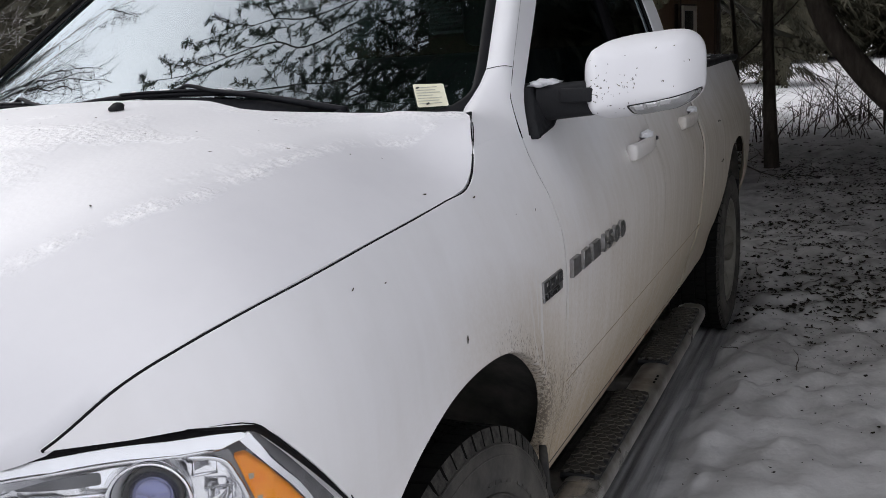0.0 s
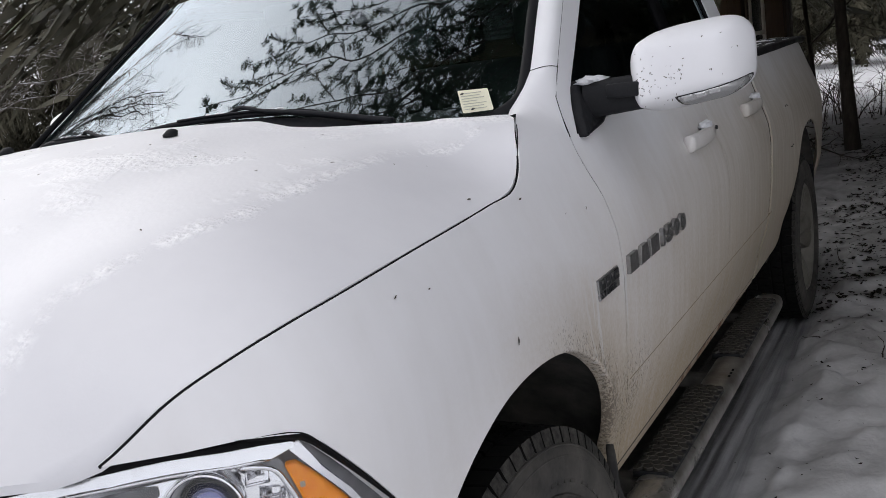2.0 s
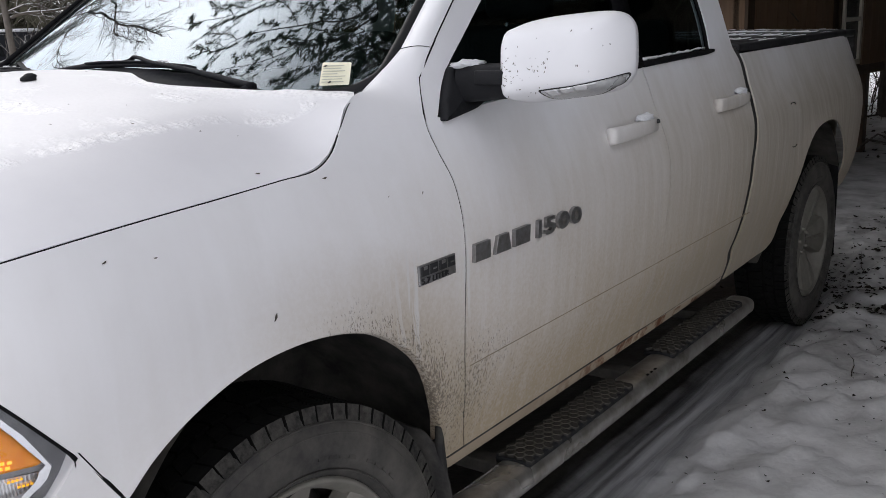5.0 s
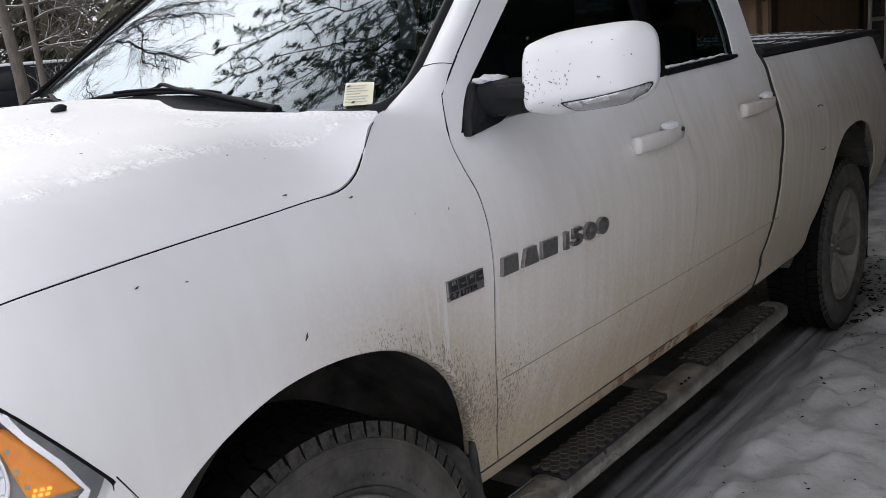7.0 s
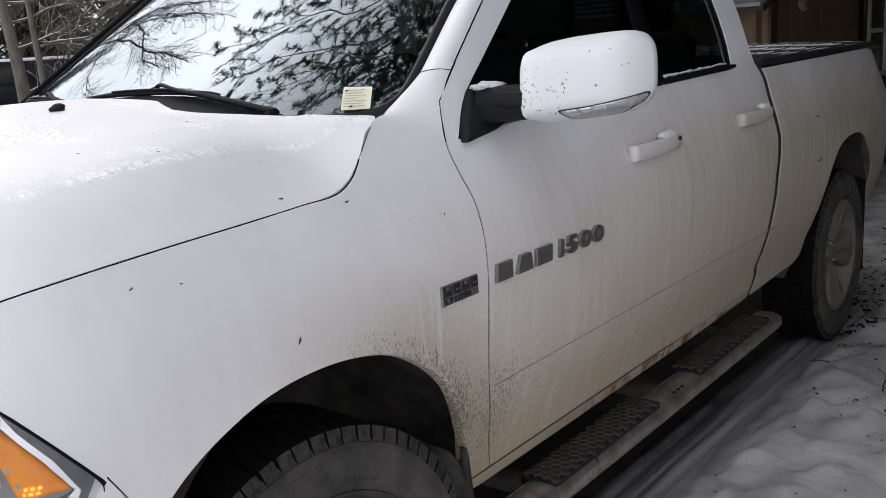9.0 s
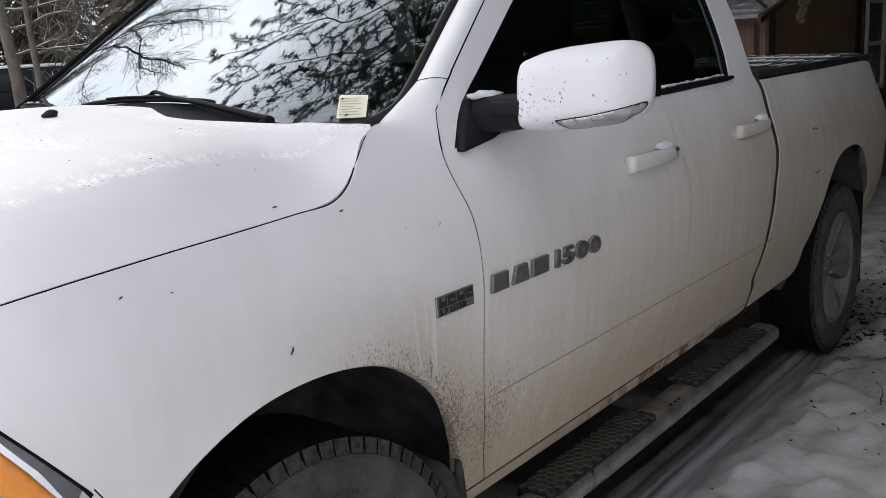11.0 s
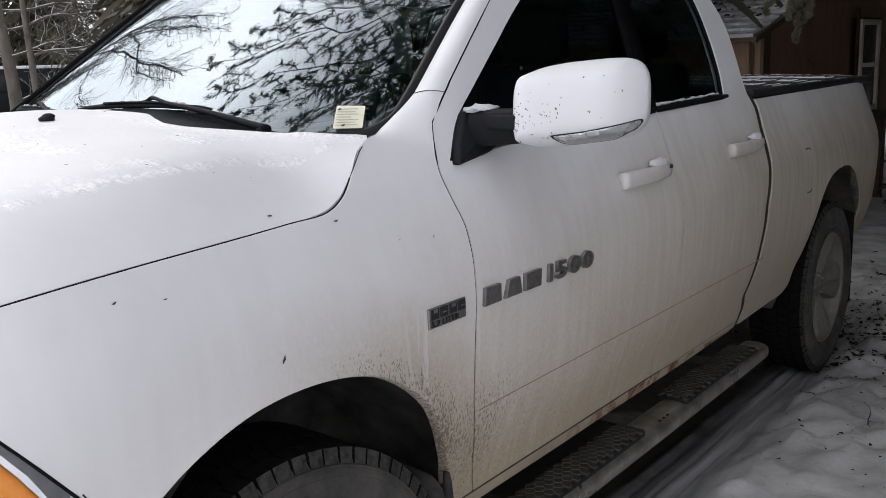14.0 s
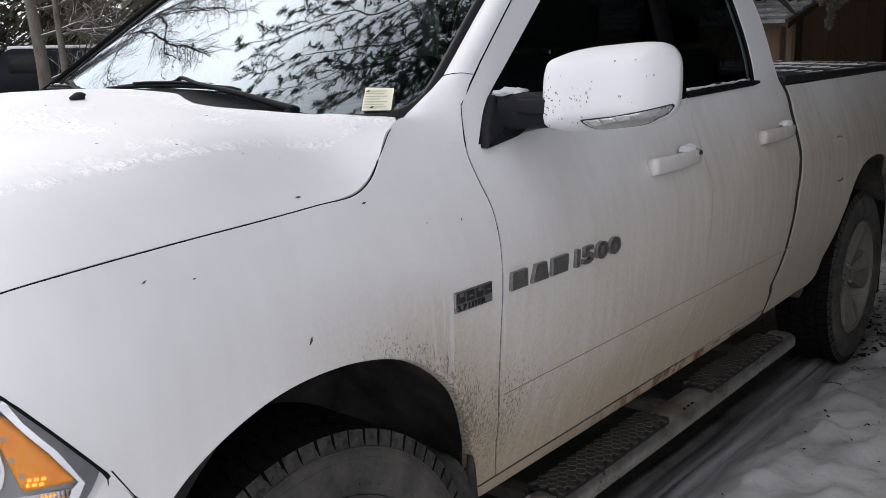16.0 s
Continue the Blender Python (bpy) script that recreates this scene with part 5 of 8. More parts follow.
# two torn liner tabs and a strut seen inside the front wheel house
tube("liner_clip", [(0.968, 0.505, 0.80), (0.985, 0.520, 0.790), (0.970, 0.535, 0.775)], 0.006, LINER, truck, 6)
tube("strut", [(0.62, 0.16, 0.45), (0.60, 0.22, 0.92)], 0.035, LINER, truck, 12)

# ---- side steps ----
for sx in (1, -1):
    step = new("side_step")
    step.parent = truck
    step["label"] = "chrome oval side step with black honeycomb treads"
    path = spline([(0.920, 0.56, 0.30), (0.935, 0.66, 0.335), (0.945, 0.78, 0.345), (0.947, 1.2, 0.345), (0.947, 2.0, 0.345), (0.945, 2.58, 0.345), (0.937, 2.71, 0.337), (0.915, 2.78, 0.315)], 8)
    rows = []
    for i, p in enumerate(path):
        k = 1.0
        ring = []
        for q in range(20):
            a = 2 * math.pi * q / 20
            cx_, sz_ = math.copysign(abs(math.cos(a)) ** 0.75, math.cos(a)), math.copysign(abs(math.sin(a)) ** 0.75, math.sin(a))
            ring.append(Vector((sx * (p.x + 0.000 + 0.057 * cx_), p.y, p.z + 0.038 * sz_)))
        rows.append(ring + [ring[0].copy()])
    bm = loft_bm(rows)
    for r in (rows[0], rows[-1]):
        bm.faces.new([bm.verts.new(q) for q in r[:-1]])
    bmesh.ops.remove_doubles(bm, verts=bm.verts[:], dist=1e-5)
    bmesh.ops.recalc_face_normals(bm, faces=bm.faces[:])
    part("step_tube", bm, DIRTY_CHROME, step)
    for y0, y1 in ((0.91, 1.56), (1.87, 2.58)):
        pad_base = rounded_poly([(0.890, y0), (1.001, y0), (1.001, y1), (0.890, y1)], 0.012)

        def crown_z(u):
            return 0.398 - 2.4 * max(0, abs(u - 0.950) - 0.028) ** 1.6
        bm = extrude_bm(pad_base, lambda u, w, d: Vector((sx * (u - 0.011), w, crown_z(u) - 0.022 + d)), 0.018, 0.003)
        pad = part("tread_pad", bm, PLASTIC, step)
        # raised hexagon blocks with chamfered rims
        v, f = [], []
        pitch = 0.0290
        ny = int((y1 - y0 - 0.02) / (pitch * 0.866))
        for iy in range(ny):
            for ix in range(4):
                cx_ = 0.905 + ix * pitch + (pitch / 2 if iy % 2 else 0)
                cy_ = y0 + 0.016 + iy * pitch * 0.866
                if cx_ > 0.996:
                    continue
                base = len(v)
                for rr, zz in ((0.0160, -0.006), (0.0154, 0.0010), (0.0138, 0.0026)):
                    for q in range(6):
                        a = math.pi / 3 * q + math.pi / 6
                        u = min(cx_ + rr * math.cos(a), 1.004)
                        v.append((sx * (u - 0.011), cy_ + rr * math.sin(a), crown_z(u) + zz))
                for lv in range(2):
                    for q in range(6):
                        f.append((base + lv * 6 + q, base + lv * 6 + (q + 1) % 6, base + lv * 6 + 6 + (q + 1) % 6, base + lv * 6 + 6 + q))
                f.append(tuple(base + 12 + q for q in range(6)))
        comb = from_lists("honeycomb", v, f, DUSTY_TREAD, pad)
        comb.data.materials.append(WORN_EDGE)
        for k, face in enumerate(comb.data.polygons):
            face.material_index = 1 if 6 <= k % 13 < 12 else 0
    # small stamped mark on the bare tube between the pads
    for k in range(3):
        part("stamped_mark", box_bm(*sorted((sx * 0.958, sx * 0.984)), 1.675 + 0.030 * k, 1.692 + 0.030 * k, 0.372, 0.3800, 0.001), GASKET, step)
    tube("end_cap", [Vector((sx * p.x, p.y, p.z)) for p in path[-3:]], [0.03, 0.03, 0.02], PLASTIC, step, 10)
    for y in (0.95, 1.75, 2.5):
        part("bracket", box_bm(*sorted((sx * 0.60, sx * 0.90)), y - 0.03, y + 0.03, 0.315, 0.355, 0.006), LINER, step)

# underbody, frame and axles: dark, closed, seen only as black gaps
part("frame_rail", box_bm(0.40, 0.50, -0.6, 4.5, 0.42, 0.56, 0.01), LINER, truck)
part("frame_rail", box_bm(-0.50, -0.40, -0.6, 4.5, 0.42, 0.56, 0.01), LINER, truck)
part("floor_pan", box_bm(-0.86, 0.86, 0.66, 2.60, 0.50, 0.56, 0.01), LINER, truck)
part("engine_bay", box_bm(-0.52, 0.52, -0.62, 0.60, 0.45, 1.05, 0.03), LINER, truck)
for y in (AXLE_F, AXLE_R):
    tube("axle", [(-0.76, y, HUB_Z), (0.76, y, HUB_Z)], 0.045, LINER, truck, 12)

# ---- cargo bed with a folded vinyl cover ----
part("bed_floor", box_bm(-0.80, 0.80, 2.72, 4.60, 0.78, 0.82, 0.01), PAINT, truck)
bm = loft_bm([[Vector((x, 2.712, z)) for x in (-0.86, 0.0, 0.86)] for z in (0.60, 1.0, 1.365)])
part("bed_front", face_out(bm, (0, -1, 0)), PAINT, truck)
gate = rounded_poly([(-0.80, 0.70), (0.80, 0.70), (0.84, 1.36), (-0.84, 1.36)], 0.03)
part("tailgate", extrude_bm(gate, lambda u, w, d: Vector((u, 4.60 + d, w)), 0.05, 0.01), PAINT, truck)
for sx in (1, -1):
    part("bed_rail", box_bm(*sorted((sx * 0.78, sx * 0.885)), 2.72, 4.60, 1.372, 1.392, 0.006), TRIM_BLACK, truck)
rows = []
for y in np.linspace(4.62, 4.80, 6):
    t = (y - 4.62) / 0.18
    rows.append([Vector((x * (0.80 - 0.06 * t * t), y - 0.10 * abs(x) ** 4, z)) for x, z in [(q, 0.70 - 0.10 * t) for q in np.linspace(-1, 1, 17)]])
part("rear_bumper", face_out(loft_bm(rows), (0, 1, 1)), DIRTY_CHROME, truck)
rows = [[Vector((0.80 * x, 4.62 + 0.13 * (1 - abs(x) ** 6), z)) for x in np.linspace(-1, 1, 25)] for z in (0.46, 0.50, 0.66, 0.70)]
part("bumper_face", face_out(loft_bm(rows), (0, 1, 0)), DIRTY_CHROME, truck, "chrome rear bumper")
cover = new("bed_cover")
cover.parent = truck
cover["label"] = "black folding bed cover dusted with snow"
for k in range(4):
    y0, y1 = 2.735 + k * 0.465, 2.735 + (k + 1) * 0.465 - 0.012
    rows = []
    for y in np.linspace(y0, y1, 9):
        t = (y - y0) / (y1 - y0)
        rows.append([Vector((x, y, 1.408 + 0.016 * (1 - (x / 0.88) ** 2) + 0.008 * math.sin(math.pi * t) - (0.025 if abs(x) > 0.86 else 0))) for x in (-0.888, -0.86, -0.6, -0.3, 0.0, 0.3, 0.6, 0.86, 0.888)])
    part("cover_panel", face_out(loft_bm(rows), (0, 0, 1)), SCREEN, cover)
for sx in (1, -1):
    part("cover_rail", box_bm(*sorted((sx * 0.83, sx * 0.893)), 2.722, 4.60, 1.380, 1.412, 0.010), SCREEN, cover)
tube("cover_roll", [(-0.84, 2.735, 1.406), (0.84, 2.735, 1.406)], 0.018, SCREEN, cover, 12)
# drifted strips of snow lying on the cover
rng = random.Random(11)
v, f = [], []
for k in range(260):
    x0 = rng.uniform(-0.86, 0.86)
    y0 = rng.uniform(2.76, 4.0)
    ln = rng.uniform(0.5, 1.6)
    w = 0.003 + 0.011 * rng.random() ** 2
    path = [(x0 + 0.014 * math.sin(3 * t + k) + 0.008 * rng.uniform(-1, 1), min(y0 + ln * t, 4.56), 1.426 - 0.016 * (x0 / 0.88) ** 2 + 0.002) for t in np.linspace(0, 1, 9)]
    tube_data(path, [w * (0.35 + 0.65 * math.sin(math.pi * (0.05 + 0.9 * t))) for t in np.linspace(0, 1, 9)], 6, 0.22, v, f)
tagged(from_lists("snow_patches", v, f, LOOSE_SNOW, None, "", True), "thin wind-blown snow patches on the bed cover", "snow", kind="stuff")

# ---- headlamps and front end ----
for sx in (1, -1):
    lamp = new("headlamp")
    lamp.parent = truck
    lamp["label"] = "clear headlamp with projector, amber reflector and chrome bezel"
    # the lamp face sweeps round the corner: u runs from the grille to the fender, w up
    def lamp_pt(u, w, back=0.0):
        # plan curve of the front corner
        a = u
        px = np.interp(a, [0, 0.25, 0.5, 0.75, 0.9, 1.0, 1.1], [0.52, 0.66, 0.785, 0.885, 0.950, 0.990, 1.005])
        py = np.interp(a, [0, 0.25, 0.5, 0.75, 0.9, 1.0, 1.1], [-0.800, -0.745, -0.665, -0.555, -0.455, -0.345, -0.240])
        nx = np.interp(a, [0, 0.5, 1.0], [0.25, 0.55, 0.85])
        nv = Vector((nx, -math.sqrt(1 - nx * nx), 0))
        z = 0.859 + 0.285 * w
        p = Vector((px, py, z)) - nv * (back + 0.035 * (w - 0.2) ** 2 * 1.4)
        return Vector((sx * p.x, p.y, p.z))
    def lamp_sheet(name, outline, back, material, label="", step=(0.04, 0.05)):
        fb = back if callable(back) else (lambda u, w: back)
        return part(name, sheet_bm(outline, lambda u, w: lamp_pt(u, w, fb(u, w)), step, (sx, -1, 0)), material, lamp, label)

    def lamp_wall(name, outline, b0, b1, material, closed=True):
        ring = outline + outline[:1] if closed else outline
        rows = [[lamp_pt(u, w, b0 + (b1 - b0) * k / 3) for u, w in ring] for k in range(4)]
        return sharp_by_angle(part(name, face_out(loft_bm(rows), (0, 0, 1)), material, lamp), 40)

    def lamp_tube(name, pts, back, radius, material, smooth_n=5, sides=8):
        path = spline(pts, smooth_n) if smooth_n else pts
        return tube(name, [lamp_pt(p[0], p[1], back) for p in path], radius, material, lamp, sides)

    top_edge = [(0.02, 0.815), (0.20, 0.848), (0.363, 0.872), (0.482, 0.892), (0.60, 0.889), (0.686, 0.876), (0.79, 0.850), (0.868, 0.818)]
    side_edge = [(0.880, 0.790), (0.922, 0.655), (0.955, 0.505), (0.978, 0.395), (0.997, 0.285), (0.996, 0.250)]
    low_edge = [(0.987, 0.200), (0.953, 0.085), (0.900, 0.035), (0.76, 0.03), (0.62, 0.025), (0.40, 0.02), (0.20, 0.02), (0.10, 0.40)]
    face = top_edge + side_edge + low_edge
    glass = part("lens", sheet_bm(face, lambda u, w: lamp_pt(u, w), (0.06, 0.08), (sx, -1, 0)), CLEAR, lamp)
    glass.visible_shadow = False
    lamp_sheet("housing", face, 0.078, LAMP_SILVER)
    lamp_wall("housing_wall", face, 0.078, 0.001, BRIGHT)
    # black seal in the gap over and beside the lens
    lamp_tube("lamp_gasket", top_edge, -0.001, 0.0062, GASKET, 4)
    lamp_tube("lamp_gasket", [(u, w + 0.016) for u, w in top_edge[:5]], -0.003, 0.0085, GASKET, 4)
    rim_f = spline([on_side(y, z) for y, z in ((-0.552, 1.122), (-0.482, 1.107), (-0.461, 1.084), (-0.407, 1.017), (-0.355, 0.952), (-0.349, 0.945))], 4)
    rim_l = spline([lamp_pt(u, w, 0.0) for u, w in ((0.862, 0.822), (0.884, 0.785), (0.912, 0.695), (0.955, 0.505), (0.997, 0.285), (0.996, 0.250))], 4)
    rows = []
    for a_, b_ in zip(rim_f, rim_l):
        a_ = Vector((sx * (a_.x - 0.001), a_.y, a_.z))
        rows.append([b_.lerp(a_, -0.2) + Vector((sx * 0.002, -0.003, 0.0)), b_.lerp(a_, 0.2) + Vector((sx * 0.003, -0.008, 0.0)), b_.lerp(a_, 0.7) + Vector((sx * 0.002, -0.007, 0.0)), a_ + Vector((sx * 0.001, -0.002, 0.0)), a_ + Vector((-sx * 0.006, 0.004, 0.0))])
    part("lamp_gasket", face_out(loft_bm(rows), (sx, -1, 0)), GASKET, lamp)
    lamp_tube("lamp_rim", side_edge[-1:] + low_edge[:6], 0.001, 0.0042, LAMP_GREY, 4)
    # dark return down the outer side, and the bright frame inside it
    band = [(0.868, 0.805), (0.880, 0.785), (0.922, 0.648), (0.955, 0.498), (0.978, 0.388), (0.993, 0.285), (0.986, 0.215), (0.950, 0.100), (0.925, 0.105), (0.957, 0.215), (0.964, 0.275), (0.936, 0.480), (0.900, 0.660), (0.880, 0.745)]
    lamp_sheet("side_return", band, lambda u, w: 0.006 + 0.25 * max(0.0, u - 0.93), LAMP_RECESS)
    frame_strip = [(0.850, 0.760), (0.872, 0.772), (0.881, 0.745), (0.900, 0.660), (0.936, 0.480), (0.964, 0.275), (0.957, 0.215), (0.930, 0.112), (0.820, 0.098), (0.700, 0.095), (0.700, 0.118), (0.820, 0.122), (0.920, 0.140), (0.943, 0.215), (0.949, 0.262), (0.957, 0.290), (0.925, 0.478), (0.901, 0.592), (0.864, 0.712)]
    lamp_sheet("bright_frame", frame_strip, lambda u, w: 0.010 + 0.10 * max(0.0, 0.93 - u), BRIGHT, "bright frame round the amber reflector", (0.02, 0.05))
    # brow: a ledge that faces up
    brow = [(0.02, 0.740), (0.20, 0.768), (0.353, 0.784), (0.488, 0.797), (0.616, 0.788), (0.72, 0.768), (0.818, 0.742), (0.862, 0.765), (0.868, 0.798), (0.79, 0.838), (0.686, 0.862), (0.60, 0.874), (0.482, 0.876), (0.363, 0.858), (0.20, 0.834), (0.02, 0.800)]
    lamp_sheet("chrome_brow", brow, lambda u, w: 0.007 + 0.05 * max(0.0, w - 0.745) + 0.0016 * math.sin(38 * u + 20 * w) * (1 - u), BRIGHT, "", (0.05, 0.02))
    lamp_tube("brow_lip", brow[:7], 0.010, 0.0028, CHROME, 3)
    # grey moulding between bowl and amber
    mould = [(0.775, 0.738), (0.835, 0.722), (0.848, 0.650), (0.876, 0.420), (0.890, 0.298), (0.955, 0.286), (0.952, 0.262), (0.868, 0.268), (0.800, 0.278), (0.842, 0.312), (0.857, 0.380), (0.857, 0.483), (0.843, 0.594), (0.818, 0.690)]
    lamp_sheet("grey_moulding", mould, 0.018, LAMP_SHADE, "", (0.02, 0.05))
    # bowl
    bowl = [(0.767, 0.738), (0.817, 0.694), (0.841, 0.594), (0.855, 0.483), (0.854, 0.377), (0.839, 0.308), (0.797, 0.286), (0.731, 0.280), (0.652, 0.295), (0.570, 0.363), (0.507, 0.388), (0.353, 0.395), (0.345, 0.420), (0.380, 0.520), (0.405, 0.640), (0.400, 0.735), (0.488, 0.765), (0.616, 0.762)]
    lamp_sheet("bowl_floor", bowl, lambda u, w: 0.058 + 0.010 * math.sin(24 * u) * math.sin(9 * w), BRIGHT)
    lamp_wall("bowl_wall", bowl, 0.066, 0.016, BRIGHT)
    lamp_tube("bezel", bowl[:13], 0.015, 0.0040, BRIGHT, 4)
    lamp_tube("bezel", [(0.350, 0.408), (0.41, 0.485), (0.480, 0.568)], 0.024, 0.0035, BRIGHT, 4)
    # projector: chrome ring, fluted cone, black shroud, thick lens
    c = lamp_pt(0.682, 0.595, 0.004)
    d = Vector((sx * 0.50, -0.86, 0.05))
    q = Matrix.Translation(c) @ d.to_track_quat('X', 'Z').to_matrix().to_4x4()
    part("projector_ring", moved(lathe_bm([(-0.070, 0.040), (-0.040, 0.0475), (-0.012, 0.0520), (-0.003, 0.0525), (0.0, 0.0505), (-0.004, 0.0475), (-0.010, 0.0465)], 48), q), BRIGHT, lamp, "chrome projector ring")
    bm = bmesh.new()
    rings = []
    for x_, r_ in ((-0.009, 0.0468), (-0.020, 0.0430), (-0.034, 0.0375)):
        rings.append([bm.verts.new((x_, (r_ + 0.0007 * (k % 2)) * math.cos(2 * math.pi * k / 96), (r_ + 0.0007 * (k % 2)) * math.sin(2 * math.pi * k / 96))) for k in range(96)])
    for a_, b_ in zip(rings, rings[1:]):
        for k in range(96):
            bm.faces.new((a_[k], a_[(k + 1) % 96], b_[(k + 1) % 96], b_[k]))
    bmesh.ops.recalc_face_normals(bm, faces=bm.faces[:])
    part("fluted_cone", moved(bm, q), LAMP_SILVER, lamp)
    part("lens_shroud", moved(lathe_bm([(-0.033, 0.0376), (-0.022, 0.0366), (-0.022, 0.0335), (-0.046, 0.032)], 40), q), BADGE_DARK, lamp)
    part("projector_lens", moved(lathe_bm([(-0.050, 0.0325), (-0.036, 0.0320), (-0.026, 0.0285), (-0.018, 0.0215), (-0.0135, 0.012), (-0.012, 0.0005)], 40), q), PROJECTOR, lamp, "bluish projector lens")
    # ribs and pockets beside the projector, towards the grille
    for u0, w0, u1, w1 in ((0.405, 0.690, 0.585, 0.742), (0.400, 0.585, 0.580, 0.632), (0.415, 0.420, 0.560, 0.500)):
        patch = rounded_poly([(u0, w0), (u1, w0 - 0.03), (u1, w1 - 0.03), (u0 + 0.01, w1)], 0.01, 3)
        lamp_sheet("recess", patch, 0.048, LAMP_RECESS)
    for pts in ([(0.600, 0.640), (0.520, 0.662), (0.437, 0.680), (0.424, 0.660), (0.428, 0.595), (0.440, 0.573), (0.520, 0.556), (0.600, 0.536)], [(0.600, 0.440), (0.530, 0.470), (0.470, 0.478), (0.462, 0.420), (0.520, 0.404), (0.610, 0.380)]):
        lamp_tube("reflector_bar", pts, 0.030, 0.0034, BRIGHT, 4)
    for u0, w0, du in ((0.40, 0.560, 0.012), (0.455, 0.500, 0.010), (0.505, 0.590, 0.008)):
        lamp_sheet("reflector_fin", [(u0, w0 - 0.05), (u0 + du, w0 - 0.055), (u0 + du * 1.6, w0 + 0.07), (u0 + du * 0.4, w0 + 0.075)], lambda u, w: 0.034 + 0.6 * (u - u0), BRIGHT)
    # stepped pockets on the outer side
    for u0, w0, du, dw in ((0.772, 0.635, 0.040, 0.062), (0.792, 0.490, 0.040, 0.072)):
        pocket = [(u0, w0), (u0 + du, w0 - 0.012), (u0 + du + 0.003, w0 + dw - 0.014), (u0 + 0.004, w0 + dw)]
        lamp_sheet("reflector_facet", pocket, lambda u, w: 0.040 + 0.5 * (u - u0), BRIGHT)
        lamp_tube("facet_frame", pocket + pocket[:1], 0.028, 0.0022, BRIGHT, 0, 6)
    for k in range(4):
        lamp_tube("reflector_swirl", [(0.690 + 0.022 * k, 0.325 + 0.020 * k), (0.755 + 0.016 * k, 0.352 + 0.020 * k), (0.815 + 0.006 * k, 0.420 + 0.016 * k), (0.838, 0.490 + 0.018 * k)], 0.050 - 0.004 * k, 0.0042, BRIGHT if k % 2 else LAMP_SHADE, 4)
    # inner high-beam chamber beside the grille
    divider = [(0.300, 0.745), (0.322, 0.745), (0.368, 0.240), (0.345, 0.240)]
    lamp_sheet("divider", divider, 0.022, BRIGHT)
    lamp_sheet("side_chamber", [(0.12, 0.70), (0.290, 0.735), (0.330, 0.250), (0.13, 0.30)], lambda u, w: 0.050 + 0.010 * math.sin(40 * u), LAMP_FLUTE)
    # amber reflector
    amber = rounded_poly([(0.840, 0.693), (0.860, 0.691), (0.898, 0.585), (0.921, 0.473), (0.952, 0.297), (0.887, 0.304), (0.873, 0.418)], 0.010, 3)
    part("amber_reflector", sheet_bm(amber, lambda u, w: lamp_pt(u, w, 0.012), (0.015, 0.04), (sx, -1, 0), 0.012, (-sx * 0.6, 0.7, 0)), AMBER, lamp, "amber side reflector")
    for u0, w0 in ((0.864, 0.585), (0.874, 0.475), (0.888, 0.385)):
        lamp_sheet("reflector_clip", [(u0 - 0.004, w0 - 0.012), (u0 + 0.005, w0 - 0.014), (u0 + 0.005, w0 + 0.012), (u0 - 0.004, w0 + 0.014)], 0.0105, RUST)
    for k in range(6):
        u0, w0 = 0.897 + 0.0085 * (k % 3) + 0.003 * (k // 3), 0.334 + 0.026 * (k // 3) - 0.004 * (k % 3)
        lamp_sheet("lit_facet", [(u0 - 0.0028, w0 - 0.009), (u0 + 0.0028, w0 - 0.009), (u0 + 0.0028, w0 + 0.009), (u0 - 0.0028, w0 + 0.009)], 0.0100, GOLD)
    # fluted strip with small amber lights
    strip = [(0.373, 0.345), (0.567, 0.328), (0.649, 0.262), (0.729, 0.246), (0.796, 0.250), (0.871, 0.258), (0.946, 0.235), (0.940, 0.160), (0.918, 0.138), (0.820, 0.118), (0.62, 0.110), (0.40, 0.120), (0.366, 0.194)]
    lamp_sheet("light_strip", strip, 0.028, LAMP_FLUTE)
    for u0, w0 in ((0.470, 0.215), (0.526, 0.210), (0.573, 0.199), (0.622, 0.187), (0.670, 0.179), (0.591, 0.236), (0.647, 0.223), (0.722, 0.230), (0.769, 0.218), (0.740, 0.187), (0.814, 0.220), (0.865, 0.225), (0.918, 0.230), (0.929, 0.190)):
        for k in range(4):
            ua = u0 - 0.010 + 0.0050 * k
            lamp_sheet("diode", [(ua, w0 - 0.007), (ua + 0.0038, w0 - 0.007), (ua + 0.0044, w0 + 0.006), (ua + 0.0006, w0 + 0.007)], 0.024, AMBER_LED)
# grille surround, bars and bumper
frame_pts = [(-0.53, 1.10), (0.53, 1.10), (0.47, 0.80), (-0.47, 0.80)]
tube("grille_frame", [(x, -0.80 - 0.03 * (1 - x * x), z) for x, z in frame_pts + frame_pts[:1]], 0.045, PAINT, truck, 10)
tube("grille_bar", [(-0.50, -0.81, 0.95), (0.50, -0.81, 0.95)], 0.03, PAINT, truck, 10)
tube("grille_bar", [(0.0, -0.83, 0.80), (0.0, -0.83, 1.10)], 0.03, PAINT, truck, 10)
part("grille_mesh", box_bm(-0.52, 0.52, -0.78, -0.76, 0.80, 1.10), PLASTIC, truck)
rows = []
for z, k in ((0.46, 0.97), (0.52, 1.0), (0.66, 1.02), (0.78, 1.0), (0.87, 0.97)):
    rows.append([Vector((0.90 * math.sin(a), (-0.70 - 0.20 * math.cos(a) ** 0.7 * k) if math.cos(a) > 0 else -0.70, z)) for a in np.linspace(-math.pi / 2, math.pi / 2, 25)])
part("front_bumper", face_out(loft_bm(rows), (0, -1, 0)), PAINT, truck)
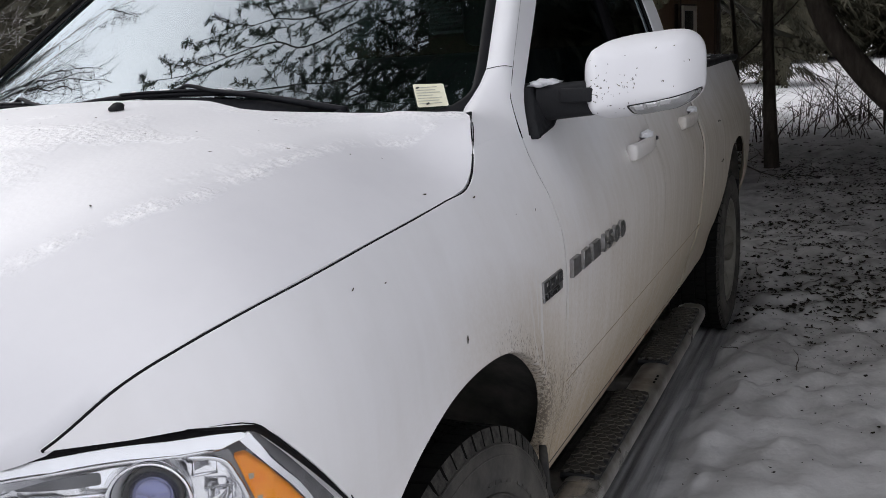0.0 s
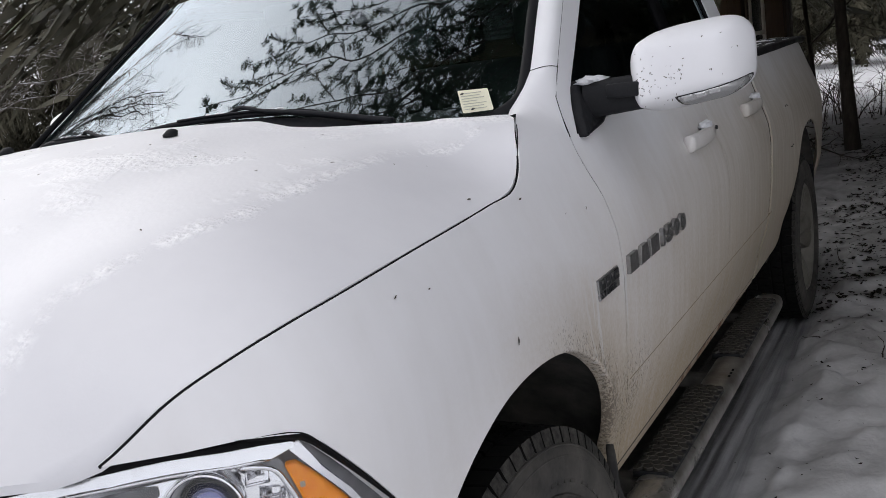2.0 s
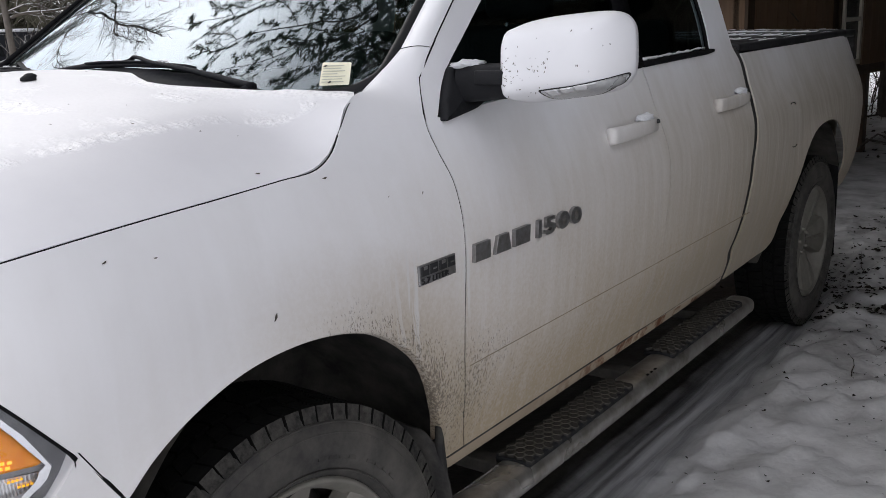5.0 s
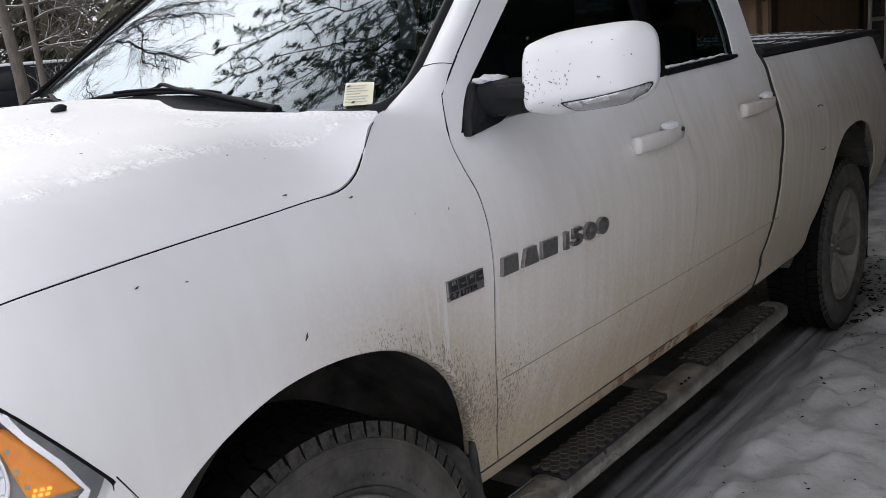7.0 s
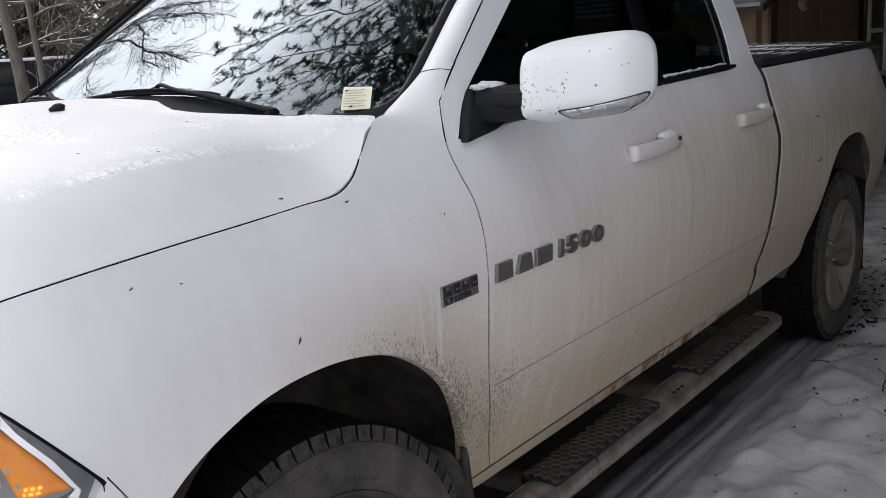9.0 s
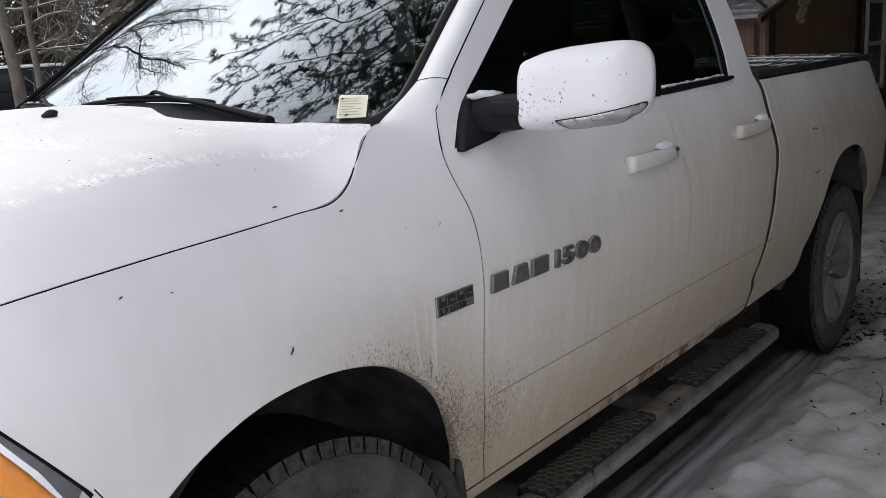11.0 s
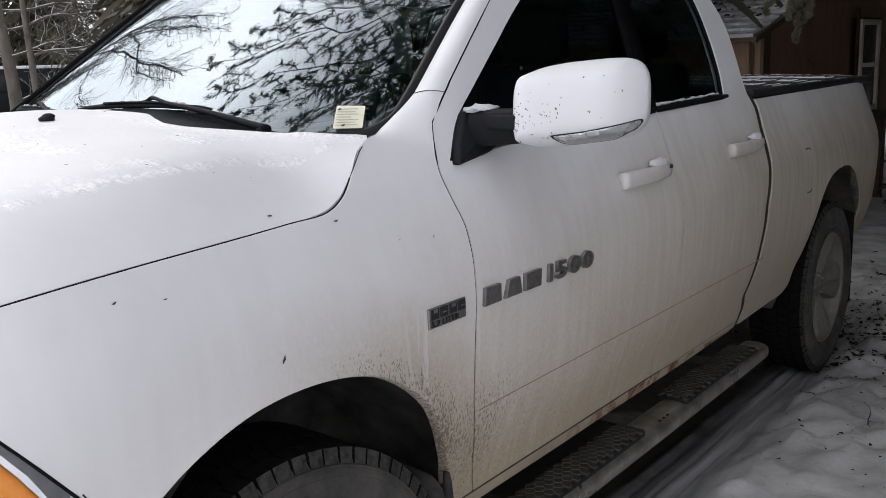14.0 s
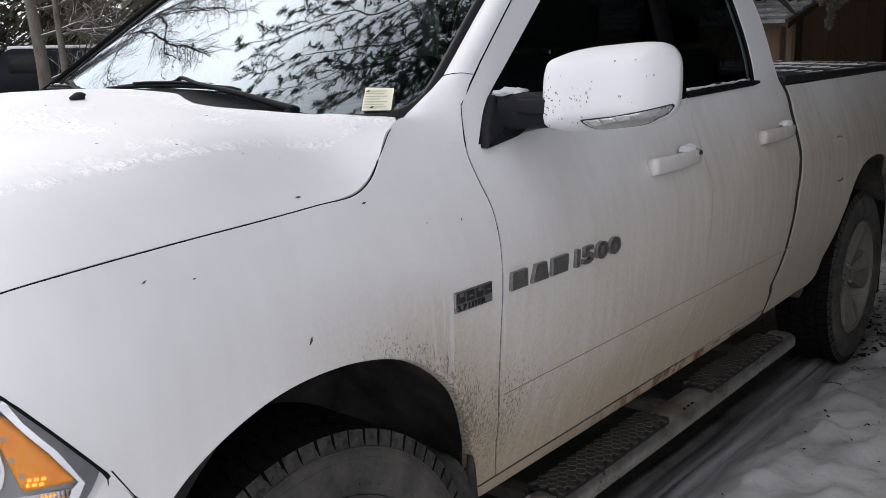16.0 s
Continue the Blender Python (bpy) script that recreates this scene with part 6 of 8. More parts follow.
tube("antenna", [(-0.87, 0.375, 1.36), (-0.87, 0.374, 1.45), (-0.87, 0.366, 1.64), (-0.87, 0.335, 2.10)], [0.005, 0.0028, 0.0024, 0.0018], ALLOY, truck, 6)

# ---- cabin seen through the glass ----
rows = []
for x in np.linspace(-0.80, 0.80, 17):
    yg = glass_y(x, 1.41)
    bump = 0.05 * math.exp(-((x - 0.40) / 0.17) ** 2)
    rows.append([Vector((x, yg + 0.04, 1.385)), Vector((x, yg + 0.20, 1.375 + bump * 0.3)), Vector((x, max(yg, 0.50) + 0.40, 1.365 + bump)), Vector((x, max(yg, 0.50) + 0.48, 1.30)), Vector((x, max(yg, 0.50) + 0.44, 0.95))])
part("dashboard", face_out(loft_bm(rows), (0, 0, 1)), DASH, truck)
part("headliner", box_bm(-0.70, 0.70, 1.22, 2.52, 1.820, 1.835), SEAT_CLOTH, truck)
for sx in (1, -1):
    part("door_card", box_bm(*sorted((sx * 0.80, sx * 0.83)), 0.75, 2.55, 0.6, 1.335, 0.01), DASH, truck)
steering = new("steering_wheel")
steering.parent = truck
m = pose(0.40, 1.02, 1.22, 65, 0, 0)
tube("rim", [m @ Vector((0.19 * math.cos(a), 0.19 * math.sin(a), 0)) for a in np.linspace(0, 2 * math.pi, 33)], 0.016, DASH, steering, 8)
part("boss", moved(box_bm(-0.09, 0.09, -0.07, 0.07, -0.03, 0.02, 0.02), m), DASH, steering)
tube("column", [m @ Vector((0, 0, 0)), m @ Vector((0, 0, -0.25))], 0.03, DASH, steering, 8)


def make_seat(x, y, w):
    seat = new("seat")
    seat.parent = truck
    part("cushion", box_bm(x - w, x + w, y, y + 0.50, 0.72, 0.92, 0.05, 3), SEAT_CLOTH, seat)
    bm = box_bm(x - w, x + w, y + 0.44, y + 0.60, 0.85, 1.52, 0.05, 3)
    for q in bm.verts:
        q.co.y += 0.22 * (q.co.z - 0.85)
        q.co.x = x + (q.co.x - x) * (1 - 0.12 * max(0, q.co.z - 1.2))
    part("backrest", bm, SEAT_CLOTH, seat)
    for hx in ((x,) if w < 0.4 else (x - 0.4, x + 0.4)):
        part("headrest", moved(box_bm(hx - 0.13, hx + 0.13, y + 0.60, y + 0.70, 1.545, 1.73, 0.04, 3), Matrix.Translation((0, 0.06, 0))), SEAT_CLOTH, seat)
        for dx in (-0.05, 0.05):
            tube("post", [(hx + dx, y + 0.70, 1.48), (hx + dx, y + 0.71, 1.57)], 0.007, CHROME, seat, 6)


make_seat(0.40, 1.15, 0.26)
make_seat(-0.40, 1.15, 0.26)
make_seat(0.0, 1.98, 0.66)
rear_mirror = extrude_bm(rounded_poly([(-0.12, 1.700), (0.12, 1.700), (0.12, 1.765), (-0.12, 1.765)], 0.02), lambda u, w, d: Vector((u, 0.92 + d, w)), 0.025)
part("cabin_mirror", rear_mirror, PLASTIC, truck)

# ---- flecks of bark and needles lying on the paint ----
rng = random.Random(21)
v, f = [], []


def fleck(p, n, ln, w, ang):
    n = n.normalized()
    a = n.cross(Vector((0.3, 0.5, 0.81))).normalized()
    b = n.cross(a)
    d = a * math.cos(ang) + b * math.sin(ang)
    e = n.cross(d)
    base = len(v)
    p = p + n * 0.0015
    for s, q, h in ((-1, -0.6, 0), (-0.3, -1, 0), (1, -0.3, 0), (0.8, 0.5, 0), (-0.2, 1, 0), (0, 0, 0.5)):
        c = p + d * (ln * s) + e * (w * q) + n * (w * h)
        v.append(tuple(c))
    for k in range(5):
        f.append((base + k, base + (k + 1) % 5, base + 5))


def hood_normal(x, y):
    e = 0.01
    return Vector((-(hood_z(x + e, y) - hood_z(x - e, y)) / (2 * e), -(hood_z(x, y + e) - hood_z(x, y - e)) / (2 * e), 1))


for x, y, s, ang in ((0.902, 0.128, 0.009, 1.2), (0.693, 0.02, 0.007, 0.4), (0.30, -0.02, 0.006, 0.2), (0.55, 0.20, 0.006, 0.7), (0.62, -0.10, 0.005, 1.1), (0.44, -0.05, 0.005, 0.3), (0.76, 0.12, 0.005, 2.0)):
    fleck(on_hood(x, y), hood_normal(x, y), s * 0.75, s * 0.30, ang)
for k in range(24):
    x, y = rng.uniform(-0.3, 0.88), rng.uniform(-0.55, 0.28)
    s = rng.uniform(0.0015, 0.004)
    fleck(on_hood(x, y), hood_normal(x, y), s, s * 0.4, rng.uniform(0, 3))
for y, z, s, ang in ((0.047, 1.051, 0.009, 1.45), (0.262, 1.262, 0.007, 0.6), (-0.245, 1.214, 0.005, 0.9), (-0.158, 1.202, 0.004, 0.5), (0.42, 1.20, 0.003, 1.0), (0.53, 1.19, 0.005, 1.5)):
    fleck(on_side(y, z), Vector((1, 0, 0.25)), s, s * 0.32, ang)
for k in range(75):
    u, w = rng.gauss(-0.5, 0.25), rng.gauss(-0.30, 0.30)
    if k > 62:
        u, w = rng.uniform(-0.3, 0.8), rng.uniform(-0.4, 0.7)
    if not (-0.9 < u < 0.9 and -0.85 < w < 0.85):
        continue
    uu = u * math.sqrt(1 - 0.36 * w ** 4)
    ww = w * math.sqrt(1 - 0.30 * abs(u) ** 5)
    edge = max(abs(u), abs(w)) ** 5
    z = 1.457 + 0.094 * ww + 0.010 * u + (0.008 * (-u - 0.2) * (-1 if w > 0 else 0.4) * abs(w) if u < -0.2 else 0)
    p = Vector((1.139 + 0.124 * uu, 0.895 + 0.085 * u - 0.105 * (1 - edge * 0.8) * (1 - 0.1 * w), z))
    s = rng.uniform(0.0010, 0.0030)
    fleck(p, Vector((0.2, -1, 0.1)), s, s * 0.45, rng.uniform(0, 3))
tagged(from_lists("bark_flecks", v, f, FLECK), "dark flecks of bark and needles on the white paint", "debris", kind="stuff")

# ---- ground ----
def ground_h(x, y):
    lumps = 0.012 * noise.noise(Vector((x * 1.7, y * 1.7, 3.1))) + 0.016 * noise.noise(Vector((x * 4.2, y * 3.6, 0.4))) + 0.026 * noise.noise(Vector((x * 8.5, y * 8, 5.4))) + 0.017 * noise.noise(Vector((x * 18, y * 17, 1.4)))
    lumps -= 0.050 * max(0.0, noise.noise(Vector((x * 3.3, y * 2.5, 9.4))) - 0.08)
    bank = 0.0
    if x > 0.94:
        t = min(1.0, max(0.0, (x - 0.985 - 0.05 * noise.noise(Vector((y * 2.1, 0.3, 0.7)))) / 0.14))
        bank = 0.065 * t * t * (3 - 2 * t) * (1.0 if y < 4.6 else max(0.2, 1 - (y - 4.6) / 2))
        lumps *= 0.5 + (0.85 * t if y > 0.2 else 0.85 * t * max(0.25, 1 + y * 0.3))
    elif y < 5:
        lumps *= 0.16
        # tread ruts pressed along the wheel track
        if x > 0.55 and y > -1:
            lumps += 0.007 * math.sin(x * 92 + 1.2 * math.sin(y * 0.9)) * min(1.0, (1.0 - x) / 0.06) + 0.010 * noise.noise(Vector((x * 6, y * 1.2, 4.0)))
    far = 0.0
    if y > 14:
        far = 0.02 * (y - 14) * 0.5
    if x < -3:
        far += 0.012 * (-3 - x)
        q = -0.82 * (x - 1.9) + 0.57 * (y + 1.4)
        if y > 2:
            far += 0.58 * math.exp(-((q - 20.2) / 1.3) ** 2) * (1 + 0.25 * noise.noise(Vector((x * 0.8, y * 0.8, 2.2))))
    return lumps + bank + far - 0.004


xs = sorted(set([round(q, 3) for q in np.concatenate([np.linspace(-400, -40, 8), np.linspace(-36, -4, 54), np.linspace(-3.5, 0.5, 14), np.linspace(0.55, 1.15, 46), np.linspace(1.17, 3.4, 70), np.linspace(3.6, 12, 16), np.linspace(16, 400, 9)])]))
ys = sorted(set([round(q, 3) for q in np.concatenate([np.linspace(-400, -20, 8), np.linspace(-16, -6.5, 14), np.linspace(-6, 0.4, 60), np.linspace(0.5, 6.5, 150), np.linspace(6.7, 16, 60), np.linspace(17, 60, 22), np.linspace(70, 400, 8)])]))
verts = [(x, y, ground_h(x, y)) for y in ys for x in xs]
nx = len(xs)
faces = [(j * nx + i, j * nx + i + 1, (j + 1) * nx + i + 1, (j + 1) * nx + i) for j in range(len(ys) - 1) for i in range(nx - 1)]
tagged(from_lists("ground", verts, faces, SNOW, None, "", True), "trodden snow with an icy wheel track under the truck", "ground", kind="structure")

# leaf litter, bark and twigs on the snow
rng = random.Random(5)
v, f = [], []


def leaf(x, y, s, mat_up=0.0):
    z = ground_h(x, y) + 0.004 + rng.uniform(0, 0.006)
    a = rng.uniform(0, 6.28)
    t1, t2 = rng.uniform(-0.7, 0.7), rng.uniform(-0.7, 0.7)
    base = len(v)
    n = 6
    for k in range(n):
        q = 2 * math.pi * k / n
        r = s * rng.uniform(0.30, 1.45)
        px, py = r * math.cos(q) * 1.35, r * math.sin(q) * 0.85
        qx, qy = px * math.cos(a) - py * math.sin(a), px * math.sin(a) + py * math.cos(a)
        v.append((x + qx, y + qy, z + abs(t1 * qx + t2 * qy)))
    v.append((x, y, z + s * 0.12))
    for k in range(n):
        f.append((base + k, base + (k + 1) % n, base + n))


for k in range(6400):
    if k < 5600:
        y = 2.6 + 8.0 * rng.random() ** 1.25
        x = rng.uniform(0.75, 4.0)
        if rng.random() > 0.02 + max(0.0, (y - 3.5 + 0.5 * (x > 1.3)) / 0.7):
            continue
        if noise.noise(Vector((x * 1.1, y * 0.9, 7.7))) < rng.uniform(-0.75, 0.40):
            continue
    else:
        x, y = rng.uniform(1.05, 3.4), rng.uniform(0.6, 3.6)
        if rng.random() < 0.62:
            continue
    # a small drift of bits lying together
    n_bits = int(1 + 10 * rng.random() ** 1.8) if y > 2.5 else rng.randint(1, 3)
    wide = 0.020 + 0.022 * n_bits ** 0.7
    for j in range(n_bits):
        leaf(x + rng.gauss(0, wide), y + rng.gauss(0, wide * 0.8), (0.005 + 0.015 * rng.random() ** 2.0) * (1.0 if y > 3.6 else 0.5))
for k in range(900):
    x, y = rng.uniform(-3, 4), rng.uniform(9, 16)
    leaf(x, y, rng.uniform(0.01, 0.03))
tagged(from_lists("leaf_litter", v, f, LEAF_LITTER), "dark scattered leaves and bark on the snow", "leaves", kind="stuff")
v, f = [], []
for k in range(150):
    x, y = rng.uniform(1.0, 4.0), rng.uniform(2.8, 14.0)
    a, ln = rng.uniform(0, 6.28), rng.uniform(0.03, 0.07 + 0.035 * min(y - 2.8, 4.0))
    z = ground_h(x, y)
    up = rng.random() < 0.15
    path = []
    for t in np.linspace(0, 1, 5):
        path.append((x + math.cos(a) * ln * t + 0.02 * math.sin(4 * t + k), y + math.sin(a) * ln * t, z + 0.008 + (0.10 * t if up else 0.008 * math.sin(3 * t))))
    tube_data(path, [0.003, 0.0027, 0.0022, 0.0015, 0.0008], 4, 1.0, v, f)
tagged(from_lists("twigs", v, f, BARK, None, "", True), "thin fallen twigs lying on the snow", "twigs", kind="stuff")


# ---- trees ----
def grow(path0, r0, depth, rng_, v, f, tips, bend=0.25, kids=(3, 5), shrink=0.62, length=None, droop=0.0, sides=6, min_r=0.0025):
    """A limb and its side branches, recursively; tips collects the ends."""
    n = len(path0)
    tube_data(path0, [max(min_r, r0 * (1 - 0.72 * i / (n - 1))) for i in range(n)], sides, 1.0, v, f, cap=False)
    tips.append((path0[-1], path0[-1] - path0[-2]))
    if depth == 0:
        return
    total = sum((b - a).length for a, b in zip(path0, path0[1:]))
    for k in range(rng_.randint(*kids)):
        t = rng_.uniform(0.22, 0.97)
        i = min(int(t * (n - 1)), n - 2)
        p = path0[i].lerp(path0[i + 1], t * (n - 1) - i)
        d = (path0[i + 1] - path0[i]).normalized()
        side = d.cross(Vector((rng_.uniform(-1, 1), rng_.uniform(-1, 1), rng_.uniform(-1, 1)))).normalized()
        ang = rng_.uniform(0.5, 1.05)
        dir_ = (d * math.cos(ang) + side * math.sin(ang)).normalized()
        ln = total * shrink * rng_.uniform(0.55, 1.0) * (1.15 - 0.6 * t)
        seg = 5 if depth > 1 else 4
        q, path = p.copy(), [p.copy()]
        for s in range(seg):
            dir_ = (dir_ + Vector((rng_.uniform(-1, 1), rng_.uniform(-1, 1), rng_.uniform(-1, 1) - droop)) * bend).normalized()
            q = q + dir_ * (ln / seg)
            path.append(q.copy())
        grow(path, max(min_r, r0 * (1 - 0.72 * t) * 0.62), depth - 1, rng_, v, f, tips, bend, kids, shrink, None, droop, 5 if depth > 1 else 3, min_r)


def bare_tree(name, base, limbs, trunk_r, height, seed, label, material, depth=3, kids=(4, 6), lean=(0, 0), droop=0.0, group="", bend=0.25, min_r=0.0025):
    rng_ = random.Random(seed)
    tree = thing(name, label, "tree", group)
    base = Vector(base)
    trunk = []
    for t in np.linspace(0, 1, 10):
        trunk.append(base + Vector((lean[0] * t + 0.05 * math.sin(5 * t + seed), lean[1] * t + 0.05 * math.cos(4 * t + seed), height * t - 0.1)))
    v, f = tube_data(trunk, [trunk_r * (1.25 - 0.25 * min(1, t * 6)) * (1 - 0.75 * t) for t in np.linspace(0, 1, 10)], 12)
    from_lists("trunk", v, f, TRUNK_BARK if material == PALE_BARK else material, tree, "", True)
    v, f, tips = [], [], []
    for k in range(limbs):
        t = rng_.uniform(0.13 if trunk_r < 0.08 and droop > 0.1 else 0.22, 0.95)
        i = min(int(t * 9), 8)
        p = trunk[i].lerp(trunk[i + 1], t * 9 - i)
        a = rng_.uniform(0, 6.28)
        dir_ = Vector((math.cos(a), math.sin(a), rng_.uniform(0.1, 0.8))).normalized()
        ln = height * rng_.uniform(0.28, 0.50) * (1.2 - 0.6 * t)
        q, path = p.copy(), [p.copy()]
        for s in range(7):
            dir_ = (dir_ + Vector((rng_.uniform(-1, 1), rng_.uniform(-1, 1), rng_.uniform(-0.8, 1) - droop)) * bend * 0.8).normalized()
            q = q + dir_ * (ln / 7)
            path.append(q.copy())
        grow(path, max(trunk_r * 0.36, 0.026 if height > 8 else 0.016) * (1.1 - 0.5 * t), depth, rng_, v, f, tips, bend, kids, 0.60, None, droop, 6, min_r)
    from_lists("crown", v, f, material, tree, "", True)
    return tree


def tuft(v, f, p, d, rng_, count, nl, width):
    """A brush of needles spreading from one point."""
    d = d.normalized()
    for k in range(count):
        nd = (d * rng_.uniform(0.2, 1.0) + Vector((rng_.uniform(-1, 1), rng_.uniform(-1, 1), rng_.uniform(-1, 1)))).normalized()
        w = nd.cross(Vector((rng_.uniform(-1, 1), rng_.uniform(-1, 1), rng_.uniform(-1, 1)))).normalized() * width
        e = p + nd * nl * rng_.uniform(0.6, 1.15)
        base = len(v)
        v.extend([tuple(p - w), tuple(p + w), tuple(e + w * 0.3), tuple(e - w * 0.3)])
        f.append((base, base + 1, base + 2, base + 3))


def bough(v, f, wv, wf, start, tip, rng_, sag=0.3, twigs=26, spread=0.75, nl=0.06, width=0.005, count=9, bare=0.14):
    """A crooked conifer limb with side twigs that end in tufts of needles."""
    start, tip = Vector(start), Vector(tip)
    total = (tip - start).length
    ph = rng_.uniform(0, 6)
    path = []
    for t in np.linspace(0, 1, 13):
        path.append(start.lerp(tip, t) + Vector((0.030 * math.sin(7 * t + ph), 0.035 * math.cos(9 * t + ph), 0.035 * math.sin(8 * t + ph * 2))) * total + Vector((0, 0, -sag * 2 * t * (1 - t) - sag * t * t * 0.4)))
    tube_data(path, [0.030 * (1 - 0.85 * t) * total / 4 + 0.005 for t in np.linspace(0, 1, 13)], 6, 1.0, wv, wf, cap=False)
    axis = (tip - start).normalized()
    lateral = axis.cross(Vector((0, 0, 1))).normalized()
    for k in range(twigs):
        t = bare + (1 - bare) * (k + rng_.random()) / twigs
        i = min(int(t * 12), 11)
        p = path[i].lerp(path[i + 1], t * 12 - i)
        s = 1 if k % 2 else -1
        ln = total * 0.27 * spread * (1.15 - 0.75 * t) * rng_.uniform(0.5, 1.2)
        dir_ = (axis * rng_.uniform(0.3, 0.9) + lateral * s * rng_.uniform(0.4, 1.0) + Vector((0, 0, rng_.uniform(-0.45, 0.35)))).normalized()
        q, twig = p.copy(), [p.copy()]
        for m_ in range(6):
            dir_ = (dir_ + Vector((rng_.uniform(-0.4, 0.4), rng_.uniform(-0.4, 0.4), rng_.uniform(-0.35, 0.3)))).normalized()
            q = q + dir_ * (ln / 6)
            twig.append(q.copy())
        tube_data(twig, [0.010, 0.009, 0.007, 0.006, 0.005, 0.004, 0.002], 4, 1.0, wv, wf, cap=False)
        for m_ in range(2, 7):
            tuft(v, f, twig[m_], twig[m_] - twig[m_ - 1], rng_, count, nl, width)
            for z_ in range(3 if nl < 0.045 else 2):
                d2 = (dir_ * 0.3 + Vector((rng_.uniform(-1, 1), rng_.uniform(-1, 1), rng_.uniform(-0.6, 0.6)))).normalized()
                o = twig[m_ - 1].lerp(twig[m_], rng_.random())
                l2 = ln * rng_.uniform(0.10, 0.28)
                mid = o + d2 * l2 * 0.55 + Vector((0, 0, rng_.uniform(-0.02, 0.02)))
                end = o + d2 * l2
                tube_data([o, mid, end], [0.004, 0.003, 0.0015], 3, 1.0, wv, wf, cap=False)
                tuft(v, f, mid, d2, rng_, count, nl, width)
                tuft(v, f, end, d2, rng_, count, nl, width)


# the conifer that overhangs the truck
rng = random.Random(31)
conifer = thing("conifer_tree", "tall dark conifer with drooping boughs over the truck", "tree")
trunk = [Vector((3.9 + 0.05 * math.sin(t * 4), 3.4 + 0.04 * math.cos(t * 5), t * 11 - 0.1)) for t in np.linspace(0, 1, 12)]
v, f = tube_data(trunk, [0.24 * (1.15 - t) for t in np.linspace(0, 1, 12)], 14)
from_lists("trunk", v, f, BARK, conifer, "", True)
nv, nf, wv, wf = [], [], [], []


def feather(v, f, p, d, up, ln, rng_, gap=0.0034, leaf_l=0.0115, leaf_w=0.0021):
    """Short flat needles set thickly on both sides of a twig."""
    d = d.normalized()
    lat = d.cross(up)
    lat = lat.normalized() if lat.length > 0.01 else Vector((1, 0, 0))
    for k in range(int(ln / gap)):
        o = p + d * (gap * k)
        side = lat * (1 if k % 2 else -1)
        nd = (d * rng_.uniform(0.0, 0.9) + side * rng_.uniform(0.3, 1.0) + up * rng_.uniform(-0.8, 0.8)).normalized()
        w = nd.cross(up).normalized() * leaf_w
        e = o + nd * leaf_l * rng_.uniform(0.4, 1.35) * (1.0 - 0.4 * k * gap / ln)
        base = len(v)
        v.extend([tuple(o - w), tuple(o + w), tuple(e + w * 0.4), tuple(e - w * 0.4)])
        f.append((base, base + 1, base + 2, base + 3))


def evergreen_limb(v, f, wv, wf, pts, rng_, reach=0.34, step=0.0165, r0=0.009):
    """A crooked limb, its side twigs and their feathered ends, lying in a loose layer."""
    path = spline(pts, 10)
    n = len(path)
    path = [p + Vector((noise.noise(p * 3.1), noise.noise(p * 3.1 + Vector((7, 0, 0))), noise.noise(p * 3.1 + Vector((0, 9, 0))))) * 0.085 for p in path]
    tube_data(path, [r0 * (1 - 0.86 * i / n) for i in range(n)], 6, 1.0, wv, wf, cap=False)
    up = Vector((0, 0, 1))
    total, last, flip = sum((b - a).length for a, b in zip(path, path[1:])), 0.0, 1
    run = 0.0
    for a, b in zip(path, path[1:]):
        run += (b - a).length
        left = total - run
        if left > 2.4 or run - last < step * rng_.uniform(0.6, 1.7):
            continue
        last, flip = run, -flip
        axis = (b - a).normalized()
        lat = axis.cross(up).normalized() * flip
        ln = min(reach, 0.10 + left * 0.55) * rng_.uniform(0.45, 1.15)
        dr = (axis * rng_.uniform(0.35, 0.9) + lat * rng_.uniform(0.5, 1.0) + up * rng_.uniform(-0.3, 0.35)).normalized()
        q, twig = a.copy(), [a.copy()]
        for k in range(7):
            dr = (dr + axis * 0.10 + Vector((rng_.uniform(-0.3, 0.3), rng_.uniform(-0.3, 0.3), rng_.uniform(-0.38, 0.26)))).normalized()
            q = q + dr * (ln / 7)
            twig.append(q.copy())
        tube_data(twig, [0.0026, 0.0024, 0.0021, 0.0019, 0.0016, 0.0014, 0.0011, 0.0007], 4, 1.0, wv, wf, cap=False)
        for k in range(2, 8):
            if rng_.random() < 0.12:
                continue
            seg = twig[k] - twig[k - 1]
            feather(v, f, twig[k - 1], seg, up, seg.length, rng_)
            for z_ in (-1, 1, -1, 1, -1, 1, -1, 1):
                if rng_.random() < 0.30:
                    continue
                lat2 = seg.normalized().cross(up)
                d2 = (seg.normalized() * rng_.uniform(-0.1, 1.0) + lat2 * z_ * rng_.uniform(0.3, 1.0) + up * rng_.uniform(-0.6, 0.6)).normalized()
                l2 = rng_.uniform(0.014, 0.050)
                o = twig[k - 1].lerp(twig[k], rng_.random())
                feather(v, f, o, d2, up, l2, rng_)


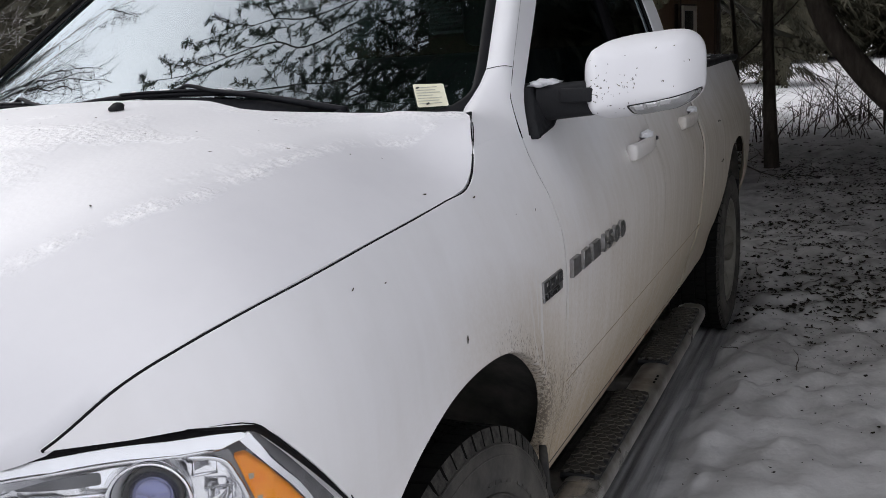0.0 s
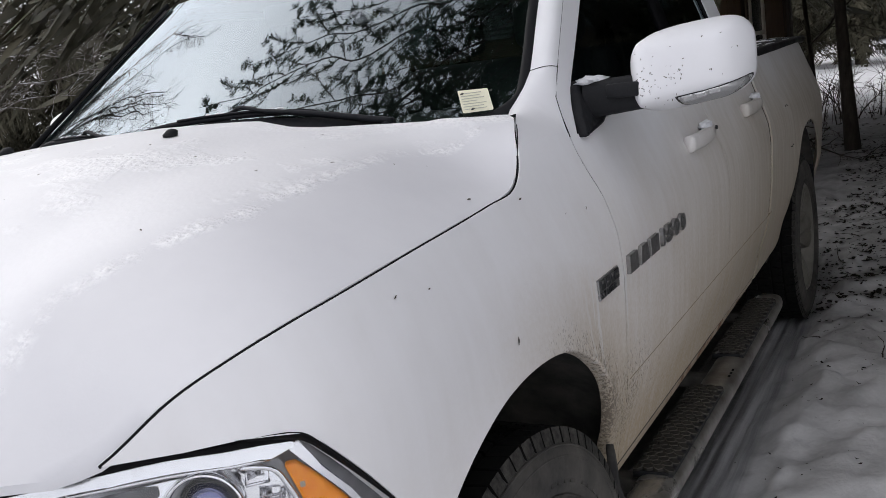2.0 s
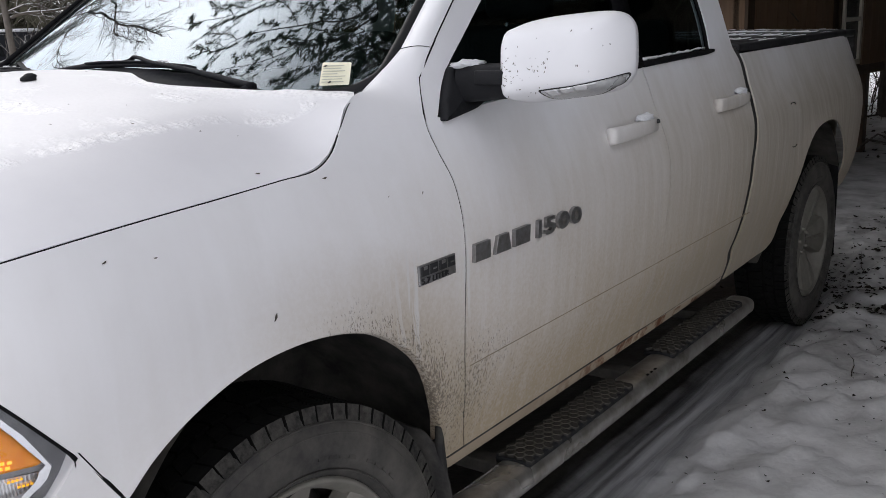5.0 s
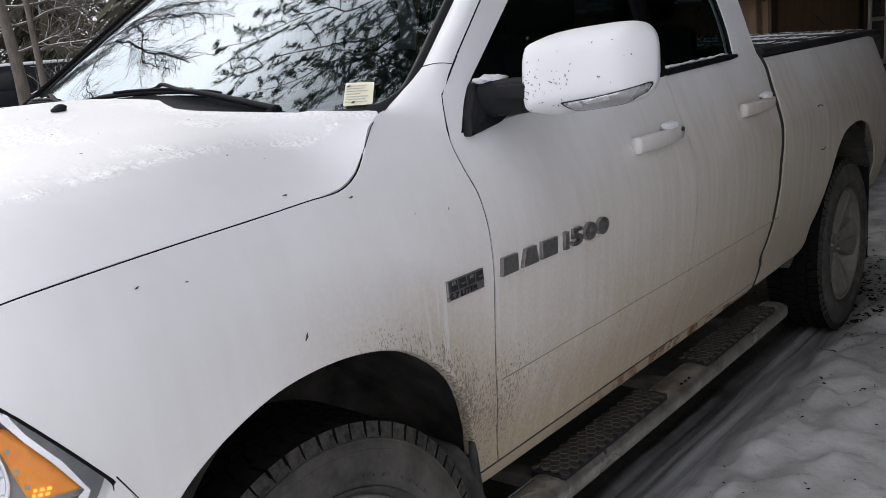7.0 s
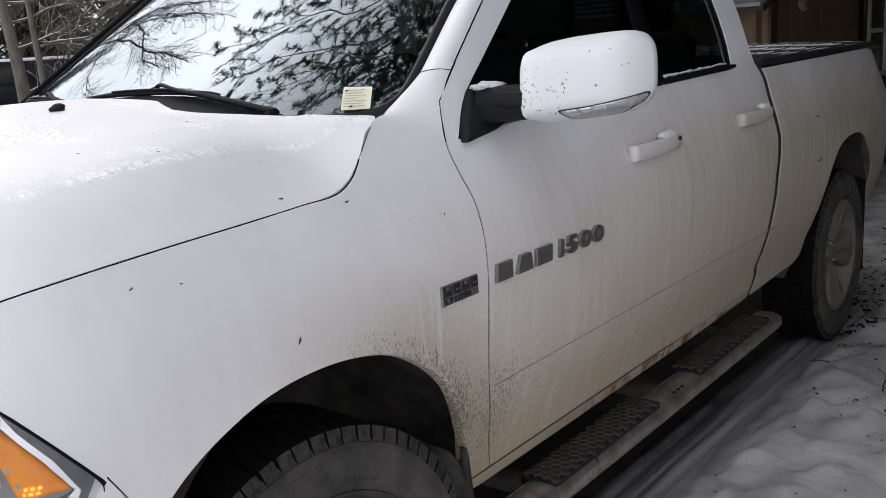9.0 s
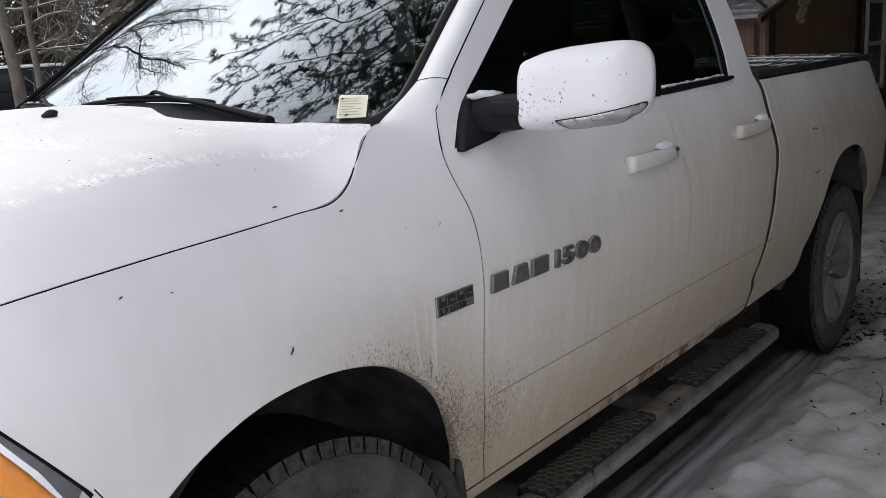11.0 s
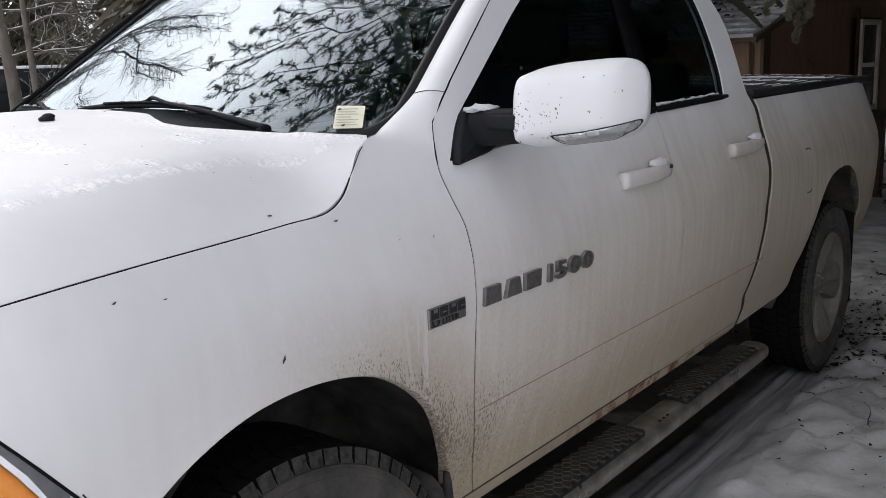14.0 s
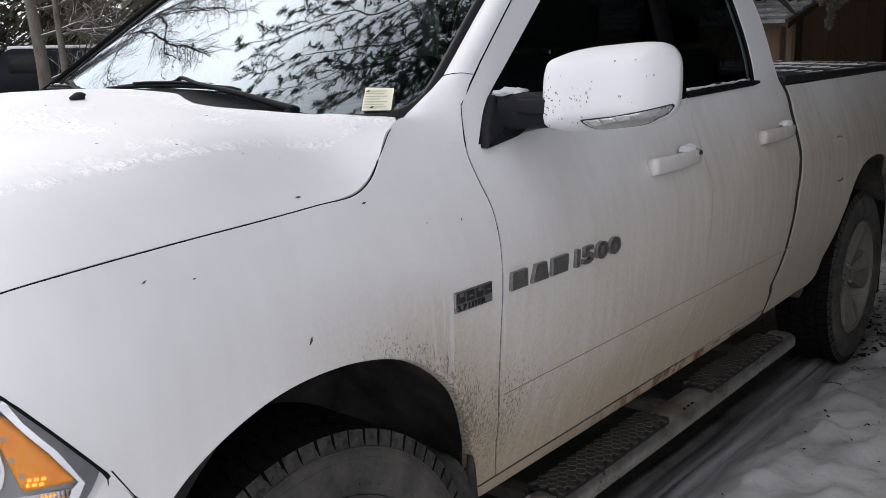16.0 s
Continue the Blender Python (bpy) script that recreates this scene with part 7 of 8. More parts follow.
# the low limb that hangs over the hood and roof, forking into a layer of flat sprays
fork = (1.25, 1.95, 3.55)
tube_data(spline([(3.85, 3.4, 4.3), (3.0, 2.95, 4.05), (2.1, 2.4, 3.80), fork], 6), [0.060 - 0.0018 * i for i in range(19)], 8, 1.0, wv, wf, cap=False)
for mid, tip in (((-0.20, 1.22, 3.12), (-1.40, 1.06, 2.83)), ((0.05, 1.45, 3.18), (-1.20, 1.22, 2.88)), ((0.20, 1.62, 3.26), (-0.95, 1.42, 2.95)), ((0.35, 1.75, 3.32), (-0.55, 1.68, 3.02)),
                 ((-0.05, 1.02, 3.16), (-1.22, 0.88, 2.88)), ((0.18, 0.95, 3.22), (-0.85, 0.74, 2.98)), ((0.40, 0.95, 3.28), (-0.35, 0.64, 3.06)), ((0.60, 1.05, 3.34), (0.10, 0.66, 3.20)), ((0.80, 1.30, 3.42), (0.55, 0.75, 3.30)),
                 ((0.40, 1.35, 3.50), (-0.50, 1.05, 3.35)), ((0.55, 1.55, 3.62), (-0.35, 1.38, 3.52)), ((0.75, 1.25, 3.60), (0.10, 0.85, 3.50)), ((0.9, 1.6, 3.7), (0.15, 1.2, 3.75)), ((0.5, 1.2, 3.45), (0.0, 1.1, 3.30)), ((0.7, 1.5, 3.5), (0.2, 1.5, 3.38)), ((0.85, 1.1, 3.5), (0.5, 0.95, 3.42)), ((0.8, 1.8, 3.5), (0.4, 1.9, 3.40))):
    evergreen_limb(nv, nf, wv, wf, [fork, tuple(Vector(fork).lerp(Vector(mid), 0.55) + Vector((0, 0, 0.06))), mid, tuple(Vector(mid).lerp(Vector(tip), 0.5) + Vector((0, 0, 0.03))), tip], rng)
for k in range(14):
    a = rng.uniform(-0.9, 3.4)
    z0 = rng.uniform(3.6, 9.5)
    rr = 3.4 * (1.1 - z0 / 12)
    bough(nv, nf, wv, wf, (3.9, 3.4, z0), (3.9 + rr * math.cos(a), 3.4 + rr * math.sin(a), z0 - 0.7), rng, 0.4, 22, 0.9, 0.09, 0.009, 7)
for k in range(9):
    z0 = 4.3 + 0.35 * k
    bough(nv, nf, wv, wf, (3.85, 3.4, z0), (0.9 + 0.5 * math.sin(k * 2.1), 1.4 + 1.4 * ((k * 0.38) % 1.0), z0 - 0.45), rng, 0.4, 24, 0.85, 0.05, 0.0065, 7)
for k in range(8):
    z0 = 3.85 + 0.18 * k
    bough(nv, nf, wv, wf, (3.0, 2.6, z0 + 0.3), (-0.1 + 0.95 * ((k * 0.62) % 1.0), 0.85 + 1.2 * ((k * 0.38) % 1.0), z0 - 0.25), rng, 0.3, 26, 0.85, 0.05, 0.0060, 8, 0.3)
# the low bough hanging in front of the shed roof
bough(nv, nf, wv, wf, (3.8, 3.5, 5.4), (0.45, 5.2, 2.55), rng, 0.15, 16, 0.5, 0.045, 0.0032, 10, 0.3)
sv, sf = [], []
for tip in ((0.03, 5.4, 1.86), (0.14, 5.45, 1.80), (0.24, 5.4, 1.70), (0.30, 5.35, 1.82), (0.20, 5.3, 1.88)):
    bough(sv, sf, wv, wf, (0.5, 5.2, 2.6), tip, rng, 0.10, 22, 0.22, 0.030, 0.0024, 7, 0.35)
from_lists("hanging_spray", sv, sf, DRY_NEEDLES, conifer, "pale dry sprays at the bough tips")
from_lists("limbwork", wv, wf, BARK, conifer, "", True)
from_lists("foliage", nv, nf, NEEDLES, conifer)

# bare trees on the far side of the truck
def stem_tree(base, trunk_pts, radius, limbs, seed, label, twig_len=0.72, depth=2):
    """A slim leafless tree: a trunk, limbs along given lines and upward-growing twigs."""
    rng_ = random.Random(seed)
    tree = thing("bare_tree", label, "tree", "bare trees")
    trunk = spline([base] + trunk_pts, 6)
    n = len(trunk)
    v, f = tube_data(trunk, [radius * (1.15 - 1.02 * i / n) for i in range(n)], 12)
    from_lists("trunk", v, f, TRUNK_BARK, tree, "", True)
    v, f, tips = [], [], []
    for pts, r0, up in limbs:
        path = spline(pts, 6)
        path = [p + Vector((noise.noise(p * 2.3), noise.noise(p * 2.3 + Vector((5, 0, 0))), noise.noise(p * 2.3 + Vector((0, 5, 0))))) * 0.07 for p in path]
        m_ = len(path)
        tube_data(path, [max(0.0035, r0 * 0.75 * (1 - 0.9 * i / m_)) for i in range(m_)], 7, 1.0, v, f, cap=False)
        total = sum((b - a).length for a, b in zip(path, path[1:]))
        for k in range(int(total / 0.07)):
            t = rng_.uniform(0.10, 0.99)
            i = min(int(t * (m_ - 1)), m_ - 2)
            p = path[i].lerp(path[i + 1], t * (m_ - 1) - i)
            axis = (path[i + 1] - path[i]).normalized()
            dr = (axis * 0.55 + Vector((rng_.uniform(-0.8, 0.8), rng_.uniform(-1.1, 0.6), rng_.uniform(-0.4, 0.8) + up))).normalized()
            ln = twig_len * rng_.uniform(0.35, 1.2) * (1.2 - 0.6 * t)
            q, twig = p.copy(), [p.copy()]
            for z_ in range(6):
                dr = (dr + Vector((rng_.uniform(-0.38, 0.38), rng_.uniform(-0.38, 0.38), rng_.uniform(-0.25, 0.38)))).normalized()
                q = q + dr * (ln / 6)
                twig.append(q.copy())
            grow(twig, max(0.0032, r0 * 0.26 * (1.1 - t)), depth - 1, rng_, v, f, tips, 0.22, (3, 5), 0.55, None, -0.2, 5, 0.0024)
    from_lists("crown", v, f, PALE_BARK, tree, "", True)
    return tree


stem_tree((-7.65, 4.5, -0.05), [(-7.5, 4.4, 1.1), (-7.15, 4.15, 2.4), (-6.95, 4.05, 3.0)], 0.050, [
    ([(-7.1, 4.12, 2.5), (-6.35, 3.52, 3.25), (-6.0, 3.16, 4.1), (-5.8, 2.99, 4.7), (-5.34, 2.77, 6.05)], 0.030, 0.2),
    ([(-7.0, 4.05, 2.4), (-5.4, 2.85, 3.15), (-4.6, 2.23, 3.73), (-4.1, 1.90, 3.99), (-3.6, 1.62, 4.12)], 0.026, 0.5),
    ([(-6.95, 4.05, 3.0), (-6.5, 3.54, 4.2), (-6.2, 3.38, 4.93), (-5.75, 3.12, 5.95)], 0.028, 0.2),
    ([(-7.0, 4.1, 2.9), (-6.9, 4.4, 4.3), (-6.8, 4.7, 5.6), (-6.6, 4.4, 6.9)], 0.030, 0.2),
    ([(-6.9, 4.0, 3.1), (-6.2, 3.0, 3.4), (-5.4, 2.2, 3.5), (-4.9, 1.6, 3.9)], 0.020, 0.5),
    ([(-7.3, 4.3, 1.75), (-6.9, 4.75, 1.88), (-6.4, 5.3, 1.92), (-6.0, 5.8, 1.90)], 0.022, 0.1),
    ([(-7.4, 4.35, 1.35), (-7.05, 4.7, 1.50), (-6.6, 5.1, 1.72), (-6.4, 5.5, 1.70)], 0.019, 0.1)],
    12, "slim bare tree with frosted twigs beyond the truck")
stem_tree((-8.5, 4.65, -0.05), [(-8.45, 4.66, 1.2), (-8.55, 4.6, 2.6), (-8.4, 4.5, 4.6), (-8.35, 4.4, 5.6)], 0.085, [
    ([(-8.5, 4.65, 2.05), (-8.05, 5.1, 2.22), (-7.5, 5.7, 2.20), (-6.9, 6.4, 2.10)], 0.026, 0.1),
    ([(-8.5, 4.62, 2.30), (-8.1, 5.2, 2.36), (-7.6, 5.9, 2.30), (-7.2, 6.5, 2.33)], 0.024, 0.1),
    ([(-8.47, 4.66, 1.75), (-8.15, 5.05, 1.92), (-7.9, 5.35, 1.78), (-7.6, 5.8, 1.82)], 0.021, 0.1),
    ([(-8.45, 4.66, 1.25), (-8.2, 5.0, 1.45), (-7.8, 5.45, 1.62), (-7.3, 5.9, 1.66)], 0.021, 0.15),
    ([(-8.45, 4.6, 3.6), (-7.9, 4.1, 4.7), (-7.5, 3.7, 5.8), (-7.3, 3.5, 7.2)], 0.034, 0.2),
    ([(-8.4, 4.55, 4.2), (-8.6, 4.0, 5.4), (-8.5, 3.2, 6.4), (-8.4, 2.9, 7.4)], 0.030, 0.2),
    ([(-8.4, 4.5, 4.8), (-8.0, 4.9, 6.0), (-7.7, 5.1, 7.2)], 0.028, 0.2),
    ([(-8.35, 4.42, 5.2), (-8.2, 4.2, 6.2), (-8.1, 4.1, 7.6)], 0.026, 0.2)],
    15, "bare grey tree with frosted horizontal branches beyond the truck")

# trunks behind the truck
bare_tree("bare_tree", (0.63, 9.95, 0), 7, 0.074, 7.0, 3, "slim dark trunk standing in the snow", BARK, 2, (2, 4), (-0.1, 0.1), 0.0, "bare trees")
bare_tree("bare_tree", (0.05, 11.5, 0), 8, 0.035, 5.5, 7, "thin dark sapling behind the truck", BARK, 2, (2, 4), (-0.3, 0.2), 0.0, "bare trees")
leaning = thing("leaning_tree", "crooked dark tree with two leaning stems", "tree")
path = spline([(2.55, 8.3, -0.1), (2.25, 8.2, 0.45), (1.85, 8.1, 0.82), (1.50, 8.1, 1.20), (1.22, 8.1, 1.62), (1.0, 8.2, 2.3), (0.8, 8.3, 3.4), (0.7, 8.3, 5.0)], 6)
v, f = tube_data(path, [0.15 * (1 - 0.6 * i / len(path)) for i in range(len(path))], 12)
from_lists("stem", v, f, BARK, leaning, "", True)
path = spline([(2.15, 8.2, 0.55), (1.95, 8.25, 1.05), (1.85, 8.3, 1.7), (1.78, 8.3, 2.8), (1.9, 8.4, 4.5)], 6)
v, f = tube_data(path, [0.10 * (1 - 0.55 * i / len(path)) for i in range(len(path))], 10)
from_lists("stem", v, f, BARK, leaning, "", True)

# brush along the edge of the clearing
rng = random.Random(8)
v, f = [], []
clumps = [(rng.uniform(-1.6, 4.6), rng.uniform(12.6, 16.5), rng.uniform(0.4, 1.0)) for k in range(40)]
for k in range(330):
    cx, cy, tall = clumps[int(len(clumps) * rng.random() ** 1.3)]
    x, y = cx + rng.gauss(0, 0.16), cy + rng.gauss(0, 0.2)
    ln = rng.uniform(0.25, 1.7) * tall
    a = rng.uniform(0, 6.28)
    lean_ = rng.uniform(0.05, 1.3)
    path = [Vector((x, y, ground_h(x, y) - 0.03)) + Vector((math.cos(a) * lean_ * t * ln * (0.5 + t * 0.5), math.sin(a) * lean_ * t * ln, ln * t * (1 - 0.25 * lean_ * t))) for t in np.linspace(0, 1, 6)]
    tips = []
    grow(path, rng.uniform(0.004, 0.012), 1, rng, v, f, tips, 0.2, (2, 4), 0.45, None, 0.0, 4)
tagged(from_lists("brush", v, f, BARK, None, "", True), "leafless brush along the edge of the clearing", "bushes", kind="stuff")
v, f = [], []
for k in range(4):
    x, y = rng.uniform(-0.9, 0.3), rng.uniform(8.2, 12.5)
    ln = rng.uniform(0.5, 1.4)
    a = rng.uniform(-0.6, 0.6)
    path = [Vector((x + math.cos(a) * ln * t, y + math.sin(a) * ln * t, 0.12 + 0.12 * math.sin(3 * t + k) + 0.2 * rng.random() * t)) for t in np.linspace(0, 1, 6)]
    tips = []
    grow(path, 0.013, 2, rng, v, f, tips, 0.25, (3, 5), 0.5, None, 0.0, 5)
tagged(from_lists("fallen_branches", v, f, BARK, None, "", True), "heap of fallen dark branches on the snow", "branches", kind="stuff")


# far conifers: trunk and tiers of hanging boughs made of many small blades
def make_conifer(x, y, h, r, seed, clear=0.06, dense=1.0, blades=16, broad=1.0):
    rng_ = random.Random(seed)
    tree = thing("conifer_tree", "dark evergreen of the woods and the added shading stand", "tree", "far evergreens")
    z0 = ground_h(x, y)
    v, f = tube_data([(x, y, z0 - 0.1), (x, y, z0 + h * 0.5), (x, y, z0 + h)], [0.16 * h / 10, 0.10 * h / 10, 0.02], 8)
    from_lists("trunk", v, f, BARK, tree, "", True)
    v, f = [], []
    n = int(90 * h / 8 * dense)
    for k in range(n):
        t = k / n
        zz = z0 + h * (clear + (0.99 - clear) * t)
        rr = r * (1.05 - t) ** 0.8 * rng_.uniform(0.65, 1.15)
        a = k * 2.4 + rng_.uniform(-0.4, 0.4)
        d = Vector((math.cos(a), math.sin(a), 0))
        lat = Vector((-d.y, d.x, 0))
        for j in range(blades):
            s = (j + 0.5) / blades
            o = Vector((x, y, zz)) + d * rr * s + lat * rng_.uniform(-0.22, 0.22) * rr * (1.1 - s) + Vector((0, 0, -0.32 * rr * s * s + rng_.uniform(-0.08, 0.08)))
            e = o + (d * rr * 0.16 + lat * rng_.uniform(-0.2, 0.2) * rr) * (16 / blades) ** 0.4 + Vector((0, 0, -rng_.uniform(0.05, 0.30) * rr * 0.5))
            w = (lat + Vector((0, 0, rng_.uniform(-0.6, 0.6)))).normalized() * rr * rng_.uniform(0.03, 0.06) * (16 / blades) ** 0.62 * broad
            base = len(v)
            v.extend([tuple(o - w), tuple(o + w), tuple(e + w * 0.25), tuple(e - w * 0.25)])
            f.append((base, base + 1, base + 2, base + 3))
    from_lists("crown", v, f, FAR_NEEDLES, tree)


spots = []
for k in range(26):
    spots.append((-24 + 2.0 * (k % 9) * 0.9 - 6 * (k // 9), 6 + 3.1 * (k % 9) + 3.0 * (k // 9), 9 + (k * 7) % 6, 2.3 + 0.2 * (k % 4)))
for k in range(20):
    spots.append((-16 + 2.1 * k + 0.6 * math.sin(k * 5), 46 + 5 * ((k * 0.618) % 1), 11 + (k * 5) % 7, 2.8))
for k in range(10):
    spots.append((5.5 + 2.2 * (k % 5), 10 + 6 * (k // 5) + 2 * ((k * 0.4) % 1), 9 + k % 4, 2.2))
for k in range(9):
    spots.append((-3.5 + 1.5 * k, 24 + 3.5 * ((k * 0.618) % 1), 7 + (k * 3) % 5, 1.6))
for k in range(9):
    spots.append((-5.0 + 2.3 * k + 0.5 * math.sin(k * 3), 38 + 4 * ((k * 0.618) % 1), 13 + (k * 5) % 4, 3.0))
for k in range(12):
    spots.append((-30 + 6.0 * k, -48 - 5 * (k % 3), 11 + k % 4, 3.4))
for i, (x, y, h, r) in enumerate(spots):
    if 16 < y < 36 and 0.2 < x < 3.0:
        continue
    fine = -7 < x < 3.5 and 20 < y < 43
    make_conifer(x, y, h, r, 100 + i, 0.04, 2.0 if x < -8 or y > 20 else 1.0, 110 if i in (1, 2, 3, 4) else (70 if i < 10 or fine else (10 if y < 0 or x > 6 else 18)), 0.6 if i in (1, 2, 3, 4) else (0.85 if fine else 1.0))

# evergreens added mostly out of view to shade the snow beside the truck
stand = ((3.5, 5.0, 11, 3.7), (3.0, 8.4, 11, 3.7), (4.6, 6.6, 12, 4.2), (5.6, 10.0, 13, 4.2), (7.2, 4.2, 14, 4.0), (9.0, 8.0, 14, 4.0), (2.9, 11.8, 12, 3.8), (-0.6, 13.4, 12, 3.4), (8.5, 13.5, 13, 4.0), (-3.6, 11.8, 12, 3.4), (5.5, 15.5, 12, 3.6), (12.0, 11.0, 14, 4.2))
for i, (x, y, h, r) in enumerate(stand):
    make_conifer(x, y, h, r, 300 + i, 0.42 if y < 11 else 0.30, 3.2, (110 if x > -1 else 30) if y > 11 and x < 3 else (44 if y < 7 and x < 5 else 26), (0.55 if x > -1 else 1.35) if y > 11 and x < 3 else (2.1 if y < 7 and x < 5 else 3.5))
# more evergreens, mostly unseen, added to close off light towards the rear
for i, (x, y, h, r) in enumerate(((5.0, 5.2, 9, 2.2), (4.6, 8.2, 9, 2.1), (4.9, 11.2, 10, 2.3), (5.2, 14.0, 10, 2.4), (7.4, 6.6, 11, 2.6), (7.6, 9.8, 11, 2.6), (-3.4, 6.2, 12, 2.8), (-6.0, 9.4, 12, 3.0), (-2.6, 15.0, 11, 2.6), (5.9, 2.9, 9, 2.1), (7.8, 4.6, 11, 2.6))):
    make_conifer(x, y, h, r, 400 + i, 0.05 if x > 0 else 0.22, 2.6, (40 if y < 6 else 26) if x > 0 else 34, (2.2 if y < 6 else 2.8) if x > 0 else 1.3)

# ---- the brown shed behind the truck ----
shed = thing("shed", "brown plywood-sided shed with a snowy shingle roof", "shed")
E1 = Vector((0.12, 0.993, 0)).normalized()   # along the gable wall, away
E2 = Vector((-0.993, 0.12, 0)).normalized()  # along the front wall, to the side
ORG = Vector((-0.40, 6.5, 0))
G_LEN, F_LEN, W_BASE, EAVE, SLOPE = 3.35, 5.0, 0.95, 1.74, 0.33


def shed_pt(a, b, z):
    p = ORG + E1 * a + E2 * b
    return Vector((p.x, p.y, z))


def gable_top(a):
    return EAVE + SLOPE * a


# gable wall boards, with the window opening left free
WIN0, WIN1, WZ0, WZ1 = 1.98, 2.46, 0.97, 1.83
boards = []
a = 0.0
while a < G_LEN - 0.01:
    b = min(a + 0.20, G_LEN)
    pieces = [(W_BASE, None)]
    if a < WIN1 and b > WIN0:
        pieces = [(WZ1 + 0.02, None)]
    for z0, _ in pieces:
        quad = [(a + 0.0015, z0), (b - 0.0015, z0), (b - 0.0015, gable_top(b)), (a + 0.0015, gable_top(a))]
        bm = extrude_bm(quad, lambda u, w, d: shed_pt(u, -d, w), 0.02, 0.003)
        part("siding_board", bm, SIDING, shed, smooth=False)
    a = b
bm = extrude_bm([(0, W_BASE), (G_LEN, W_BASE), (G_LEN, gable_top(G_LEN) - 0.02), (0, gable_top(0) - 0.02)], lambda u, w, d: shed_pt(u, 0.03 + d, w), 0.05)
part("wall", bm, TRIM_WOOD, shed, smooth=False)
bm = extrude_bm([(0, W_BASE), (F_LEN, W_BASE), (F_LEN, EAVE), (0, EAVE)], lambda u, w, d: shed_pt(d, u, w), 0.05)
part("wall", bm, SIDING, shed, smooth=False)
bm = extrude_bm([(0, W_BASE), (F_LEN, W_BASE), (F_LEN, gable_top(G_LEN)), (0, gable_top(G_LEN))], lambda u, w, d: shed_pt(G_LEN - d, u, w), 0.05)
part("wall", bm, SIDING, shed, smooth=False)
part("floor", extrude_bm([(0, 0), (G_LEN, 0), (G_LEN, F_LEN), (0, F_LEN)], lambda u, w, d: shed_pt(u, w, W_BASE - 0.1 + d), 0.1), TRIM_WOOD, shed, smooth=False)
for u in (0.05, G_LEN - 0.06):
    bm = extrude_bm([(u - 0.06, W_BASE - 0.02), (u + 0.06, W_BASE - 0.02), (u + 0.06, gable_top(u)), (u - 0.06, gable_top(u))], lambda a_, w, d: shed_pt(a_, -0.02 - d, w), 0.03, 0.004)
    part("corner_board", bm, TRIM_WOOD, shed, smooth=False)
for u, w in ((0.15, 0.2), (G_LEN - 0.15, 0.2), (G_LEN - 0.15, F_LEN - 0.2), (0.15, F_LEN - 0.2)):
    p = shed_pt(u, w, 0)
    part("post", box_bm(p.x - 0.08, p.x + 0.08, p.y - 0.08, p.y + 0.08, -0.05, W_BASE - 0.1, 0.01), TRIM_WOOD, shed, smooth=False)
win = new("window")
win.parent = shed
win["label"] = "sash window with pale weathered frame"
fw = 0.05
for u0, u1, z0, z1 in ((WIN0, WIN1, WZ1 - fw, WZ1), (WIN0, WIN1, WZ0, WZ0 + fw), (WIN0, WIN0 + fw, WZ0 + fw, WZ1 - fw), (WIN1 - fw, WIN1, WZ0 + fw, WZ1 - fw), (WIN0 + fw, WIN1 - fw, 1.385, 1.425)):
    bm = extrude_bm([(u0, z0), (u1, z0), (u1, z1), (u0, z1)], lambda a_, w, d: shed_pt(a_, -0.025 - d, w), 0.03, 0.004)
    part("frame_bar", bm, WINDOW_WHITE, win, smooth=False)
for z0, z1 in ((WZ0 + fw, 1.385), (1.425, WZ1 - fw)):
    bm = extrude_bm([(WIN0 + fw, z0), (WIN1 - fw, z0), (WIN1 - fw, z1), (WIN0 + fw, z1)], lambda a_, w, d: shed_pt(a_, -0.030 + d, w), 0.006)
    part("pane", bm, DARK_PANE, win, smooth=False)
bm = extrude_bm([(WIN0 - 0.07, WZ0 - 0.1), (WIN0 - 0.02, WZ0 - 0.1), (WIN0 - 0.02, WZ1 + 0.10), (WIN0 - 0.07, WZ1 + 0.10)], lambda a_, w, d: shed_pt(a_, -0.022 - d, w), 0.02, 0.003)
part("shutter_edge", bm, TRIM_WOOD, win, smooth=False)
# roof deck and rows of shingles
OVER = 0.07


def roof_pt(a, b, h):
    return shed_pt(a, b, EAVE + SLOPE * a + h)


bm = extrude_bm([(-0.24, -OVER), (G_LEN + 0.2, -OVER), (G_LEN + 0.2, F_LEN), (-0.24, F_LEN)], lambda u, w, d: roof_pt(u, w, d - 0.012), 0.032)
part("roof_deck", bm, TRIM_WOOD, shed, smooth=False)
rng = random.Random(3)
course = 0.145
for k in range(int((G_LEN + 0.5) / course)):
    a0 = -0.26 + k * course
    b = -OVER - 0.01 - (0.13 if k % 2 else 0)
    while b < 2.9:
        w = rng.uniform(0.24, 0.36)
        b0, b1 = max(b, -OVER - 0.01), b + w - 0.006
        if b1 > b0 + 0.02:
            h = rng.uniform(0.0, 0.004)
            vv = [roof_pt(a0, b0, 0.043 + h), roof_pt(a0, b1, 0.043 + h), roof_pt(a0 + course + 0.03, b1, 0.022), roof_pt(a0 + course + 0.03, b0, 0.022)]
            lo = [roof_pt(a0, b0, 0.018), roof_pt(a0, b1, 0.018), roof_pt(a0 + course + 0.03, b1, 0.018), roof_pt(a0 + course + 0.03, b0, 0.018)]
            from_lists("shingle", [tuple(q) for q in vv + lo], [(0, 1, 2, 3), (0, 4, 5, 1), (1, 5, 6, 2), (3, 7, 4, 0)], SHINGLE, shed)
        b += w
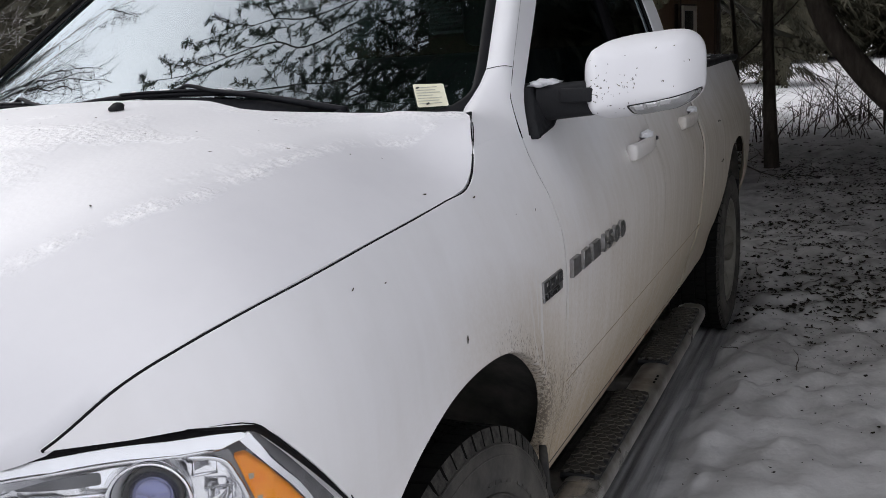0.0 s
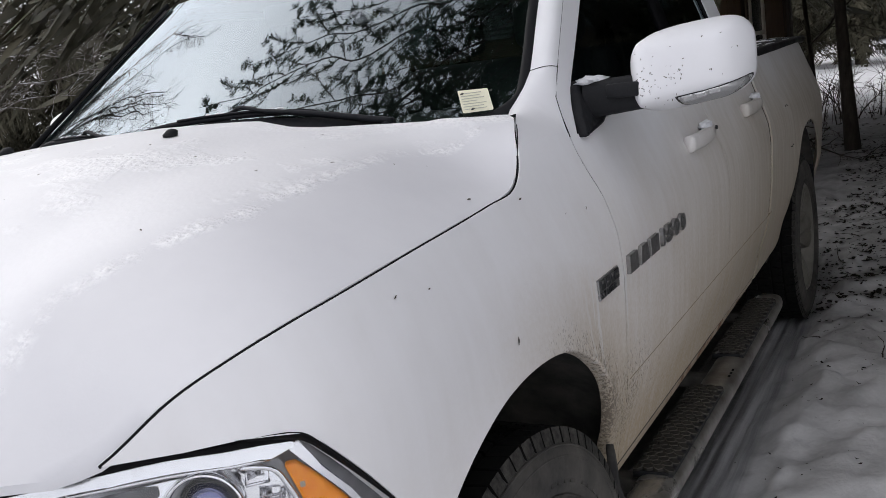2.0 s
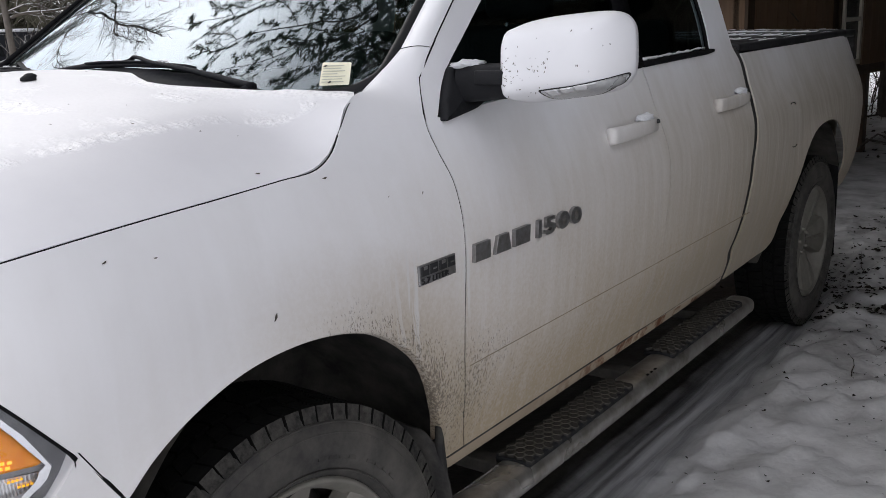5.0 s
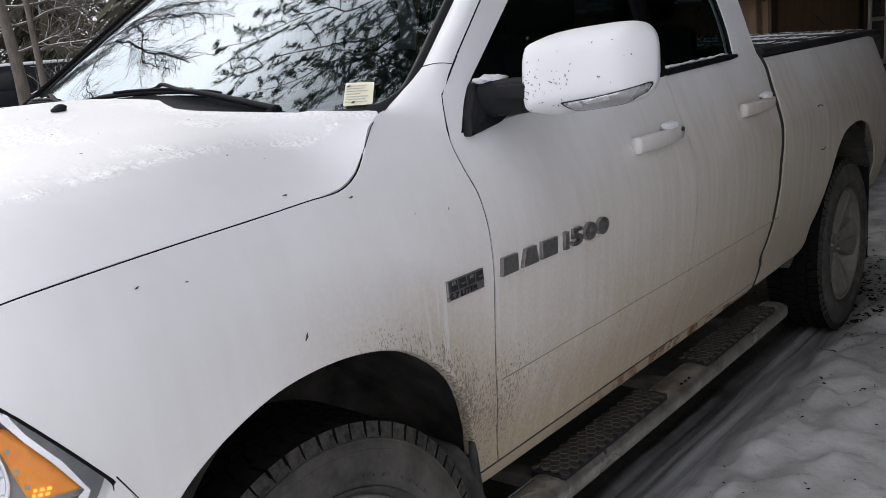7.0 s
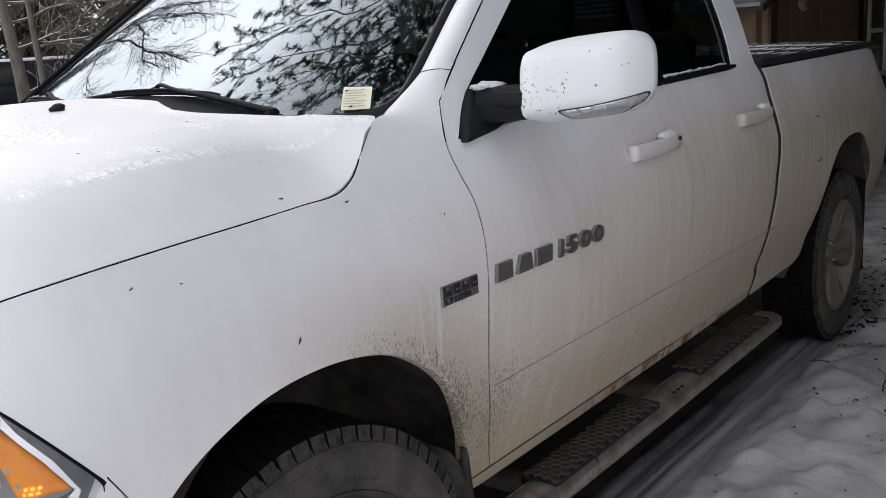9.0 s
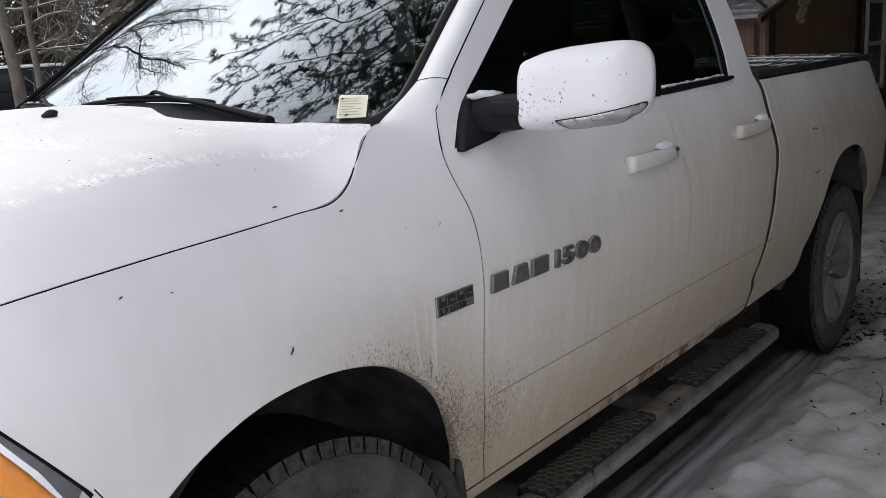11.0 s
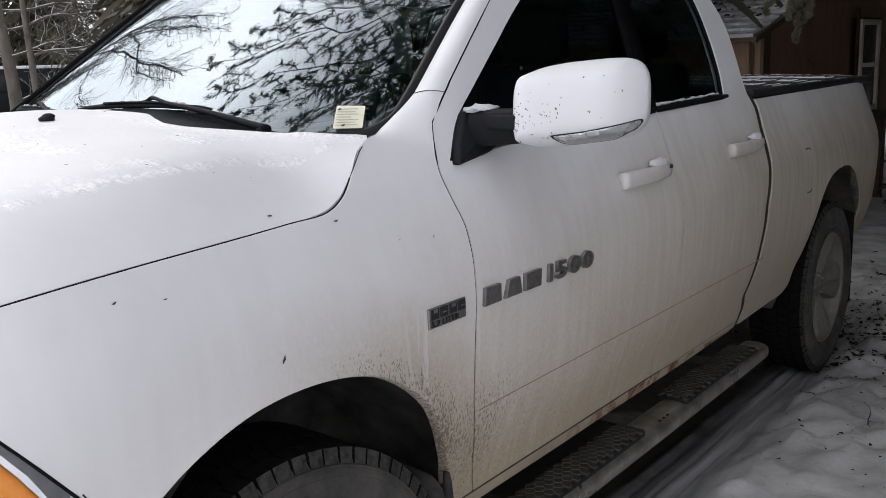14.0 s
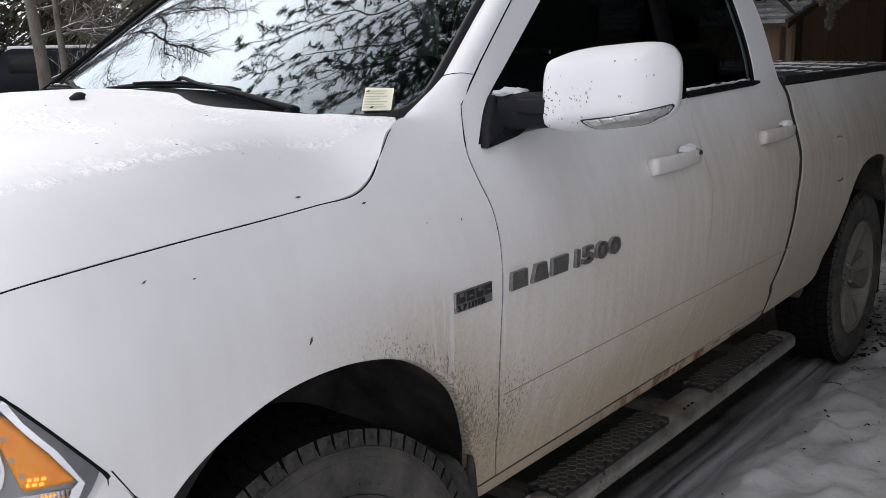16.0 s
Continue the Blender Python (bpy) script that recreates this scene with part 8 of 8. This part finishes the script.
bm = extrude_bm([(-0.25, -OVER - 0.03), (G_LEN + 0.2, -OVER - 0.03), (G_LEN + 0.2, -OVER - 0.005), (-0.25, -OVER - 0.005)], lambda u, w, d: roof_pt(u, w, d - 0.03), 0.045)
part("barge_board", bm, TRIM_WOOD, shed, smooth=False)

# leaves fallen on the roof
v, f = [], []
rng = random.Random(17)
for k in range(1700):
    a, b = rng.uniform(0.05, G_LEN), rng.uniform(-0.05, 2.6)
    if rng.random() > 0.25 + 0.75 * min(1, a / 1.1):
        continue
    s_ = rng.uniform(0.010, 0.028)
    q = rng.uniform(0, 6.28)
    base = len(v)
    for i in range(5):
        w = q + i * 1.2566
        v.append(tuple(roof_pt(a + s_ * math.cos(w) * 1.5, b + s_ * math.sin(w), 0.046 + rng.uniform(0, 0.012))))
    f.append(tuple(base + i for i in range(5)))
tagged(from_lists("roof_leaves", v, f, LEAF_LITTER), "dark fallen leaves on the snowy shed roof", "leaves", kind="stuff")

# far red shed and the dark parked car beyond the truck
red = thing("red_shed", "small red-boarded shed far across the snow", "shed")
part("wall", box_bm(-4.9, -2.32, 25.5, 27.5, 0.0, 0.74, 0.02), RED_PAINT, red, smooth=False)
bm = extrude_bm([(-5.1, 0.74), (-2.15, 0.74), (-3.6, 1.30)], lambda u, w, d: Vector((u, 25.3 + d, w)), 2.4)
part("roof", bm, SHINGLE, red, smooth=False)
part("window_frame", box_bm(-3.2, -2.75, 25.44, 25.5, 0.40, 0.68, 0.01), WINDOW_WHITE, red, smooth=False)
part("pane", box_bm(-3.15, -2.80, 25.42, 25.43, 0.44, 0.64), DARK_PANE, red, smooth=False)

car = thing("parked_car", "dark parked car with snow on its roof", "car")
def car_xf(p):
    c, s = math.cos(radians(60)), math.sin(radians(60))
    return Vector((-19.9 + p[0] * c - p[1] * s, 10.8 + p[0] * s + p[1] * c, ground_h(-19.9, 10.8) + p[2]))
body = rounded_poly([(-2.3, 0.28), (2.3, 0.28), (2.38, 0.95), (2.2, 1.42), (1.95, 1.50), (-0.7, 1.52), (-1.35, 1.02), (-2.3, 0.92)], 0.12, 4)
bm = extrude_bm(body, lambda u, w, d: car_xf((u, d - 0.9, w)), 1.8, 0.06)
part("body", bm, DARK_CAR, car)
for x in (-1.45, 1.45):
    for y in (-0.92, 0.72):
        bm = moved(lathe_bm([(0, 0.0005), (0, 0.33), (0.2, 0.33), (0.2, 0.0005)], 24), Matrix.Translation(car_xf((x, y, 0.33))) @ pose(0, 0, 0, 0, 0, 150))
        part("wheel", bm, RUBBER, car)
for u0, u1 in ((-0.75, 0.30), (0.40, 1.45)):
    bm = extrude_bm([(u0, 0.98), (u1, 0.98), (u1 - 0.1 if u1 > 0 else u1, 1.38), (u0, 1.40)], lambda u, w, d: car_xf((u, -0.905 - d, w)), 0.01)
    part("side_window", bm, DARK_PANE, car)
bm = extrude_bm(rounded_poly([(-0.75, -0.82), (1.95, -0.82), (1.95, 0.82), (-0.75, 0.82)], 0.15), lambda u, w, d: car_xf((u, w, 1.495 + d)), 0.09, 0.04)
tagged(as_mesh("roof_snow", bm, LOOSE_SNOW), "slab of snow lying on the parked car's roof", "snow")
